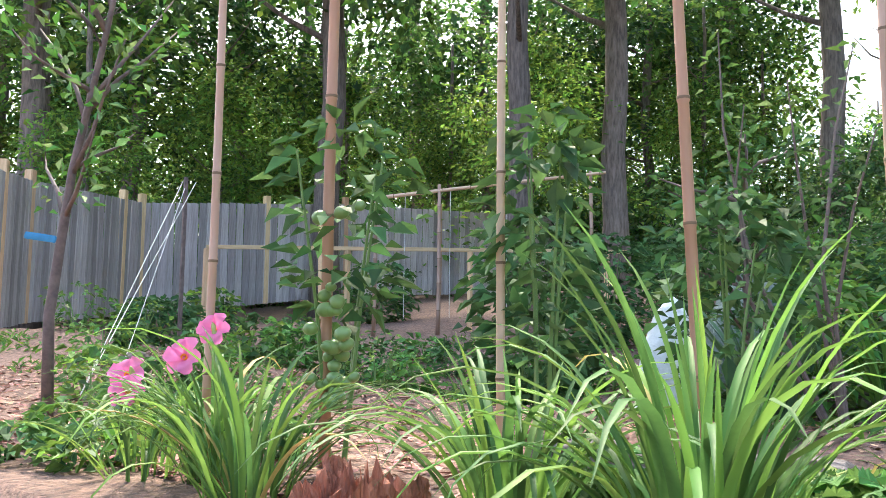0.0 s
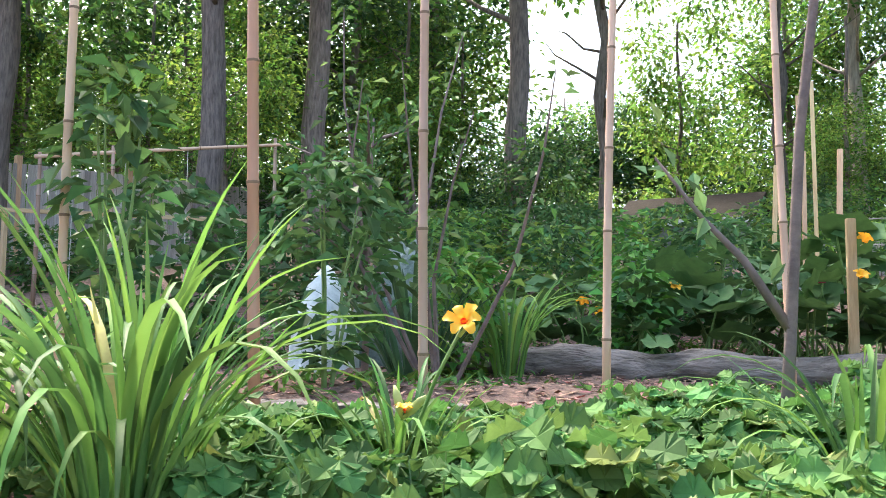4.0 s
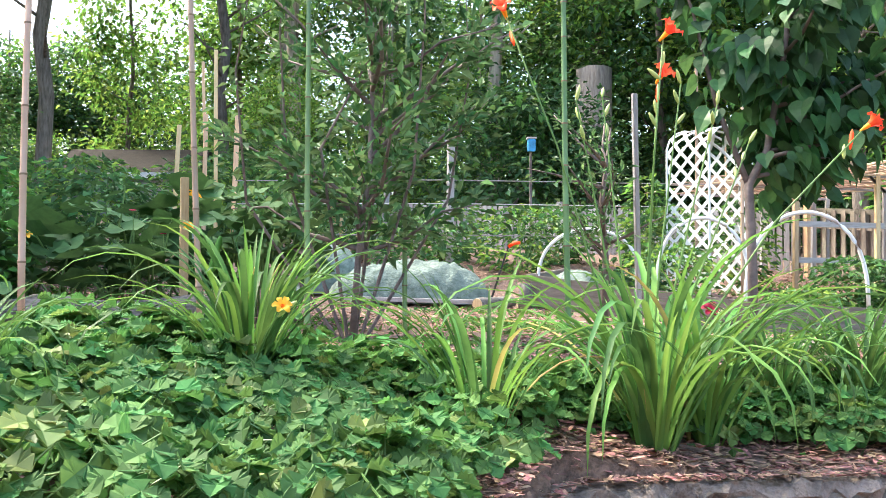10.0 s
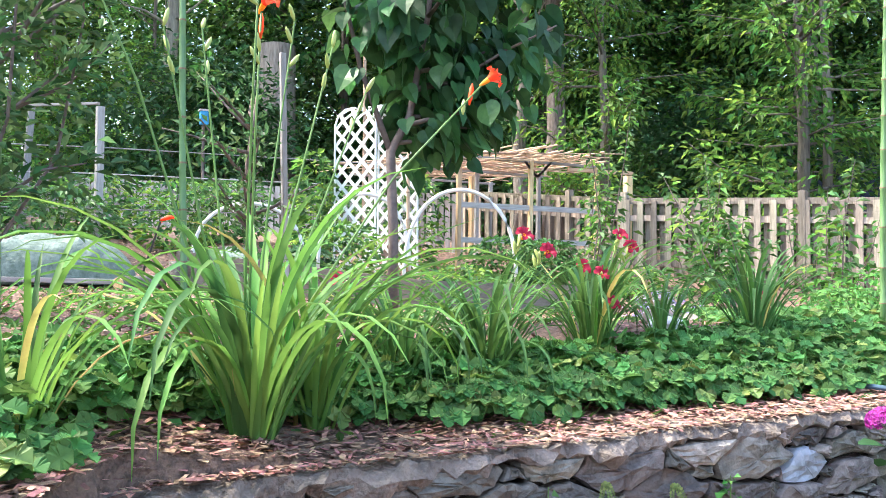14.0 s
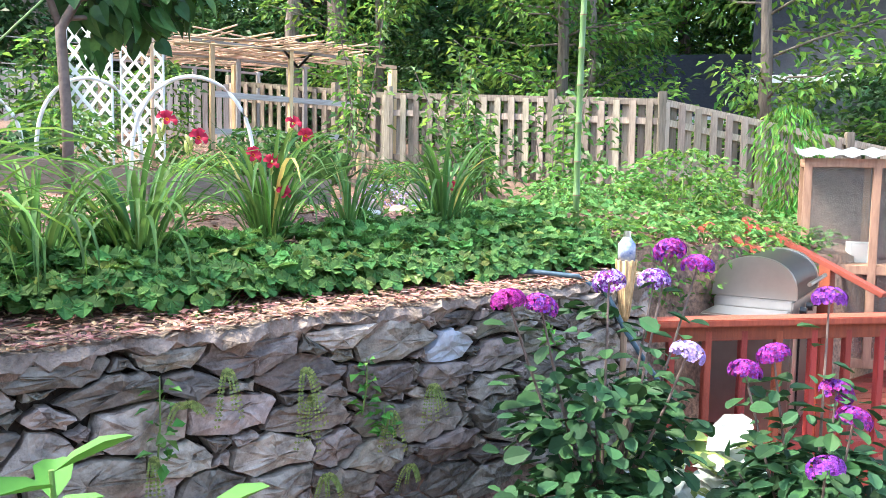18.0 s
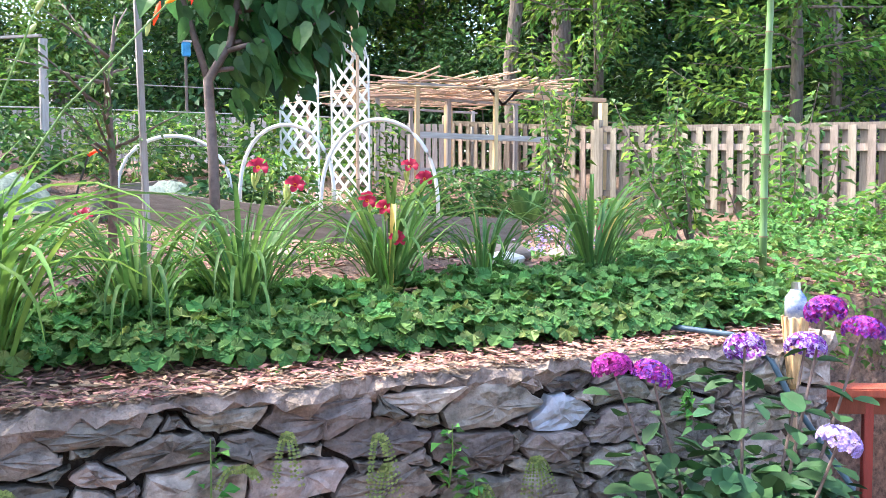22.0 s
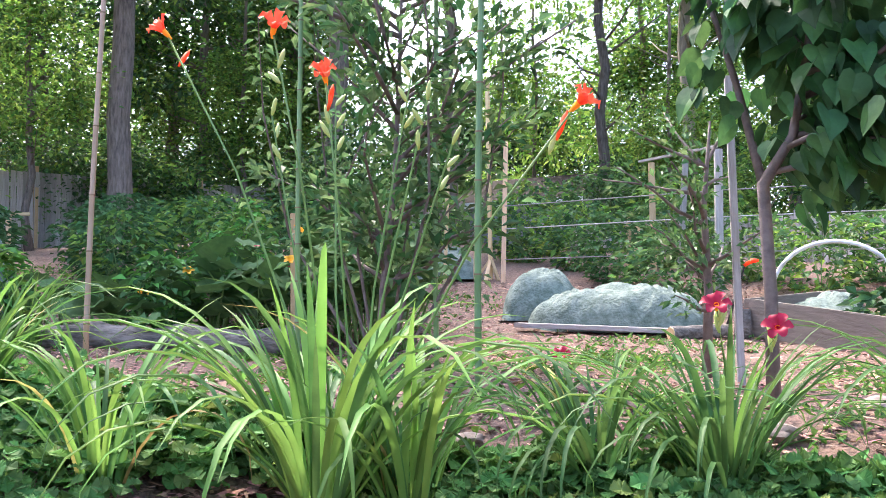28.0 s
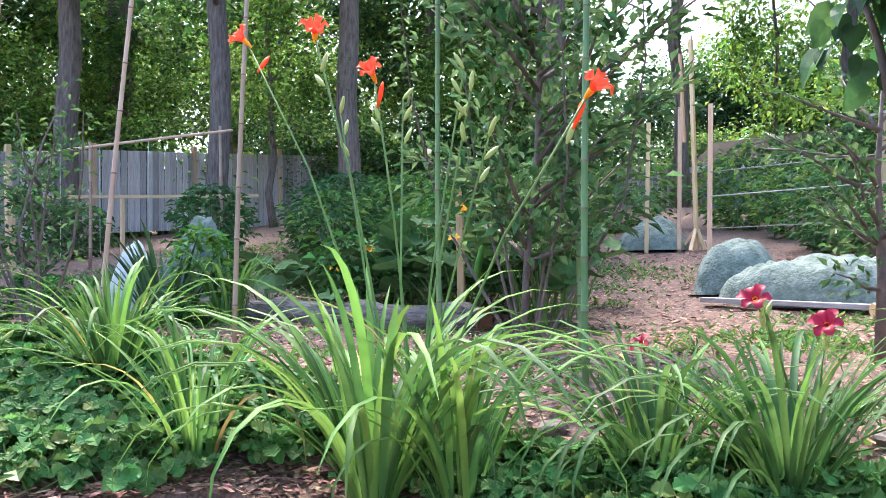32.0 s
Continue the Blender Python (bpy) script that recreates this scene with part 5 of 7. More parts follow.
def leafy_shoots(name, label, x, y, shoots, leaf, mats, gap=0.055, cat="young tree"):
    """Upright shoots set with alternate drooping leaves."""
    t = thing(name, label, cat, pose(x, y, gz(x, y) - 0.02))
    for dx, dy, h, z0 in shoots:
        lean = np.array([rng.normal(0, 0.10), rng.normal(0, 0.10), 0]) * h
        pts = [np.array([dx * 0.1, dy * 0.1, 0.0]), np.array([dx * 0.8, dy * 0.8, h * 0.4]), np.array([dx, dy, h * 0.75]) + lean * 0.5, np.array([dx, dy, h]) + lean]
        part("shoot", mesh_of("shoot", *tube(pts, [0.012, 0.009, 0.006, 0.003], 6), M_BARK_YOUNG), t)
        n = int((h - z0) / gap)
        u = np.linspace(z0 / h, 1, n)
        P = np.stack([np.interp(u, [0, 0.4, 0.75, 1], [q[k] for q in pts]) for k in range(3)], 1)
        P = np.repeat(P, 3, 0)
        m = len(P)
        az = np.arange(m) * 2.4 + rng.normal(0, 0.3, m)
        ax = np.stack([np.cos(az), np.sin(az), rng.normal(-0.15, 0.35, m)], 1)
        twig = (rng.random(m) ** 2 * 0.42 * np.repeat(1.1 - u, 3))[:, None]
        L = leaf * rng.uniform(0.6, 1.15, m) * np.repeat(1.1 - 0.4 * u, 3)
        v, f = leaves(P + unit(ax) * twig, ax, np.stack([rng.normal(0, 0.3, m), rng.normal(0, 0.3, m), np.ones(m)], 1), L, L * 0.52, 0.25, 0.25)
        part("foliage", mesh_of("foliage", v, f, mats, np.repeat(rng.integers(0, len(mats), m), 2)), t)
    return t


def shoots_of(n, spread, h0, h1, z0=0.2):
    return [(rng.normal(0, spread), rng.normal(0, spread), rng.uniform(h0, h1), z0 + rng.uniform(0, 0.25)) for _ in range(n)]


leafy_shoots("apple_shoots", "upright leafy water shoots of the apple tree", 1.92, 5.35, [(-0.5, 0.1, 2.5, 0.7), (-0.25, -0.1, 2.9, 0.8), (0.2, 0.15, 2.9, 0.7), (0.45, -0.15, 2.6, 0.8), (0.75, 0.1, 2.2, 0.6), (-0.8, 0.0, 2.1, 0.6)], 0.10, [M_FRUITLEAF], 0.04, "apple tree")
leafy_shoots("sapling", "slender young tree with a thin dark stem in the mulch", -0.8, 3.77, shoots_of(6, 0.22, 1.2, 1.75, 0.4), 0.09, [M_FRUITLEAF, M_WOODLAND])
leafy_shoots("sapling", "young pear tree with upright leafy shoots", 8.2, 8.2, shoots_of(6, 0.25, 1.3, 2.4, 0.5), 0.14, [M_FRUITLEAF, M_WOODLAND_L])
for x, y, n, h in ((9.3, 7.0, 6, 1.5), (9.75, 7.5, 7, 1.9), (9.9, 6.3, 3, 1.3), (10.4, 6.9, 5, 1.7)):
    leafy_shoots("sapling", "leafy young tree with upright shoots before the fence", x, y, shoots_of(n, 0.36, h * 0.6, h * 1.15), 0.17, [M_WOODLAND, M_FRUITLEAF, M_WOODLAND_L])
# spreading trees just behind the picket fence
for x, y, h, n in ((13.4, 9.6, 6.0, 34), (14.9, 6.9, 5.5, 20), (12.4, 13.2, 6.0, 30), (16.4, 11.5, 7.0, 34), (16.6, 4.6, 6.0, 26)):
    # sun on these branches is put in by the lighter leaf tint
    branching_tree("spreading_tree", "tree with layered spreading leafy branches behind the fence", x, y, [(0, 0, 0), (0.05, 0, h * 0.4), (0, 0.08, h * 0.75), (0.05, 0, h)], [0.11, 0.09, 0.06, 0.02],
                   ring_of_limbs(n, 0.6, h * 0.95, 2.3, (0.0, 0.35)), 0.42, 0.16, 130, [M_WOODLAND_L, M_WOODLAND_L, M_WOODLAND], M_BARK, ratio=0.5, droop=0.3)


# ---- squash, tomatoes and other beds ----
SQ = []
for s in (0.20, 0.25, 0.30):
    k = 14
    a = np.linspace(0.25, 2 * np.pi - 0.25, k)
    r = s / 2 * (1 + 0.13 * np.cos(5 * a)) * (1 - 0.12 * np.cos(a))
    v = [(0.0, 0, 0.0)] + [(r[i] * math.cos(a[i] + math.pi) + 0.0, r[i] * math.sin(a[i] + math.pi), 0.18 * r[i] + 0.012 * math.sin(5 * a[i])) for i in range(k)]
    SQ.append(mesh_of("leaf", v, [[0, i, i + 1] for i in range(1, k)], M_SQUASH, smooth=True))
STALK = mesh_of("leaf_stalk", *tube([(0, 0, 0), (0, 0.02, 0.5), (0, 0, 1)], [0.009, 0.008, 0.006], 6), M_STEM)


def squash(x, y, n, rx, h, label="squash plant with broad dark lobed leaves"):
    x, y = plot(x, y)
    t = thing("squash_plant", label, "squash", pose(x, y, gz(x, y)), "squash plants")
    for i in range(n):
        a, r = rng.uniform(0, 2 * np.pi), rx * math.sqrt(rng.random())
        z = h * rng.uniform(0.35, 1.0) * (1 - 0.35 * (r / rx) ** 2)
        px_, py_ = r * math.cos(a), r * math.sin(a)
        part("leaf", SQ[rng.integers(0, 3)], t, "", pose(px_, py_, z, rng.normal(18, 18), rng.normal(0, 16), rng.uniform(0, 360)) @ Matrix.Scale(rng.uniform(0.7, 1.2), 4))
        if i % 2 == 0:
            part("leaf_stalk", STALK, t, "", Matrix.Translation((px_ * 0.5, py_ * 0.5, 0)) @ Vector((px_ * 0.5, py_ * 0.5, z)).to_track_quat("Z", "Y").to_matrix().to_4x4() @ Matrix.Diagonal((1, 1, math.hypot(r * 0.5, z), 1)))
    return t


for x, y, n, rx, h in ((-1.7, 6.1, 26, 0.6, 0.6), (-0.9, 6.3, 28, 0.6, 0.55), (-0.2, 6.5, 26, 0.6, 0.6), (0.5, 6.6, 28, 0.6, 0.7), (1.2, 6.6, 26, 0.55, 0.75), (0.8, 7.5, 26, 0.7, 0.9), (-0.3, 7.6, 26, 0.7, 0.8), (-1.4, 7.4, 24, 0.7, 0.7), (1.35, 6.5, 30, 0.5, 1.0), (0.1, 7.0, 30, 0.6, 0.95), (0.9, 6.9, 30, 0.55, 1.05), (-0.7, 6.9, 28, 0.6, 0.85)):
    squash(x, y, n, rx, h)
for x, y, z in ((0.86, 6.1, 1.22), (0.84, 6.05, 1.0), (-0.98, 6.5, 0.85), (-0.85, 6.45, 0.78), (-0.3, 6.35, 0.95)):
    t = thing("squash_blossom", "open yellow squash blossom", "flower", pose(x, y, z + 0.06, 40, 0, rng.uniform(0, 360)), "squash blossoms")
    for k in range(5):
        part("petal", FLOWERS["yellow"][0], t, "", pose(0, 0, 0, 0, -15, k * 72))
z = thing("zucchini", "pale green hanging zucchini", "vegetable", pose(1.02, 6.1, 0.90, 0, 14, 0), mesh=mesh_of("zucchini", *tube([(0, 0, 0.13), (0, 0, 0.10), (0, 0, 0), (0, 0, -0.10), (0, 0, -0.13)], [0.01, 0.02, 0.026, 0.028, 0.012], 10), M_BRIGHTLEAF, smooth=True))

for x, y, rx, h, n, size, mats, lab, nm in (
        (-1.15, 7.9, 0.3, 1.15, 420, 0.10, [M_BRIGHTLEAF, M_WOODLAND_L], "tall yellow-green pepper-like plant", "tall_herb"),
        (-0.75, 7.0, 0.28, 0.9, 300, 0.10, [M_BRIGHTLEAF, M_STRAWB], "tall yellow-green leafy plant", "tall_herb"),
        (-2.0, 8.6, 0.7, 1.0, 700, 0.12, [M_WOODLAND_L, M_SQUASH], "leafy green bean plants in a row", "bean_plant"),
        (-0.4, 9.0, 0.7, 1.1, 900, 0.12, [M_SQUASH, M_TOMLEAF], "leafy green bean plants in a row", "bean_plant"),
        (-3.6, 9.4, 1.0, 1.1, 900, 0.13, [M_SQUASH, M_WOODLAND_L], "leafy green bean plants in a row", "bean_plant"),
        (-5.2, 7.4, 0.8, 1.0, 900, 0.12, [M_TOMLEAF, M_SQUASH], "leafy tomato plants behind the frame", "tomato_plant"),
        (-6.6, 6.3, 0.7, 0.9, 800, 0.12, [M_TOMLEAF, M_WOODLAND], "leafy tomato plants behind the frame", "tomato_plant"),
        (-3.9, 6.6, 0.6, 1.2, 800, 0.12, [M_TOMLEAF, M_SQUASH], "leafy dark green tomato plant", "tomato_plant"),
        (-7.8, 5.0, 0.5, 0.7, 500, 0.11, [M_TOMLEAF, M_WOODLAND_L], "leafy shrub by the board fence", "garden_shrub"),
        (-6.3, 3.65, 0.5, 0.5, 700, 0.10, [M_SQUASH, M_TOMLEAF], "rounded peony-like green shrub", "garden_shrub"),
        (-4.9, 4.0, 0.35, 0.35, 300, 0.09, [M_BRIGHTLEAF, M_STRAWB], "low bright green herb mound", "herb"),
        (-3.2, 4.9, 0.4, 0.4, 350, 0.08, [M_BRIGHTLEAF, M_STRAWB], "low bright green herb mound", "herb"),
        (-2.9, 7.7, 0.8, 1.1, 900, 0.12, [M_SQUASH, M_WOODLAND_L], "leafy green bean plants in a row", "bean_plant"),
        (-3.9, 8.3, 0.8, 1.1, 900, 0.12, [M_TOMLEAF, M_SQUASH], "leafy green bean plants in a row", "bean_plant"),
        (-4.7, 9.3, 0.9, 1.1, 900, 0.13, [M_SQUASH, M_TOMLEAF], "leafy green bean plants in a row", "bean_plant"),
        (-3.0, 9.2, 0.9, 1.2, 900, 0.13, [M_WOODLAND_L, M_TOMLEAF], "leafy green bean plants in a row", "bean_plant"),
        (3.6, 12.8, 0.9, 0.9, 900, 0.12, [M_TOMLEAF, M_WOODLAND_L], "leafy green vegetables in a row", "vegetable_plant"),
        (5.2, 12.6, 0.9, 0.9, 900, 0.12, [M_TOMLEAF, M_WOODLAND], "leafy green vegetables in a row", "vegetable_plant"),
        (6.8, 12.2, 0.9, 0.9, 900, 0.12, [M_WOODLAND_L, M_TOMLEAF], "leafy green vegetables in a row", "vegetable_plant"),
        (2.2, 14.4, 1.0, 1.0, 900, 0.13, [M_TOMLEAF, M_WOODLAND], "leafy green vegetables in a row", "vegetable_plant"),
        (1.2, 13.2, 0.8, 1.0, 800, 0.12, [M_WOODLAND_L, M_TOMLEAF], "leafy green vegetables in a row", "vegetable_plant"),
        (-0.4, 16.5, 1.2, 1.4, 900, 0.15, [M_TOMLEAF, M_WOODLAND_L], "leafy green vegetables in a row", "vegetable_plant"),
        (-0.3, 20.5, 1.5, 1.7, 900, 0.18, [M_WOODLAND, M_TOMLEAF], "leafy garden shrub before the shed", "garden_shrub"),
        (2.0, 19.0, 1.4, 1.5, 900, 0.18, [M_WOODLAND_L, M_WOODLAND], "leafy garden shrub before the shed", "garden_shrub"),
        (-1.0, 9.9, 0.9, 1.2, 900, 0.12, [M_SQUASH, M_WOODLAND_L], "leafy green bean plants in a row", "bean_plant"),
        (-2.6, 10.8, 1.0, 1.2, 900, 0.13, [M_TOMLEAF, M_SQUASH], "leafy green bean plants in a row", "bean_plant"),
        (-4.4, 11.2, 1.0, 1.1, 900, 0.13, [M_SQUASH, M_WOODLAND_L], "leafy green bean plants in a row", "bean_plant"),
        (-1.6, 12.8, 1.1, 1.2, 900, 0.14, [M_WOODLAND_L, M_TOMLEAF], "leafy green vegetables in a row", "vegetable_plant"),
        (-3.4, 13.6, 1.1, 1.2, 900, 0.14, [M_TOMLEAF, M_WOODLAND], "leafy green vegetables in a row", "vegetable_plant"),
        (0.0, 14.2, 0.9, 1.1, 900, 0.13, [M_WOODLAND_L, M_TOMLEAF], "leafy green vegetables in a row", "vegetable_plant"),
        (2.9, 10.6, 0.8, 0.8, 800, 0.11, [M_TOMLEAF, M_WOODLAND], "leafy green vegetables in a row", "vegetable_plant"),
        (2.0, 11.8, 0.7, 0.9, 800, 0.11, [M_TOMLEAF, M_SQUASH], "leafy green vegetables in a row", "vegetable_plant"),
        (4.4, 11.4, 0.9, 0.9, 800, 0.11, [M_TOMLEAF, M_WOODLAND_L], "leafy green vegetables in a row", "vegetable_plant"),
        (5.5, 9.0, 0.6, 0.7, 800, 0.09, [M_WOODLAND_L, M_TOMLEAF], "feathery green plants in the raised bed", "vegetable_plant"),
        (4.9, 8.6, 0.45, 0.5, 420, 0.12, [M_HYDLEAF, M_TOMLEAF], "blue-green broccoli leaves in the raised bed", "broccoli_plant"),
        (6.6, 8.2, 0.5, 0.4, 500, 0.09, [M_WOODLAND_L, M_TOMLEAF], "green plants in the raised bed", "vegetable_plant"),
        (7.5, 8.8, 0.6, 0.6, 700, 0.10, [M_TOMLEAF, M_WOODLAND], "green bean plants below the arbour", "bean_plant"),
        (8.6, 9.6, 0.6, 0.6, 700, 0.10, [M_TOMLEAF, M_WOODLAND], "green bean plants below the arbour", "bean_plant"),
        (7.0, 10.2, 0.5, 1.2, 600, 0.10, [M_WOODLAND_L, M_TOMLEAF], "climbing bean on the lattice arch", "bean_vine"),
        (5.6, 10.0, 0.35, 1.4, 500, 0.13, [M_WOODLAND_L, M_TOMLEAF], "climbing squash on the lattice arch", "squash_vine"),
        (9.4, 8.7, 0.5, 0.4, 500, 0.08, [M_STRAWB, M_WOODLAND_L], "low shrub by the fence", "garden_shrub"),
        (9.6, 5.3, 0.6, 0.5, 800, 0.07, [M_WOODLAND_L, M_STRAWB], "feathery light green herb shrub", "herb_shrub"),
        (9.0, 4.3, 0.6, 0.6, 900, 0.07, [M_WOODLAND_L, M_STRAWB], "feathery light green herb shrub", "herb_shrub"),
        (8.4, 4.7, 0.6, 0.45, 700, 0.06, [M_STRAWB, M_BRIGHTLEAF], "feathery light green herb shrub", "herb_shrub"),
        (9.9, 4.6, 0.5, 0.5, 700, 0.07, [M_WOODLAND_L, M_STRAWB], "feathery light green herb shrub", "herb_shrub"),
        (7.6, 4.4, 0.45, 0.25, 500, 0.06, [M_STRAWB], "low green groundcover mound", "groundcover"),
        (6.65, 5.35, 0.32, 0.32, 600, 0.035, [M_LAVENDER, M_TOMLEAF], "mound of grey-leaved lavender in flower", "lavender")):
    bush(nm, lab, nm.replace("_", " "), x, y, rx, h, n, size, mats)


for x, y in ((6.75, 3.28), (7.25, 3.30), (7.75, 3.28), (8.3, 3.30), (8.9, 3.32)):
    bush("trailing_herb", "trailing green herbs spilling over the bank", "herb", x, y, 0.34, 0.62, 420, 0.06, [M_STRAWB, M_WOODLAND_L], z0=-0.42, stems=3, group="trailing herbs")


# low mixed planting between the trellis and the stump
lr = np.random.default_rng(5)
for k in range(26):
    x, y = lr.uniform(-8.0, -2.6), lr.uniform(2.9, 5.2)
    if y < 3.0 and x > -3.6:
        continue
    bush("herb", ["low green herb mound in the mulch", "clump of broad-leaved green seedlings", "low bushy vegetable seedling"][k % 3], "herb", x, y, lr.uniform(0.12, 0.3), lr.uniform(0.14, 0.42), 150, lr.uniform(0.05, 0.10),
         [[M_STRAWB, M_BRIGHTLEAF], [M_SQUASH, M_TOMLEAF], [M_WOODLAND_L, M_TOMLEAF]][k % 3], broad=k % 3 == 1, stems=2, group="low herbs")


# weeds and low grass in patches on the path
def build_weeds():
    n = 17000
    cx = rng.uniform(-7, 8.5, 170)
    cy = 2.6 + rng.random(170) ** 1.2 * 8.5
    k = rng.integers(0, 170, n)
    x, y = cx[k] + rng.normal(0, 0.28, n), cy[k] + rng.normal(0, 0.2, n)
    ok = y > wall_y(x) + 0.12
    x, y = x[ok], y[ok]
    n = len(x)
    a = rng.uniform(0, 2 * np.pi, n)
    v, f = leaves(np.stack([x, y, ground_z(x, y)], 1), np.stack([np.cos(a), np.sin(a), rng.uniform(0.2, 1.4, n)], 1), np.stack([rng.normal(0, 0.4, n), rng.normal(0, 0.4, n), np.ones(n)], 1),
                  rng.uniform(0.03, 0.09, n), rng.uniform(0.012, 0.035, n))
    thing("weeds", "patches of low green weeds and grass among the chips", "weeds", kind="stuff", mesh=mesh_of("weeds", v, f, [M_GRASS, M_STRAWB], np.repeat(rng.integers(0, 2, n), 2)))
    n = 2600
    x = rng.uniform(6.0, 10.4, n)
    y = rng.uniform(2.9, 7.5, n)
    ok = (y < 2.9 + (x - 5.4) * 1.5) & (y > wall_y(x) + 0.08)
    x, y = x[ok], y[ok]
    n = len(x)
    trifoliate(n, x, y, rng.uniform(0.02, 0.11, n), rng.uniform(0.035, 0.065, n), [M_STRAWB, M_STRAWB_Y], "groundcover", "low green groundcover before the fence", "groundcover")


build_weeds()


# ---- plants at the near left edge ----
lr = np.random.default_rng(8)
for k, (x, y, rx, h) in enumerate(((-5.3, 2.75, 0.3, 0.3), (-4.7, 3.1, 0.22, 0.25), (-3.75, 2.0, 0.25, 0.28), (-4.2, 2.2, 0.3, 0.3), (-3.3, 2.15, 0.2, 0.3), (-5.9, 3.3, 0.3, 0.4), (-4.0, 2.75, 0.25, 0.25), (-3.1, 1.95, 0.22, 0.22), (-5.2, 3.6, 0.25, 0.35), (-6.6, 3.1, 0.35, 0.45), (-3.5, 3.3, 0.2, 0.3), (-1.95, 1.25, 0.16, 0.13), (-2.25, 1.5, 0.2, 0.15), (-1.7, 1.62, 0.16, 0.14), (-2.6, 1.75, 0.2, 0.18), (-2.9, 1.55, 0.2, 0.16), (-2.3, 1.15, 0.2, 0.14))):
    bush("weed_clump", "clump of leafy green weeds in the mulch", "weeds", x, y, rx, h, 170, lr.uniform(0.05, 0.09), [[M_STRAWB, M_GRASS], [M_SQUASH, M_STRAWB], [M_TOMLEAF, M_WOODLAND_L]][k % 3], stems=3, group="weed clumps")


# ---- board fence behind and to the left ----
BOARD = mesh_of("board", *box(0, 0, 0.9, 0.135, 0.02, 1.8, 0.003), M_GREYWOOD)
BOARD_POST = mesh_of("post", *box(0, 0, 0.97, 0.11, 0.11, 1.95, 0.01), M_LUMBER)
GREY_PICKET = mesh_of("picket", *box(0, 0, 0.5, 0.085, 0.018, 1.0, 0.004), M_GREYWOOD)
GREY_POST = mesh_of("post", *box(0, 0, 0.55, 0.09, 0.09, 1.1, 0.008), M_GREYWOOD)
BFENCE = thing("board_fence", "weathered grey vertical board fence with tan posts", "fence", kind="structure")
TOPS = ((-8.0, 2.3, 2.50), (-10.9, 4.3, 2.80), (-12.7, 6.7, 3.0), (-12.7, 10.9, 3.48), (-12.0, 18.1, 3.91), (-10.1, 23.7, 4.15), (-6.5, 29.0, 4.0), (1.0, 31.0, 3.9))
for (xa, ya, za), (xb, yb, zb) in zip(TOPS, TOPS[1:]):
    fence_run(BFENCE, (xa, ya), (xb, yb), za - 1.8, zb - 1.8, BOARD, BOARD_POST, 0.145, False, (0.4, 1.5), M_GREYWOOD)
fence_run(BFENCE, (-1.61, 21.16), (9.30, 12.97), 1.58, 0.85, GREY_PICKET, GREY_POST, 0.11, False, (0.25, 0.85), M_GREYWOOD)


# ---- wooden trellis frame ----
def plank(parent, name, a, b, w, d, mat, label=""):
    a, b = Vector(a), Vector(b)
    m = Matrix.Translation((a + b) / 2) @ (b - a).to_track_quat("Z", "Y").to_matrix().to_4x4()
    return part(name, mesh_of(name, *box(0, 0, 0, w, d, (b - a).length, 0.003), mat), parent, label, m)


t = thing("trellis_frame", "low trellis frame of new pale lumber", "trellis")
P0, P1 = Vector((-8.7, 5.55, 1.92)), Vector((-5.3, 9.3, 1.95))
plank(t, "top_rail", P0, P1, 0.045, 0.045, M_LUMBER)
for s in (0.0, 0.33, 0.62, 0.95):
    q = P0.lerp(P1, s)
    plank(t, "post", (q.x, q.y, gz(q.x, q.y)), (q.x, q.y, q.z - 0.02), 0.05, 0.05, M_LUMBER)
t = thing("bamboo_crossbar", "horizontal bamboo bar tied across upright poles", "trellis")
B0, B1 = Vector((-7.3, 6.9, 2.52)), Vector((-5.35, 8.75, 2.85))
part("bar", pole_mesh("bar", (B1 - B0).length + 0.1, 0.024, M_BAMBOO), t, "", upright(B0, B1))
for s in (0.02, 0.3, 0.97):
    q = B0.lerp(B1, s)
    part("post", pole_mesh("post", q.z - gz(q.x, q.y) + 0.08, 0.026, M_BAMBOO), t, "", Matrix.Translation((q.x, q.y, gz(q.x, q.y))))
bamboo_pole(-1.83, 1.54, 0.03, 0.0, POLE, DRY)
bamboo_pole(-1.49, 1.72, 0.0, 0.0, POLE_RED, "thick tan bamboo pole holding a tomato vine")
t = thing("guy_strings", "white strings tied from the ground to a pole", "string")
for a, b in (((-4.05, 2.13, 0.54), (-6.31, 3.9, 2.19)), ((-4.05, 2.13, 0.54), (-6.18, 3.95, 2.17)), ((-4.6, 2.6, 0.62), (-6.28, 3.9, 2.12))):
    part("string", mesh_of("string", *tube([a, b], [0.003, 0.003], 5), M_STRING), t)
plank(t, "stake", (-6.3, 3.92, gz(-6.3, 3.92)), (-6.3, 3.92, 2.22), 0.03, 0.03, M_BARK_YOUNG, "dark wooden stake")
for s in (0.15, 0.35, 0.6):
    q = B0.lerp(B1, s)
    part("string", mesh_of("string", *tube([q, (q.x, q.y, gz(q.x, q.y) + 0.2)], [0.004, 0.004], 5), M_STRING), t)


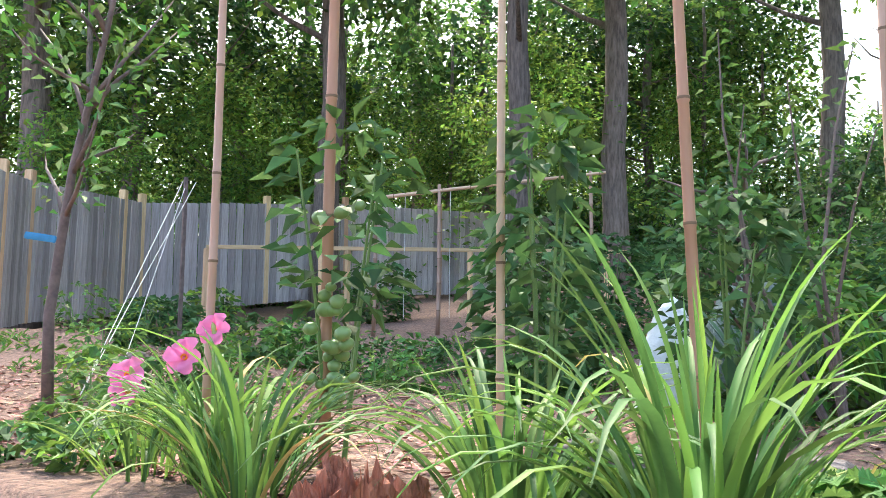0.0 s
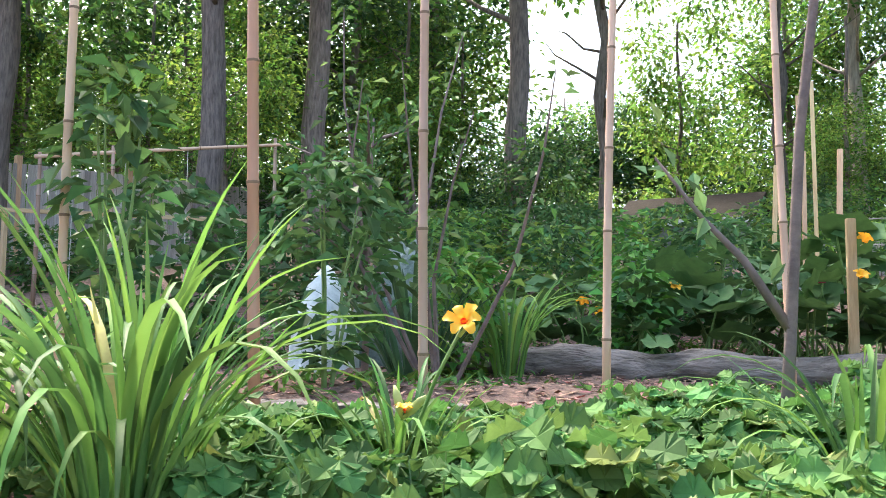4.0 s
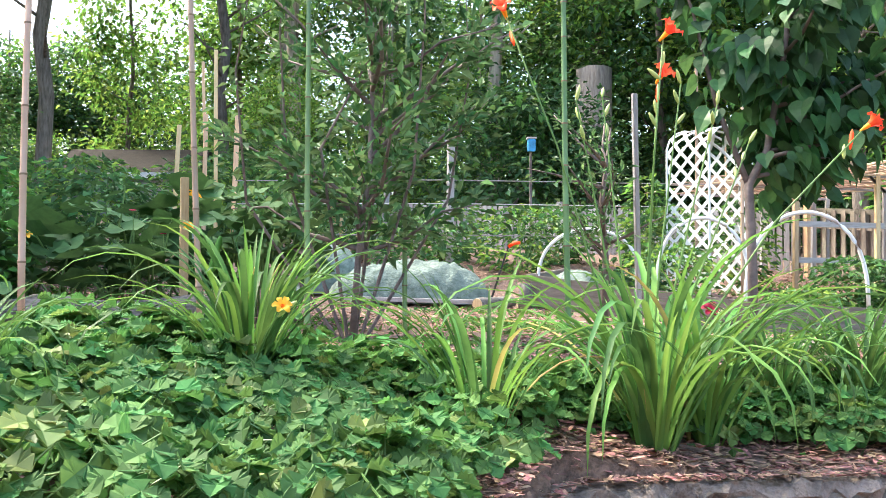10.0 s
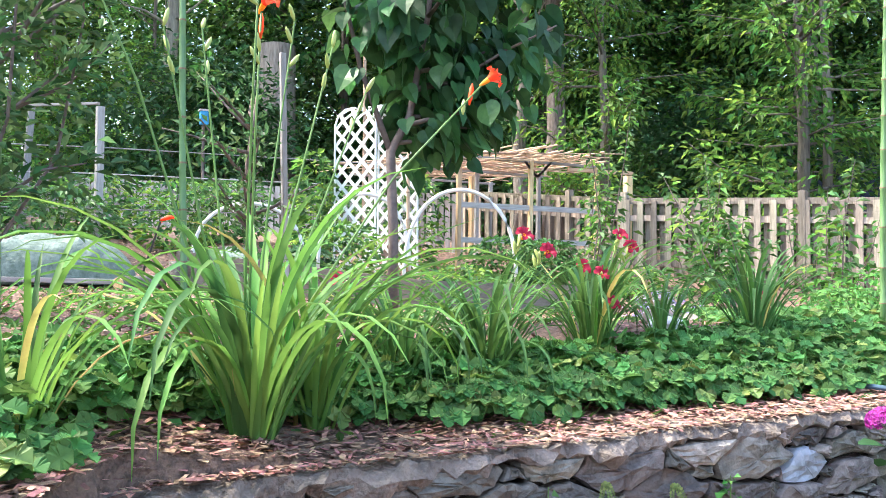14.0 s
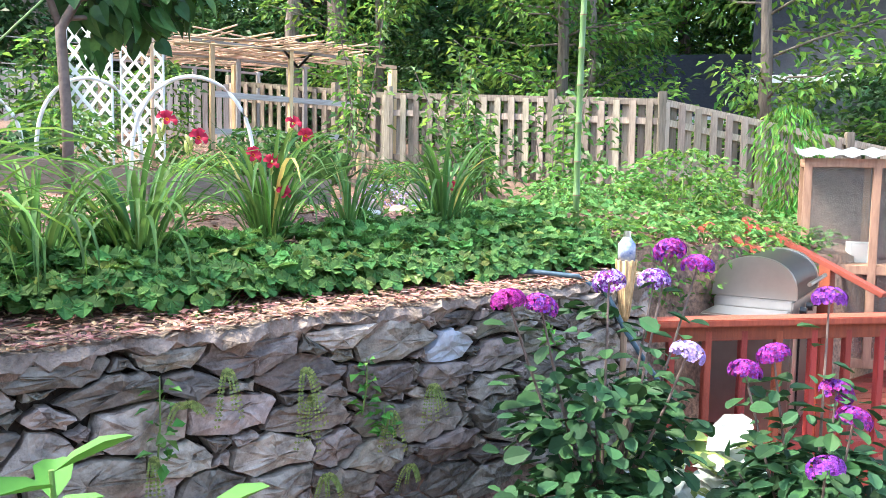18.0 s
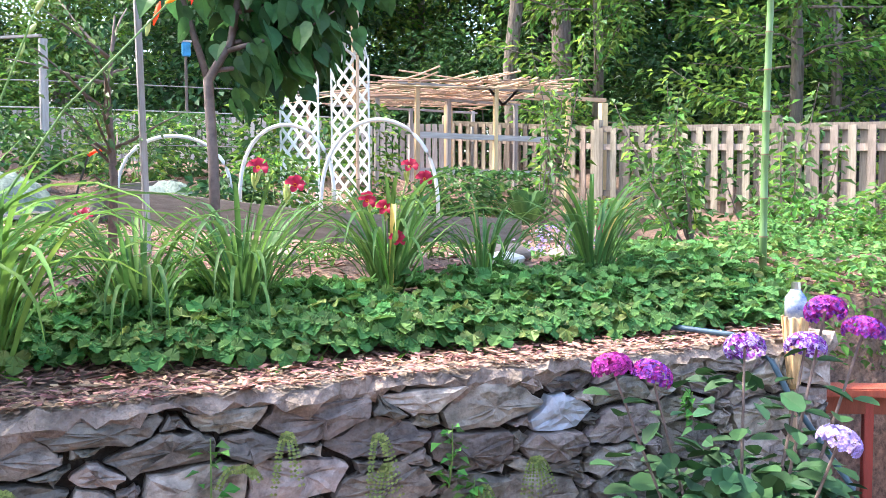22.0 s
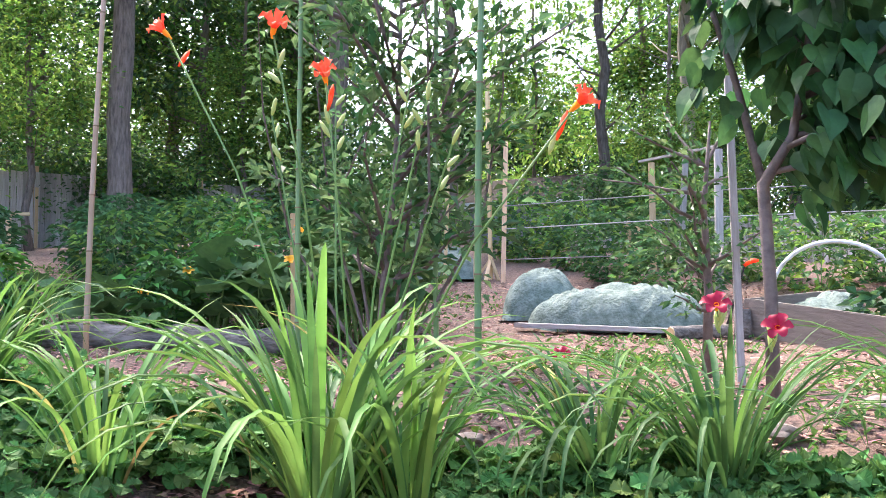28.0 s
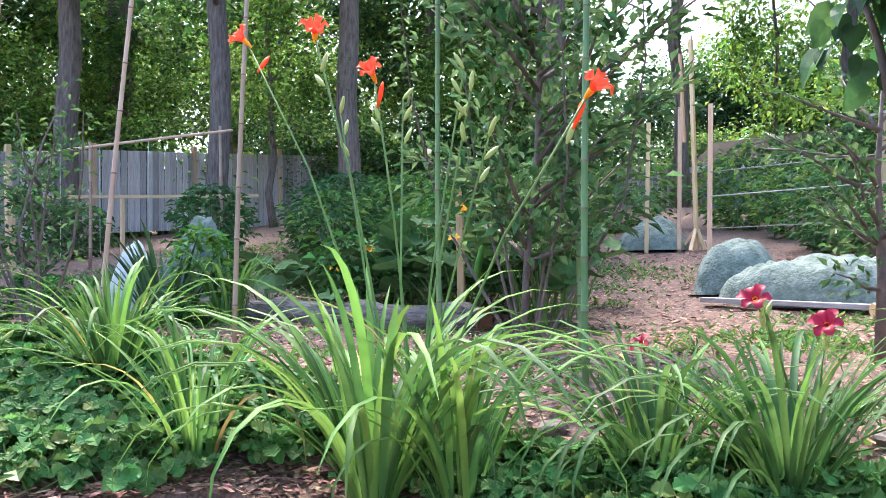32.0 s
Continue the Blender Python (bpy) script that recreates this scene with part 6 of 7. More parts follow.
def build_tomato():
    x, y = -1.49, 1.72
    t = bush("tomato_plant", "tall staked tomato plant with clusters of green tomatoes", "tomato plant", x, y, 0.26, 0.6, 170, 0.085, [M_TOMLEAF, M_SQUASH], z0=0.42, stems=3)
    ball = bmesh.new()
    bmesh.ops.create_uvsphere(ball, u_segments=14, v_segments=9, radius=0.021)
    for v in ball.verts:
        a = math.atan2(v.co.y, v.co.x)
        v.co.z *= 0.82
        v.co.x *= 1 + 0.05 * math.cos(5 * a)
        v.co.y *= 1 + 0.05 * math.cos(5 * a)
    me = bpy.data.meshes.new("tomato")
    ball.to_mesh(me)
    ball.free()
    me.materials.append(M_TOMATO)
    me.polygons.foreach_set("use_smooth", np.ones(len(me.polygons), dtype=bool))
    for cx, cy, cz, n in ((0.06, -0.07, 0.40, 7), (0.05, -0.06, 0.28, 9), (0.07, -0.08, 0.50, 5), (0.03, -0.07, 0.20, 6), (0.06, -0.05, 0.74, 3)):
        for _ in range(n):
            part("tomato", me, t, "green unripe tomato", pose(cx + rng.normal(0, 0.03), cy + rng.normal(0, 0.02), cz + rng.normal(0, 0.035), rng.uniform(-40, 40), rng.uniform(-40, 40), 0) @ Matrix.Scale(rng.uniform(0.7, 1.25), 4))


build_tomato()
# fronds of the tomato between the poles
bush("tomato_plant", "tomato foliage climbing between the poles", "tomato plant", -1.1, 2.15, 0.18, 0.8, 190, 0.09, [M_TOMLEAF], z0=0.3)
bush("tomato_plant", "tomato foliage climbing between the poles", "tomato plant", -1.0, 3.1, 0.35, 0.8, 360, 0.09, [M_TOMLEAF, M_SQUASH], z0=0.1)
bush("tomato_plant", "tomato foliage behind the daylilies", "tomato plant", -2.3, 3.6, 0.45, 1.0, 520, 0.12, [M_TOMLEAF, M_SQUASH], z0=0.1)


# ---- iris and fleece ----
IRIS = [blade_mesh("leaf", ln, 0.045, ar, M_IRIS) for ln, ar in ((0.85, 12), (0.75, 28), (0.95, 45))]
t = thing("iris_clump", "fan of stiff upright dark iris leaves", "iris", pose(-1.75, 5.35, gz(-1.75, 5.35)))
for i in range(46):
    az = rng.uniform(0, 360)
    part("leaf", IRIS[rng.integers(0, 3)], t, "", pose(0.14 * math.cos(radians(az)), 0.14 * math.sin(radians(az)), 0, 0, rng.uniform(2, 26), az) @ Matrix.Scale(rng.uniform(0.75, 1.1), 4))


def drape(name, label, cat, x, y, w, d, h, mat, rz=0.0, lumps=3, res=56):
    """A sheet thrown over plants: lumpy on top and gathered on the ground."""
    t = thing(name, label, cat, pose(x, y, gz(x, y) - 0.02, 0, 0, rz))
    cs = [(rng.uniform(-0.6, 0.6) * w / 2, rng.uniform(-0.25, 0.25) * d, rng.uniform(0.7, 1.0)) for _ in range(lumps)]
    u = np.linspace(-1, 1, res)
    X, Y = np.meshgrid(u * w / 2, u * d / 2)
    e = np.clip(1 - (np.abs(X / (w / 2)) ** 3.0 + np.abs(Y / (d / 2)) ** 3.0), 0, 1) ** 0.4
    b = np.zeros_like(X)
    for cx, cy, k in cs:
        b = np.maximum(b, k * np.exp(-(((X - cx) / (w * 0.38)) ** 2 + ((Y - cy) / (d * 0.52)) ** 2)))
    Z = h * e * (0.45 + 0.6 * b) + 0.03 * e * np.sin(7 * X + 4 * Y) * np.cos(9 * Y + 3 * X) + rng.normal(0, 0.004, X.shape) * e
    Z = Z + 0.013 * e * (np.sin(23 * X + 9 * np.sin(5 * Y)) + np.sin(19 * Y - 13 * X + 4 * np.sin(7 * X)))
    v = np.stack([X, Y, Z], -1).reshape(-1, 3)
    f = [[j * res + i, j * res + i + 1, (j + 1) * res + i + 1, (j + 1) * res + i] for j in range(res - 1) for i in range(res - 1)]
    part("sheet", mesh_of("sheet", v, f, mat, smooth=True), t)
    return t


drape("fleece_cover", "white fleece draped over a plant", "plant cover", -2.6, 5.6, 0.5, 0.42, 0.85, M_FLEECE, 20, 1)
drape("netted_bed", "pale green insect netting draped over vegetables", "plant cover", 2.62, 8.75, 1.65, 0.8, 0.42, M_NET, -4, 6)
drape("netted_bed", "pale green insect netting draped over vegetables", "plant cover", 1.80, 9.2, 0.8, 0.7, 0.55, M_NET, 10, 4)
drape("netted_bed", "pale netting draped over the corner of the raised bed", "plant cover", 4.4, 9.1, 0.8, 0.6, 0.42, M_NET, -30, 2)
drape("netted_bed", "pale netting draped over a far bed", "plant cover", -0.2, 11.6, 0.9, 0.8, 0.45, M_NET, 10, 3)
drape("cloche", "pale translucent cloche dome over a seedling bed", "plant cover", -2.3, 6.05, 0.7, 0.6, 0.95, M_NET, 30, 6)
bush("herb", "bright yellow-green leafy herb before the cloche", "herb", -1.45, 5.2, 0.34, 0.85, 460, 0.10, [M_BRIGHTLEAF, M_WOODLAND_L])
bush("herb", "bright yellow-green leafy herb behind the log", "herb", -0.55, 6.15, 0.32, 0.7, 420, 0.11, [M_BRIGHTLEAF, M_SQUASH])
plank(thing("edging_plank", "pale plank lying before the netted bed", "plank"), "board", (1.8, 8.32, gz(1.8, 8.32) + 0.06), (3.3, 8.22, gz(3.3, 8.22) + 0.06), 0.14, 0.04, M_GREYWOOD)

# tripod pole
t = thing("tripod_pole", "slim lumber pole on splayed feet", "pole", pose(0.38, 11.65, gz(0.38, 11.65)))
plank(t, "pole", (0, 0, 0.0), (-0.03, 0, 2.7), 0.06, 0.045, M_LUMBER)
plank(t, "pole", (-0.16, 0.05, 1.4), (-0.2, 0.05, 2.55), 0.05, 0.035, M_LUMBER)
for a in (200, 320, 80, 270):
    plank(t, "foot", (0.0, 0, 0.30), (0.2 * math.cos(radians(a)), 0.2 * math.sin(radians(a)), 0.0), 0.045, 0.03, M_LUMBER)

# stakes and posts in the back rows
for x, y, h, r, mat in ((0.80, 6.18, 1.05, 0.055, M_LUMBER), (3.35, 10.9, 1.75, 0.085, M_GREYWOOD), (2.3, 13.0, 1.6, 0.08, M_LUMBER), (2.65, 13.0, 1.7, 0.08, M_GREYWOOD), (1.9, 13.2, 0.9, 0.07, M_LUMBER), (2.05, 13.1, 0.8, 0.07, M_LUMBER), (0.6, 11.5, 1.9, 0.06, M_LUMBER), (-0.1, 11.2, 1.7, 0.05, M_LUMBER), (0.25, 11.4, 1.9, 0.05, M_LUMBER), (3.9, 5.75, 1.75, 0.04, M_GREYWOOD), (6.95, 10.6, 2.2, 0.025, M_LUMBER), (-8.6, 7.2, 1.6, 0.06, M_LUMBER)):
    t = thing("garden_stake", "upright wooden garden stake", "stake", pose(x, y, gz(x, y) - 0.05, rng.normal(0, 1), rng.normal(0, 1.2), 20), "garden stakes", mesh=mesh_of("garden_stake", *box(0, 0, h / 2, r, r * 0.7, h, 0.004), mat))
t = thing("wire_trellis", "horizontal wires and bar between posts", "trellis")
plank(t, "bar", (2.3, 12.0, 2.55), (3.35, 10.9, 2.5), 0.04, 0.03, M_GREYWOOD)
for z in (1.3, 1.7, 2.0):
    part("wire", mesh_of("wire", *tube([(0.6, 11.5, z), (3.35, 10.9, z), (6.9, 10.8, z)], [0.007] * 3, 5), M_GREYWOOD), t)

# rocks
def rock(x, y, s, flat=0.6, mat=None, label="rounded pale garden rock on the path"):
    bm = bmesh.new()
    bmesh.ops.create_icosphere(bm, subdivisions=3, radius=s)
    o = Vector((rng.uniform(0, 50), rng.uniform(0, 50), 0))
    for v in bm.verts:
        v.co *= 1 + 0.35 * noise.noise(v.co * (1.4 / s) + o)
        v.co.z *= flat
    me = bpy.data.meshes.new("rock")
    bm.to_mesh(me)
    bm.free()
    me.materials.append(mat or M_ROCK)
    thing("rock", label, "rock", pose(x, y, gz(x, y) + s * flat * 0.35, 0, 0, rng.uniform(0, 360)), "garden rocks", mesh=me)


for x, y, s in ((6.35, 4.75, 0.16), (6.1, 4.45, 0.12), (5.55, 4.1, 0.14), (4.5, 4.7, 0.10), (5.9, 4.9, 0.12), (6.7, 4.9, 0.13), (-5.4, 3.1, 0.10), (5.2, 4.55, 0.09), (3.1, 3.7, 0.07), (2.5, 3.6, 0.06), (1.2, 5.3, 0.05), (4.15, 3.95, 0.08)):
    rock(x, y, s * 0.75)
rock(5.45, 3.95, 0.10, 0.5, M_WHITE, "smooth white painted rock among the daylilies")
rock(8.7, 7.6, 0.2, 0.9, M_BARK, "squat dark stump before the fence")


# ---- arbour of rough poles ----
def build_arbour():
    t = thing("pole_arbour", "rustic arbour with a flat roof of thin poles", "arbour")
    x0, x1, y0, y1, top = 7.55, 9.75, 10.05, 12.9, 2.08
    k = 0
    for x in (x0, (x0 + x1) / 2, x1):
        for y in (y0, (y0 + y1) / 2, y1):
            plank(t, "post", (x, y, gz(x, y)), (x + 0.02, y, top), 0.055, 0.055, M_GREYWOOD if k % 3 else M_LUMBER)
            k += 1
    for y in (y0, (y0 + y1) / 2, y1):
        plank(t, "beam", (x0 - 0.25, y, top), (x1 + 0.1, y, top - 0.03), 0.03, 0.035, M_GREYWOOD)
    plank(t, "beam", (x1 - 0.55, y0 - 0.1, top - 0.10), (x1 + 0.45, y0 - 0.25, top - 0.12), 0.05, 0.05, M_LUMBER, "pale new beam")
    for z in (1.0, 1.45):
        plank(t, "rail", (x0, y0, z), (x1, y0, z - 0.02), 0.03, 0.07, M_GREYWOOD)
    for i in range(40):
        x = rng.uniform(x0 - 0.3, x1)
        d = rng.normal(0, 0.35)
        part("roof_pole", mesh_of("roof_pole", *tube([(x, y0 - rng.uniform(0.1, 0.5), top + rng.uniform(0.0, 0.16)), (x + d, y1 + rng.uniform(0, 0.4), top + rng.uniform(0.0, 0.16))], [0.011, 0.007], 6), M_BAMBOO), t)
    for i in range(34):
        y = rng.uniform(y0 - 0.2, y1)
        part("roof_pole", mesh_of("roof_pole", *tube([(x0 - rng.uniform(0.2, 0.6), y, top + rng.uniform(-0.06, 0.15)), (x1 + rng.uniform(0, 0.3), y + rng.normal(0, 0.3), top + rng.uniform(-0.04, 0.15))], [0.010, 0.007], 6), M_BAMBOO), t)
    for i in range(5):
        x = x0 + 0.5 * i
        plank(t, "brace", (x0 + 1.22, y0, top - 0.22), (x0 + 1.0 + 0.45 * (i % 2), y0, top), 0.03, 0.03, M_GREYWOOD)
    plank(t, "corner_post", (10.35, 10.1, gz(10.35, 10.1)), (10.37, 10.1, 1.96), 0.10, 0.10, M_LUMBER, "thick new tan post")
    plank(t, "corner_post", (8.9, 12.0, gz(8.9, 12.0)), (8.9, 12.0, 2.05), 0.10, 0.10, M_LUMBER, "thick new tan post")


build_arbour()


# kale and dark greens
t = thing("kale_plant", "dark blue-green kale plant", "kale", pose(7.95, 8.0, gz(7.95, 8.0)))
for i in range(26):
    az = rng.uniform(0, 360)
    part("leaf", SQ[1], t, "", pose(0, 0, 0.12, 0, -rng.uniform(20, 75), az) @ Matrix.Translation((0.22, 0, 0)) @ Matrix.Diagonal((1.6, 0.5, 1, 1)))
for x, y, h in ((7.0, 3.75, 2.5),):
    bamboo_pole(x, y, 0.05, 0.0, pole_mesh("cane", h, 0.022, M_BAMBOO_GREEN, 0.22), "green bamboo stake standing among groundcover")

# ---- shed and houses beyond ----
def gable(name, label, x, y, w, d, hw, hr, rz, wall_mat, roof_mat, z=None, over=0.3):
    t = thing(name, label, "building", pose(x, y, gz(x, y) if z is None else z, 0, 0, rz))
    part("wall", mesh_of("wall", [(-w / 2, -d / 2, -1), (w / 2, -d / 2, -1), (w / 2, d / 2, -1), (-w / 2, d / 2, -1), (-w / 2, -d / 2, hw), (w / 2, -d / 2, hw), (w / 2, d / 2, hw), (-w / 2, d / 2, hw), (-w / 2, 0, hr), (w / 2, 0, hr)],
                         [[0, 1, 5, 4], [2, 3, 7, 6], [0, 4, 8, 7, 3], [1, 2, 6, 9, 5]], wall_mat), t)
    for s in (-1, 1):
        sl = (hr - hw) / (d / 2)
        e = over
        a = [(-w / 2 - e, s * (d / 2 + e), hw - sl * e), (w / 2 + e, s * (d / 2 + e), hw - sl * e), (w / 2 + e, 0, hr), (-w / 2 - e, 0, hr)]
        a2 = [(p[0], p[1], p[2] + 0.12) for p in a]
        part("roof", mesh_of("roof", a + a2, [[0, 1, 2, 3], [4, 5, 6, 7], [0, 1, 5, 4], [1, 2, 6, 5], [2, 3, 7, 6], [3, 0, 4, 7]], roof_mat), t)
        part("fascia", mesh_of("fascia", *box(0, s * (d / 2 + e + 0.02), hw - sl * e + 0.04, w + 2 * e, 0.04, 0.18), M_WHITE), t, "white fascia board")
    return t


t = gable("garden_shed", "low grey shed with a brown shingle roof", -3.9, 28.6, 3.8, 2.6, 1.45, 2.2, -8, M_SIDING, M_BROWNROOF)
part("door", mesh_of("door", *box(1.0, -1.33, 0.7, 0.9, 0.06, 1.7, 0.01), M_GREYWOOD), t)
t = gable("neighbour_house", "neighbouring house with pale grey siding and a dark roof", 27.5, 8.8, 9, 7, 3.8, 6.2, -61, M_SIDING, M_ROOF, -0.9)
for k in range(22):
    part("siding_board", mesh_of("siding_board", *box(0, -3.52, 0.6 + 0.145 * k, 9, 0.03, 0.135), M_SIDING), t)
gable("neighbour_shed", "dark blue-roofed outbuilding half hidden by trees", 23.5, 15.6, 6, 5, 2.2, 3.9, -52, M_BLACK, M_ROOF, -0.2)


# ---- deck, railing and grill ----
DECK_Z = -1.05
RA, RB = Vector((6.42, 2.95, -0.19)), Vector((9.5, 1.15, -0.22))
deck = thing("deck", "red-stained timber deck", "deck", kind="structure")
rd = (RB - RA).normalized()
rn = Vector((-rd.y, rd.x, 0))
ang = math.degrees(math.atan2(rd.y, rd.x))
for i in range(20):
    c = RA.lerp(RB, 0.5) + rn * (0.02 + 0.145 * i)
    part("plank", mesh_of("plank", *box(0, 0, 0, 3.7, 0.138, 0.035, 0.004), M_REDWOOD), deck, "", pose(c.x, c.y, DECK_Z - 0.02, 0, 0, ang))
part("rim_board", mesh_of("rim_board", *box(0, 0, 0, 3.7, 0.04, 0.2), M_REDWOOD), deck, "", pose(*(RA.lerp(RB, 0.5) - rn * 0.07)[:2], DECK_Z - 0.1, 0, 0, ang))
rail = thing("deck_railing", "red-painted wooden deck railing", "railing")
part("top_rail", mesh_of("top_rail", *box(0, 0, 0, (RB - RA).length + 0.1, 0.14, 0.04, 0.006), M_REDWOOD), rail, "", pose(*RA.lerp(RB, 0.5), 0, 0, ang))
part("under_rail", mesh_of("under_rail", *box(0, 0, 0, (RB - RA).length, 0.04, 0.085, 0.004), M_REDWOOD), rail, "", pose(*(RA.lerp(RB, 0.5) - Vector((0, 0, 0.064))), 0, 0, ang))
part("bottom_rail", mesh_of("bottom_rail", *box(0, 0, 0, (RB - RA).length, 0.04, 0.085, 0.004), M_REDWOOD), rail, "", pose(*(RA.lerp(RB, 0.5) - Vector((0, 0, 0.76))), 0, 0, ang))
BAL = mesh_of("baluster", *box(0, 0, -0.42, 0.042, 0.042, 0.76, 0.004), M_REDWOOD)
for i in range(17):
    q = RA + rd * (0.10 + 0.215 * i)
    part("baluster", BAL, rail, "", pose(q.x, q.y, q.z - 0.02, 0, 0, ang))
for s in (0.0, 0.36, 0.72, 1.0):
    q = RA.lerp(RB, s)
    part("post", mesh_of("post", *box(0, 0, -0.5, 0.09, 0.09, 0.98, 0.006), M_REDWOOD), rail, "", pose(q.x + rn.x * 0.07, q.y + rn.y * 0.07, q.z, 0, 0, ang))
# stair handrails behind the grill
stair = thing("stair_handrail", "sloping red stair handrail with posts", "railing")
for (a, b) in (((8.28, 3.64, 0.24), (8.22, 3.02, 0.02)), ((8.80, 3.60, 0.25), (8.85, 2.55, -0.22))):
    plank(stair, "handrail", a, b, 0.09, 0.035, M_REDWOOD)
    a, b = Vector(a), Vector(b)
    for s in (0.06, 0.62):
        q = a.lerp(b, s)
        plank(stair, "post", (q.x, q.y, DECK_Z + 0.2), (q.x, q.y, q.z), 0.085, 0.085, M_REDWOOD)


def build_grill():
    c = Vector((8.05, 2.98, 0))
    t = thing("gas_grill", "stainless steel gas grill with a black-trimmed hood", "grill", pose(c.x, c.y, DECK_Z, 0, 0, 17))
    part("cabinet", mesh_of("cabinet", *box(0, 0, 0.42, 0.85, 0.5, 0.74, 0.015), M_STEEL), t)
    cart = part("cart_panel", mesh_of("cart_panel", *box(0, -0.256, 0.40, 0.5, 0.012, 0.5, 0.006), M_BLACK), t, "black enamelled panel")
    for k in range(5):
        part("vent_slot", mesh_of("vent_slot", *box(0.1, -0.268, 0.52 + 0.025 * k, 0.22, 0.008, 0.012), M_STEEL), cart)
    part("side_shelf", mesh_of("side_shelf", *box(-0.58, 0, 0.80, 0.34, 0.46, 0.04, 0.01), M_STEEL), t)
    part("side_shelf", mesh_of("side_shelf", *box(0.58, 0, 0.80, 0.34, 0.46, 0.04, 0.01), M_BLACK), t)
    firebox = part("firebox", mesh_of("firebox", *box(0, 0, 0.83, 0.80, 0.48, 0.10, 0.01), M_STEEL), t)
    prof = [(-0.25, 0.0)] + [(-0.25 * math.cos(a) * (1.0 if a < 1.2 else 0.98), 0.25 * math.sin(a) ** 0.7) for a in np.linspace(0.15, math.pi - 0.15, 16)] + [(0.25, 0.0)]
    n = len(prof)
    v = [(x, y, 0.885 + z) for x in (-0.36, 0.36) for y, z in prof]
    hood = part("hood", mesh_of("hood", v, [[i, i + 1, n + i + 1, n + i] for i in range(n - 1)], M_BLACK, smooth=True), t, "black and steel hood")
    for x in (-0.40, 0.36):
        w = [(x + d, y * 1.03, 0.885 + z * 1.03) for d in (0, 0.04) for y, z in prof]
        part("hood_end", mesh_of("hood_end", w, [list(range(n)), [n + i for i in range(n)][::-1]] + [[i, i + 1, n + i + 1, n + i] for i in range(n - 1)], M_STEEL), t, "cast steel hood end")
    part("handle", mesh_of("handle", *tube([(-0.3, -0.31, 0.98), (0.3, -0.31, 0.98)], [0.014, 0.014], 8), M_STEEL), hood)
    for x in (-0.22, 0, 0.22):
        part("knob", mesh_of("knob", *tube([(x, -0.25, 0.80), (x, -0.29, 0.80)], [0.028, 0.024], 12), M_BLACK), firebox)


build_grill()

# bamboo torch
M_TORCH = material("woven_bamboo_torch", (0.62, 0.42, 0.22), 0.6, (0.40, 0.25, 0.12), 60, stretch=(1, 1, 0.4))
M_GLASSBLUE = material("blue_label_glass", (0.10, 0.16, 0.42), 0.2, (0.55, 0.62, 0.72), 22)
t = thing("garden_torch", "bamboo garden torch with a fuel bottle on top", "torch", pose(6.05, 2.62, 0.32))
part("pole", mesh_of("pole", *tube([(0, 0, LOW - 0.4), (0, 0, -0.42)], [0.016, 0.016], 8), M_BAMBOO), t)
part("basket", mesh_of("basket", *tube([(0, 0, -0.42), (0, 0, -0.36), (0, 0, -0.26), (0, 0, -0.13)], [0.018, 0.024, 0.038, 0.047], 14), M_TORCH, smooth=True), t, "woven bamboo holder")
for k in range(10):
    a = k * 0.628
    part("bamboo_strip", mesh_of("bamboo_strip", *tube([(0.021 * math.cos(a), 0.021 * math.sin(a), -0.40), (0.050 * math.cos(a), 0.050 * math.sin(a), -0.125)], [0.005, 0.006], 5), M_TORCH), t)
bottle = part("bottle", mesh_of("bottle", *tube([(0, 0, -0.13), (0, 0, -0.05), (0, 0, -0.035), (0, 0, -0.015)], [0.042, 0.042, 0.03, 0.018], 14), M_GLASSBLUE, smooth=True), t, "fuel bottle with a blue label")
part("cap", mesh_of("cap", *tube([(0, 0, -0.016), (0, 0, 0.012)], [0.02, 0.017], 10), M_STEEL), bottle)

# hose
M_HOSE = material("dark_blue_hose", (0.05, 0.10, 0.15), 0.4, (0.03, 0.06, 0.09), 8)
hp = [(5.5, 3.35, 0.17), (5.6, 3.1, 0.14), (5.72, 2.88, 0.13), (5.82, 2.72, 0.12), (5.93, 2.62, 0.02), (5.97, 2.56, -0.12), (6.06, 2.5, -0.28), (6.14, 2.4, -0.46), (6.16, 2.35, -0.62)]
hs_ = []
for i in range(len(hp) - 1):
    for s in np.linspace(0, 1, 5)[:-1]:
        hs_.append(Vector(hp[i]).lerp(Vector(hp[i + 1]), s))
thing("garden_hose", "dark blue garden hose hanging over the wall", "hose", mesh=mesh_of("garden_hose", *tube(hs_ + [Vector(hp[-1])], [0.012] * (len(hs_) + 1), 8), M_HOSE, smooth=True))


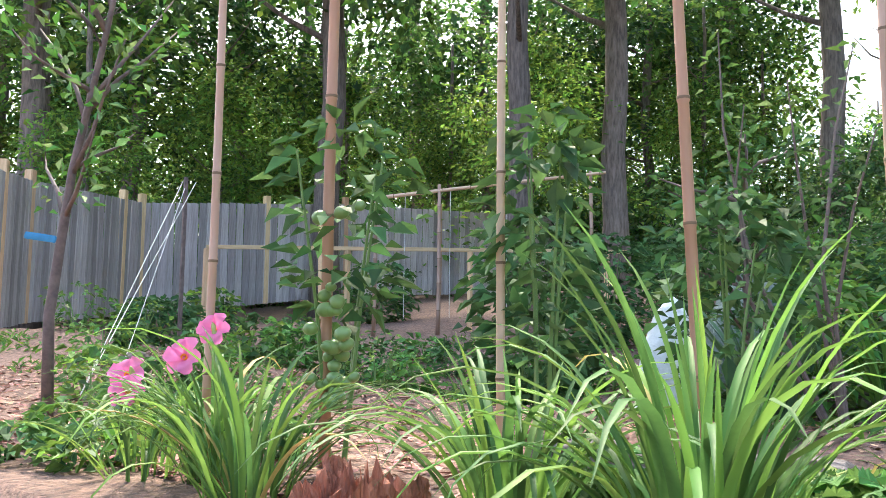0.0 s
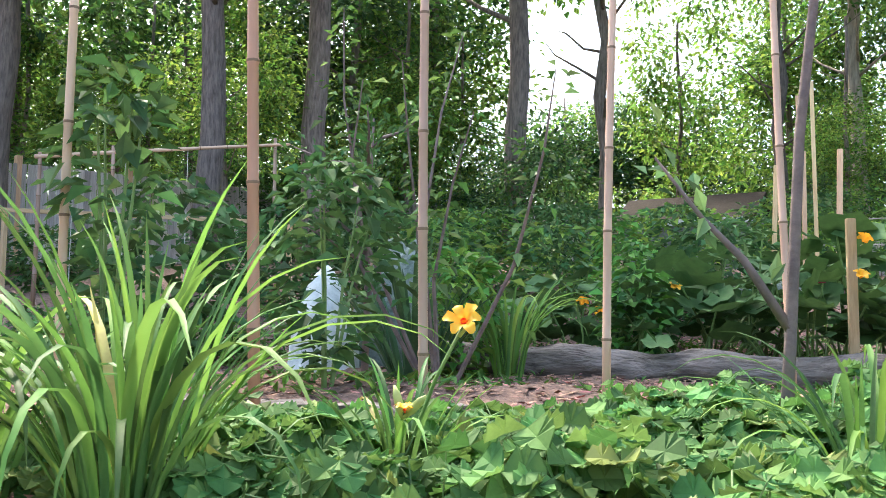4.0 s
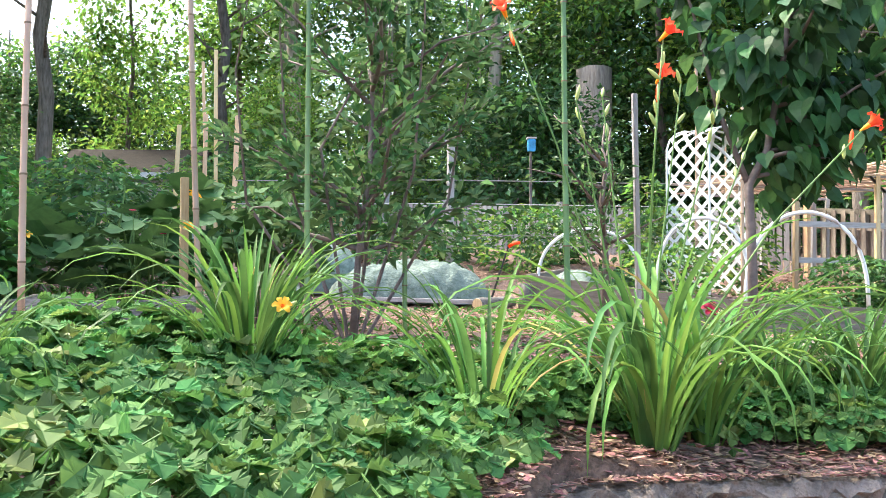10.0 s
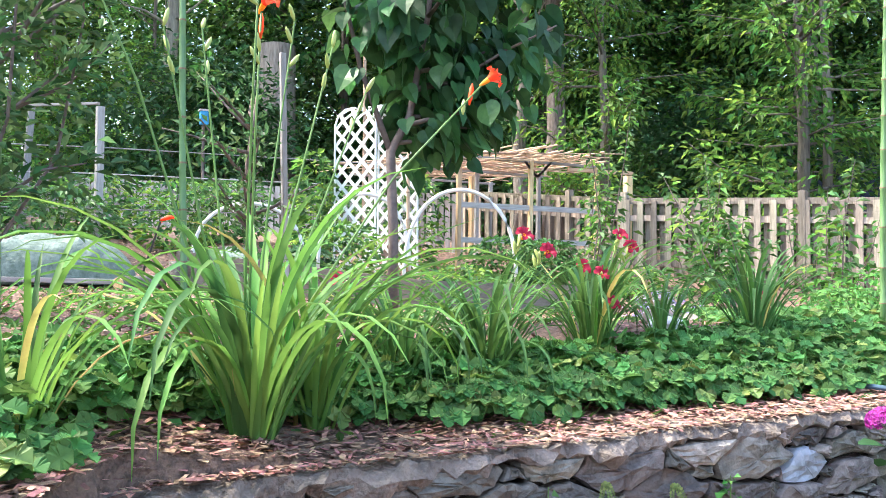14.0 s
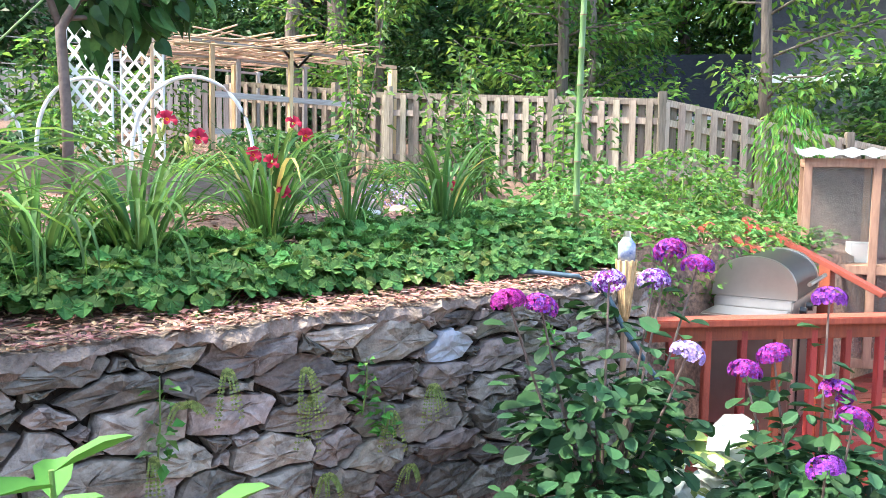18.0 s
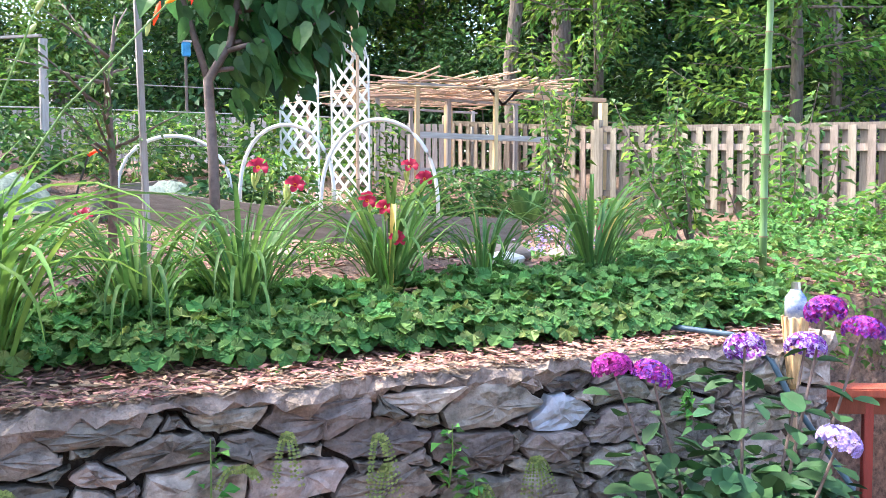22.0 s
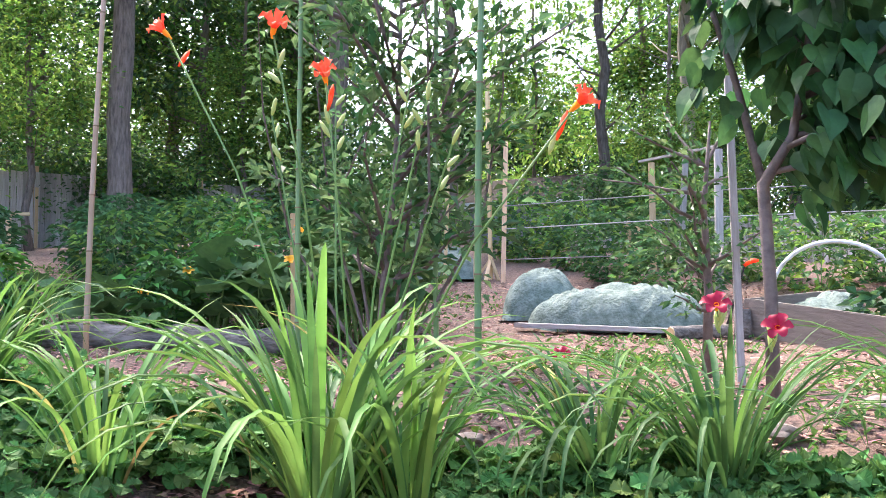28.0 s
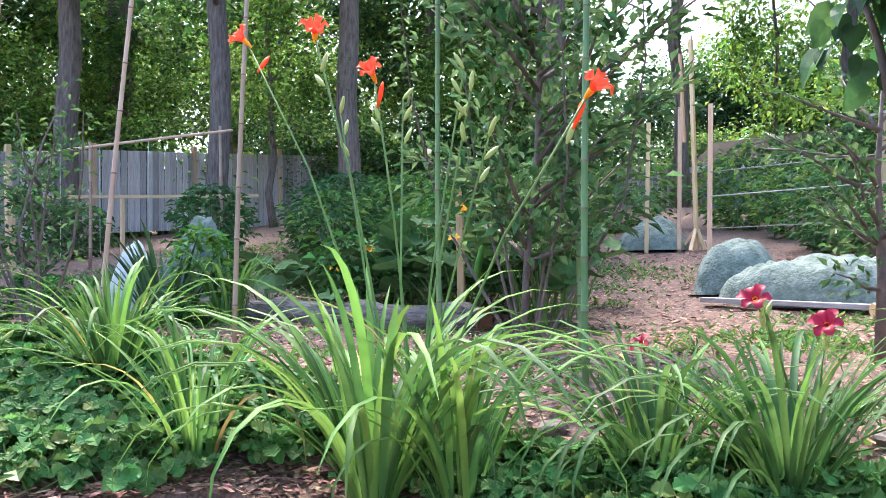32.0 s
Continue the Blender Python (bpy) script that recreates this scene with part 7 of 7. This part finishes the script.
# ---- glazed cabinet ----
def build_greenhouse():
    M_PANE = material("clear_plastic_pane", (0.85, 0.87, 0.88), 0.06, (0.75, 0.78, 0.80), 3)
    M_FRAME = material("reddish_cabinet_timber", (0.40, 0.24, 0.17), 0.75, (0.27, 0.16, 0.115), 5, bump=0.3, stretch=(6, 6, 1))
    M_PANE.node_tree.nodes["Principled BSDF"].inputs["Transmission Weight"].default_value = 0.97
    t = thing("cold_frame_cabinet", "small timber-framed plant cabinet with clear panes", "greenhouse", pose(9.95, 3.15, DECK_Z + 0.12, 0, 0, -60))
    w, d, h = 1.0, 0.6, 1.62
    for x in (-w / 2, 0.0, w / 2):
        for y in (-d / 2, d / 2):
            part("post", mesh_of("post", *box(x, y, h / 2, 0.06, 0.06, h, 0.004), M_FRAME), t)
    for z in (0.03, 0.78, h):
        for y in (-d / 2, d / 2):
            part("rail", mesh_of("rail", *box(0, y, z, w + 0.06, 0.05, 0.07, 0.004), M_FRAME), t)
        for x in (-w / 2, w / 2):
            part("rail", mesh_of("rail", *box(x, 0, z, 0.05, d, 0.07, 0.004), M_FRAME), t)
    for x in (-w / 4, w / 4):
        for z0, z1 in ((0.08, 0.74), (0.83, h - 0.04)):
            ob = part("pane", mesh_of("pane", *box(x, -d / 2 + 0.01, (z0 + z1) / 2, w / 2 - 0.07, 0.006, z1 - z0), M_PANE), t)
            ob.visible_shadow = False
    part("roof", mesh_of("roof", [(x, y, h + 0.06 + 0.1 * (y + d / 2) + 0.012 * math.sin(x * 40)) for y in (-d / 2 - 0.08, d / 2 + 0.08) for x in np.linspace(-w / 2 - 0.08, w / 2 + 0.08, 40)],
                         [[i, i + 1, 41 + i, 40 + i] for i in range(39)], M_SIDING, smooth=True), t, "corrugated clear roof sheet")
    part("shelf", mesh_of("shelf", *box(0, 0.05, 0.80, w - 0.08, d - 0.1, 0.025), M_FRAME), t)
    part("back_panel", mesh_of("back_panel", *box(0, d / 2 - 0.02, h / 2, w - 0.05, 0.015, h - 0.05), M_BARK_YOUNG), t)
    b = thing("storage_box", "white cardboard box inside the cabinet", "box", t.matrix_basis @ pose(-0.05, 0.0, 0.815, 0, 0, 8), mesh=mesh_of("storage_box", *box(0, 0, 0.08, 0.2, 0.15, 0.16, 0.004), M_WHITE))
    for k in range(3):
        thing("flower_pot", "dark plastic flower pot inside the cabinet", "pot", t.matrix_basis @ pose(-0.3 + 0.28 * k, 0.0, 0.07), "flower pots", mesh=mesh_of("flower_pot", *tube([(0, 0, 0), (0, 0, 0.2)], [0.07, 0.10], 14), M_BLACK))


build_greenhouse()

# ---- hydrangeas ----
def floret_head(mats):
    n = 90
    d = unit(rng.standard_normal((n, 3)))
    d[:, 2] = np.abs(d[:, 2]) * 1.0 - 0.25
    d = unit(d)
    P, A, U = [], [], []
    for k in range(4):
        tang = unit(np.cross(d, unit(rng.standard_normal((1, 3)) * 0 + np.array([[0.3, 0.5, 0.8]]))))
        bit = np.cross(d, tang)
        ax = tang * math.cos(k * 1.571) + bit * math.sin(k * 1.571)
        P.append(d * np.array([0.062, 0.062, 0.045]))
        A.append(ax + d * 0.25)
        U.append(d)
    v, f = leaves(np.concatenate(P), np.concatenate(A), np.concatenate(U), 0.016, 0.015, 0.1, 0.1, 0.6)
    return mesh_of("flower_head", v, f, mats, np.repeat(rng.integers(0, len(mats), 4 * n), 2))


HEADS = [floret_head([M_PURPLE]), floret_head([M_PURPLE, M_MAGENTA]), floret_head([M_LAVENDER]), floret_head([M_PURPLE, M_LAVENDER]), floret_head([M_MAGENTA])]


HLEAF = mesh_of("leaf", *round_leaves(np.array([[0.03, 0, 0]]), np.array([[1.0, 0, -0.05]]), np.array([[0, 0, 1.0]]), np.array([0.095]), np.array([0.062])), M_HYDLEAF)


def hydrangea(name, label, x, y, rx, h, n, heads, z_base):
    t = thing(name, label, "hydrangea", pose(x, y, z_base))
    v, f, i = foliage_cloud(n, rx, rx * 0.8, h, 0.085, [M_HYDLEAF], 0.08, True, 0.3, 0.15, 0.68)
    v2, f2, i2 = foliage_cloud(n // 5, rx * 0.9, rx * 0.7, h + 0.3, 0.075, [M_HYDLEAF], 0.1, True, 0.0, 0.15, 0.68)
    v, f = join((v, f), (v2, f2))
    i = np.concatenate([i, i2])
    part("foliage", mesh_of("foliage", v, f, [M_HYDLEAF], i), t)
    for k in range(9):
        a, q = rng.uniform(0, 6.28), rng.uniform(0.2, 0.8)
        part("stem", mesh_of("stem", *tube([(0.04 * math.cos(a), 0.04 * math.sin(a), gz(x, y) - z_base), (rx * q * 0.5 * math.cos(a), rx * q * 0.5 * math.sin(a), h * 0.5), (rx * q * math.cos(a), rx * q * math.sin(a), h * 0.98)], [0.010, 0.008, 0.004], 6), M_BARK_YOUNG), t)
    for hx, hy, hz, kind in heads:
        lx, ly, lz = hx - x, hy - y, hz - z_base
        part("stem", mesh_of("stem", *tube([(lx * 0.3, ly * 0.3, h * 0.3), (lx * 0.8, ly * 0.8, lz * 0.75), (lx, ly, lz)], [0.007, 0.005, 0.004], 6), M_BARK_YOUNG), t)
        part("flower_head", HEADS[kind], t, ["purple mophead", "magenta-purple mophead", "lavender mophead", "violet mophead", "deep pink mophead"][kind], pose(lx, ly, lz, rng.uniform(-25, 25), rng.uniform(-25, 25), rng.uniform(0, 360)))
        for k in range(10):
            u = 0.42 + 0.053 * k
            part("leaf", HLEAF, t, "", pose(lx * (0.3 + 0.7 * u), ly * (0.3 + 0.7 * u), lz * u, rng.normal(0, 12), rng.uniform(-12, 22), k * 97 + rng.uniform(-20, 20)) @ Matrix.Scale(rng.uniform(0.7, 1.1), 4))
    return t


hydrangea("hydrangea_bush", "purple mophead hydrangea bush growing against the wall", 5.33, 2.16, 0.50, 0.50, 520,
          [(4.92, 2.29, 0.14, 4), (5.02, 2.22, 0.12, 1), (5.35, 2.17, 0.19, 3), (5.57, 2.05, 0.31, 1), (5.53, 2.09, 0.19, 3), (5.66, 1.98, 0.25, 1), (5.40, 1.84, -0.04, 2)], -0.77)
hydrangea("hydrangea_bush", "purple mophead hydrangea bush beside the deck railing", 5.85, 1.55, 0.50, 0.46, 700,
          [(5.70, 1.78, -0.14, 1), (5.80, 1.72, -0.08, 1), (5.98, 1.60, 0.14, 0), (5.91, 1.52, -0.20, 1), (5.84, 1.42, -0.27, 1), (5.55, 1.38, -0.38, 0)], -0.98)
t = bush("hydrangea_shoots", "low hydrangea shoots at the foot of the wall", "hydrangea", 5.05, 2.0, 0.40, 0.35, 240, 0.085, [M_HYDLEAF], broad=True, ratio=0.68)
t = bush("hosta", "pale variegated hosta leaves behind the hydrangea", "hosta", 6.05, 2.25, 0.35, 0.45, 110, 0.2, [M_STRAWB_Y, M_FLEECE], broad=True, ratio=0.6)
t = thing("blue_hydrangea", "blue mophead hydrangea in a dark pot", "hydrangea", pose(9.6, 3.75, -0.45))
part("pot", mesh_of("pot", *tube([(0, 0, -0.6), (0, 0, 0.25)], [0.14, 0.18], 14), M_BLACK), t)
M_BLUEFLOR = leaf_material("blue_floret", (0.10, 0.20, 0.62), (0.07, 0.13, 0.5), 0.55, 0.2, 0.2, 9)
hb = floret_head([M_BLUEFLOR])
for k in range(5):
    part("flower_head", hb, t, "", pose(rng.normal(0, 0.09), rng.normal(0, 0.09), 0.45 + rng.normal(0, 0.06), 0, 0, 0) @ Matrix.Scale(1.2, 4))


# bright new shoots close by, in front of the wall
M_SHOOT = leaf_material("new_shoot_leaf", (0.05, 0.18, 0.028), (0.035, 0.13, 0.022), 0.6, 0.15, 0.08, 9)
def shoot(x, y, top):
    b = gz(x, y)
    t = thing("leafy_shoot", "bright green hydrangea shoot with broad pointed leaves", "shrub", pose(x, y, b), "leafy shoots")
    h = top - b
    part("stem", mesh_of("stem", *tube([(0, 0, 0), (0.02, 0, h * 0.6), (0.0, 0.01, h)], [0.010, 0.007, 0.004], 7), M_STEM), t)
    for i in range(14):
        z = h * (0.72 + 0.28 * i / 13)
        az = i * 137.5
        ln = 0.21 * (1.0 - 0.45 * (i / 13))
        v, f = round_leaves(np.zeros((1, 3)), np.array([[1, 0, -0.05 + 0.4 * (i / 13) ** 3]]), np.array([[0, 0, 1.0]]), np.array([ln]), np.array([ln * 0.42]))
        part("leaf", mesh_of("leaf", v, f, M_SHOOT, smooth=True), t, "", pose(0, 0, z, rng.normal(0, 8), 0, az))


for x, y, z in ((3.04, 1.32, 0.20), (3.24, 1.28, 0.09), (2.96, 1.22, 0.16)):
    shoot(x, y, z)


# ---- little ferns and weeds rooted in the wall ----
def fern(x, z, n, droop, label="small spleenwort fern rooted in the wall joints", size=0.16):
    y = float(wall_y(x)) - 0.19
    t = thing("wall_fern", label, "fern", pose(x, y, z), "wall ferns")
    for i in range(n):
        az = -90 + rng.uniform(-70, 70)
        ln = size * rng.uniform(0.6, 1.2)
        pts = []
        for s in np.linspace(0, 1, 7):
            out = ln * 0.55 * s
            pts.append((math.cos(radians(az)) * out, math.sin(radians(az)) * out * 0.5, ln * (0.35 * s - droop * s * s)))
        pts = np.array(pts)
        P, A = [], []
        for k in range(1, 7):
            for m in range(3):
                q = pts[k - 1] + (pts[k] - pts[k - 1]) * m / 3
                d = unit(pts[k] - pts[k - 1])
                sd = unit(np.cross(d, np.array([0.1, -1, 0.2])))
                for s in (-1, 1):
                    P.append(q)
                    A.append(sd * s)
        v, f = leaves(np.array(P), np.array(A), np.tile([0, -1.0, 0.3], (len(P), 1)), 0.013, 0.010, 0.05, 0.0)
        part("frond", mesh_of("frond", v, f, M_FERN), t)


M_FERN = leaf_material("spleenwort", (0.26, 0.30, 0.09), (0.16, 0.22, 0.06), 0.6, 0.2, 0.3, 9)
for x, z, n, dr in ((3.18, -0.11, 6, 1.2), (3.71, -0.28, 3, 1.3), (3.96, -0.04, 4, 1.6), (4.25, -0.08, 5, 1.5), (4.29, -0.18, 4, 1.4), (4.63, -0.30, 6, 1.3), (4.83, -0.23, 6, 1.2), (3.81, -0.13, 3, 0.6), (2.94, -0.08, 7, 1.0), (2.84, -0.20, 3, 1.2), (4.34, -0.48, 5, 0.9), (4.73, -0.53, 4, 0.8), (3.37, -0.33, 3, 1.1), (2.65, -0.14, 4, 1.2)):
    fern(x, z, n, dr)
for x, z, h in ((3.73, -0.20, 0.30), (4.51, -0.20, 0.22), (4.59, -0.33, 0.12), (5.51, -0.13, 0.12), (4.00, -0.60, 0.1)):
    y = float(wall_y(x)) - 0.20
    t = thing("wall_weed", "bright green weed growing from the wall", "weed", pose(x, y, z - h * 0.4), "wall weeds")
    v, f, i = foliage_cloud(26, 0.05, 0.035, h, 0.05, [M_BRIGHTLEAF, M_STRAWB], 0, False, 0.2, 0.2, 0.65)
    part("foliage", mesh_of("foliage", v, f, [M_BRIGHTLEAF, M_STRAWB], i), t)
    part("stem", mesh_of("stem", *tube([(0, 0.03, 0), (0, 0, h * 0.5), (0, 0, h)], [0.004, 0.003, 0.002], 5), M_STEM), t)

# weeping shrub by the fence end
t = thing("weeping_shrub", "weeping yellow-green shrub before the fence", "shrub", pose(12.1, 5.0, gz(12.1, 5.0)))
v, f, i = foliage_cloud(900, 0.55, 0.5, 1.25, 0.12, [M_WOODLAND_L, M_BRIGHTLEAF], 0.1, False, 0.3, 1.4, 0.3)
part("foliage", mesh_of("foliage", v, f, [M_WOODLAND_L, M_BRIGHTLEAF], i), t)
part("stem", mesh_of("stem", *tube([(0, 0, 0), (0, 0, 0.7), (0.05, 0, 1.2)], [0.03, 0.02, 0.008], 6), M_BARK_YOUNG), t)
# the broken pine trunk
t = thing("tree_snag", "tall sawn-off dead tree trunk", "tree trunk", pose(9.35, 23.6, gz(9.35, 23.6)))
part("trunk", mesh_of("trunk", *tube([(0, 0, 0), (0, 0, 2.5), (0.02, 0, 5.0)], [0.60, 0.53, 0.50], 18), M_SNAG, smooth=True), t)

# ---- unseen house block, added behind to shade the lower terrace from skylight ----
t = thing("house", "unseen plain house block added to hold back skylight", "house", kind="structure")
part("wall", mesh_of("wall", *box(-2.0, -11.0, 1.6, 26, 8, 5.4), M_SIDING), t)

# small things of the back rows
t = thing("garden_tool", "garden tool with an orange handle grip", "tool", pose(3.55, 9.2, gz(3.55, 9.2), 0, 18, -20))
part("shaft", mesh_of("shaft", *tube([(0, 0, 0), (0, 0, 0.62)], [0.012, 0.010], 7), M_BLACK), t)
part("grip", mesh_of("grip", *tube([(0, 0, 0.60), (0.05, 0, 0.66), (0.11, 0, 0.68)], [0.018, 0.024, 0.014], 8), M_ORANGE, smooth=True), t, "orange grip")
t = thing("bird_box", "small blue bird box on a tree", "bird box", pose(5.7, 16.1, 3.3))
bb = part("box", mesh_of("box", *box(0, 0, 0, 0.14, 0.13, 0.24, 0.008), M_CLOTHBLUE), t)
part("roof", mesh_of("roof", *box(0, 0, 0.135, 0.18, 0.17, 0.03, 0.004), M_GREYWOOD), bb)
part("mount", mesh_of("mount", *tube([(0, 0.05, -2.5), (0, 0.05, -0.12)], [0.03, 0.025], 8), M_BARK), t)

# short logs at the end of the raised bed
t = thing("short_log", "short barked log lying by the raised bed", "log")
pa, pb = Vector((3.2, 8.1, gz(3.2, 8.1) + 0.05)), Vector((3.62, 8.5, gz(3.62, 8.5) + 0.05))
bark = part("bark", mesh_of("bark", *tube([pa.lerp(pb, k / 8) for k in range(9)], [0.06 + 0.004 * math.sin(k * 2.3) for k in range(9)], 14), M_LOGBARK, smooth=True), t)
part("cut_end", mesh_of("cut_end", *tube([pa, pa - (pb - pa).normalized() * 0.008], [0.056, 0.053], 14), M_LUMBER), bark, "pale sawn end")
t = thing("upright_log", "short upright log post at the bed corner", "log", pose(3.74, 8.42, gz(3.74, 8.42) - 0.02))
bark = part("bark", mesh_of("bark", *tube([(0, 0, 0), (0.004, 0, 0.12), (0, 0.003, 0.27)], [0.075, 0.07, 0.068], 14), M_LOGBARK, smooth=True), t)
part("cut_end", mesh_of("cut_end", *tube([(0, 0.003, 0.27), (0, 0.003, 0.276)], [0.064, 0.06], 14), M_LOGEND), bark, "reddish sawn end")
# zinnias among the squash
for x, y, z in ((0.45, 6.2, 1.2), (0.62, 6.4, 1.05), (1.35, 6.2, 1.05)):
    t = thing("zinnia", "small red zinnia flower on a thin stem", "flower", pose(x, y, gz(x, y)), "zinnias")
    h = z - gz(x, y)
    part("stem", mesh_of("stem", *tube([(0, 0, 0), (0.02, 0, h * 0.5), (0, 0, h)], [0.004, 0.003, 0.003], 5), M_STEM), t)
    for k in range(9):
        part("petal", FLOWERS["red"][0], t, "", pose(0, 0, h, 0, 28, k * 40) @ Matrix.Scale(0.42, 4))
# clump of pale sword leaves behind the log
daylily(-1.2, 5.6, 40, 0.95, 0.85, 0.04, 0.35, "upright clump of pale yellow-green sword leaves", 0.10)
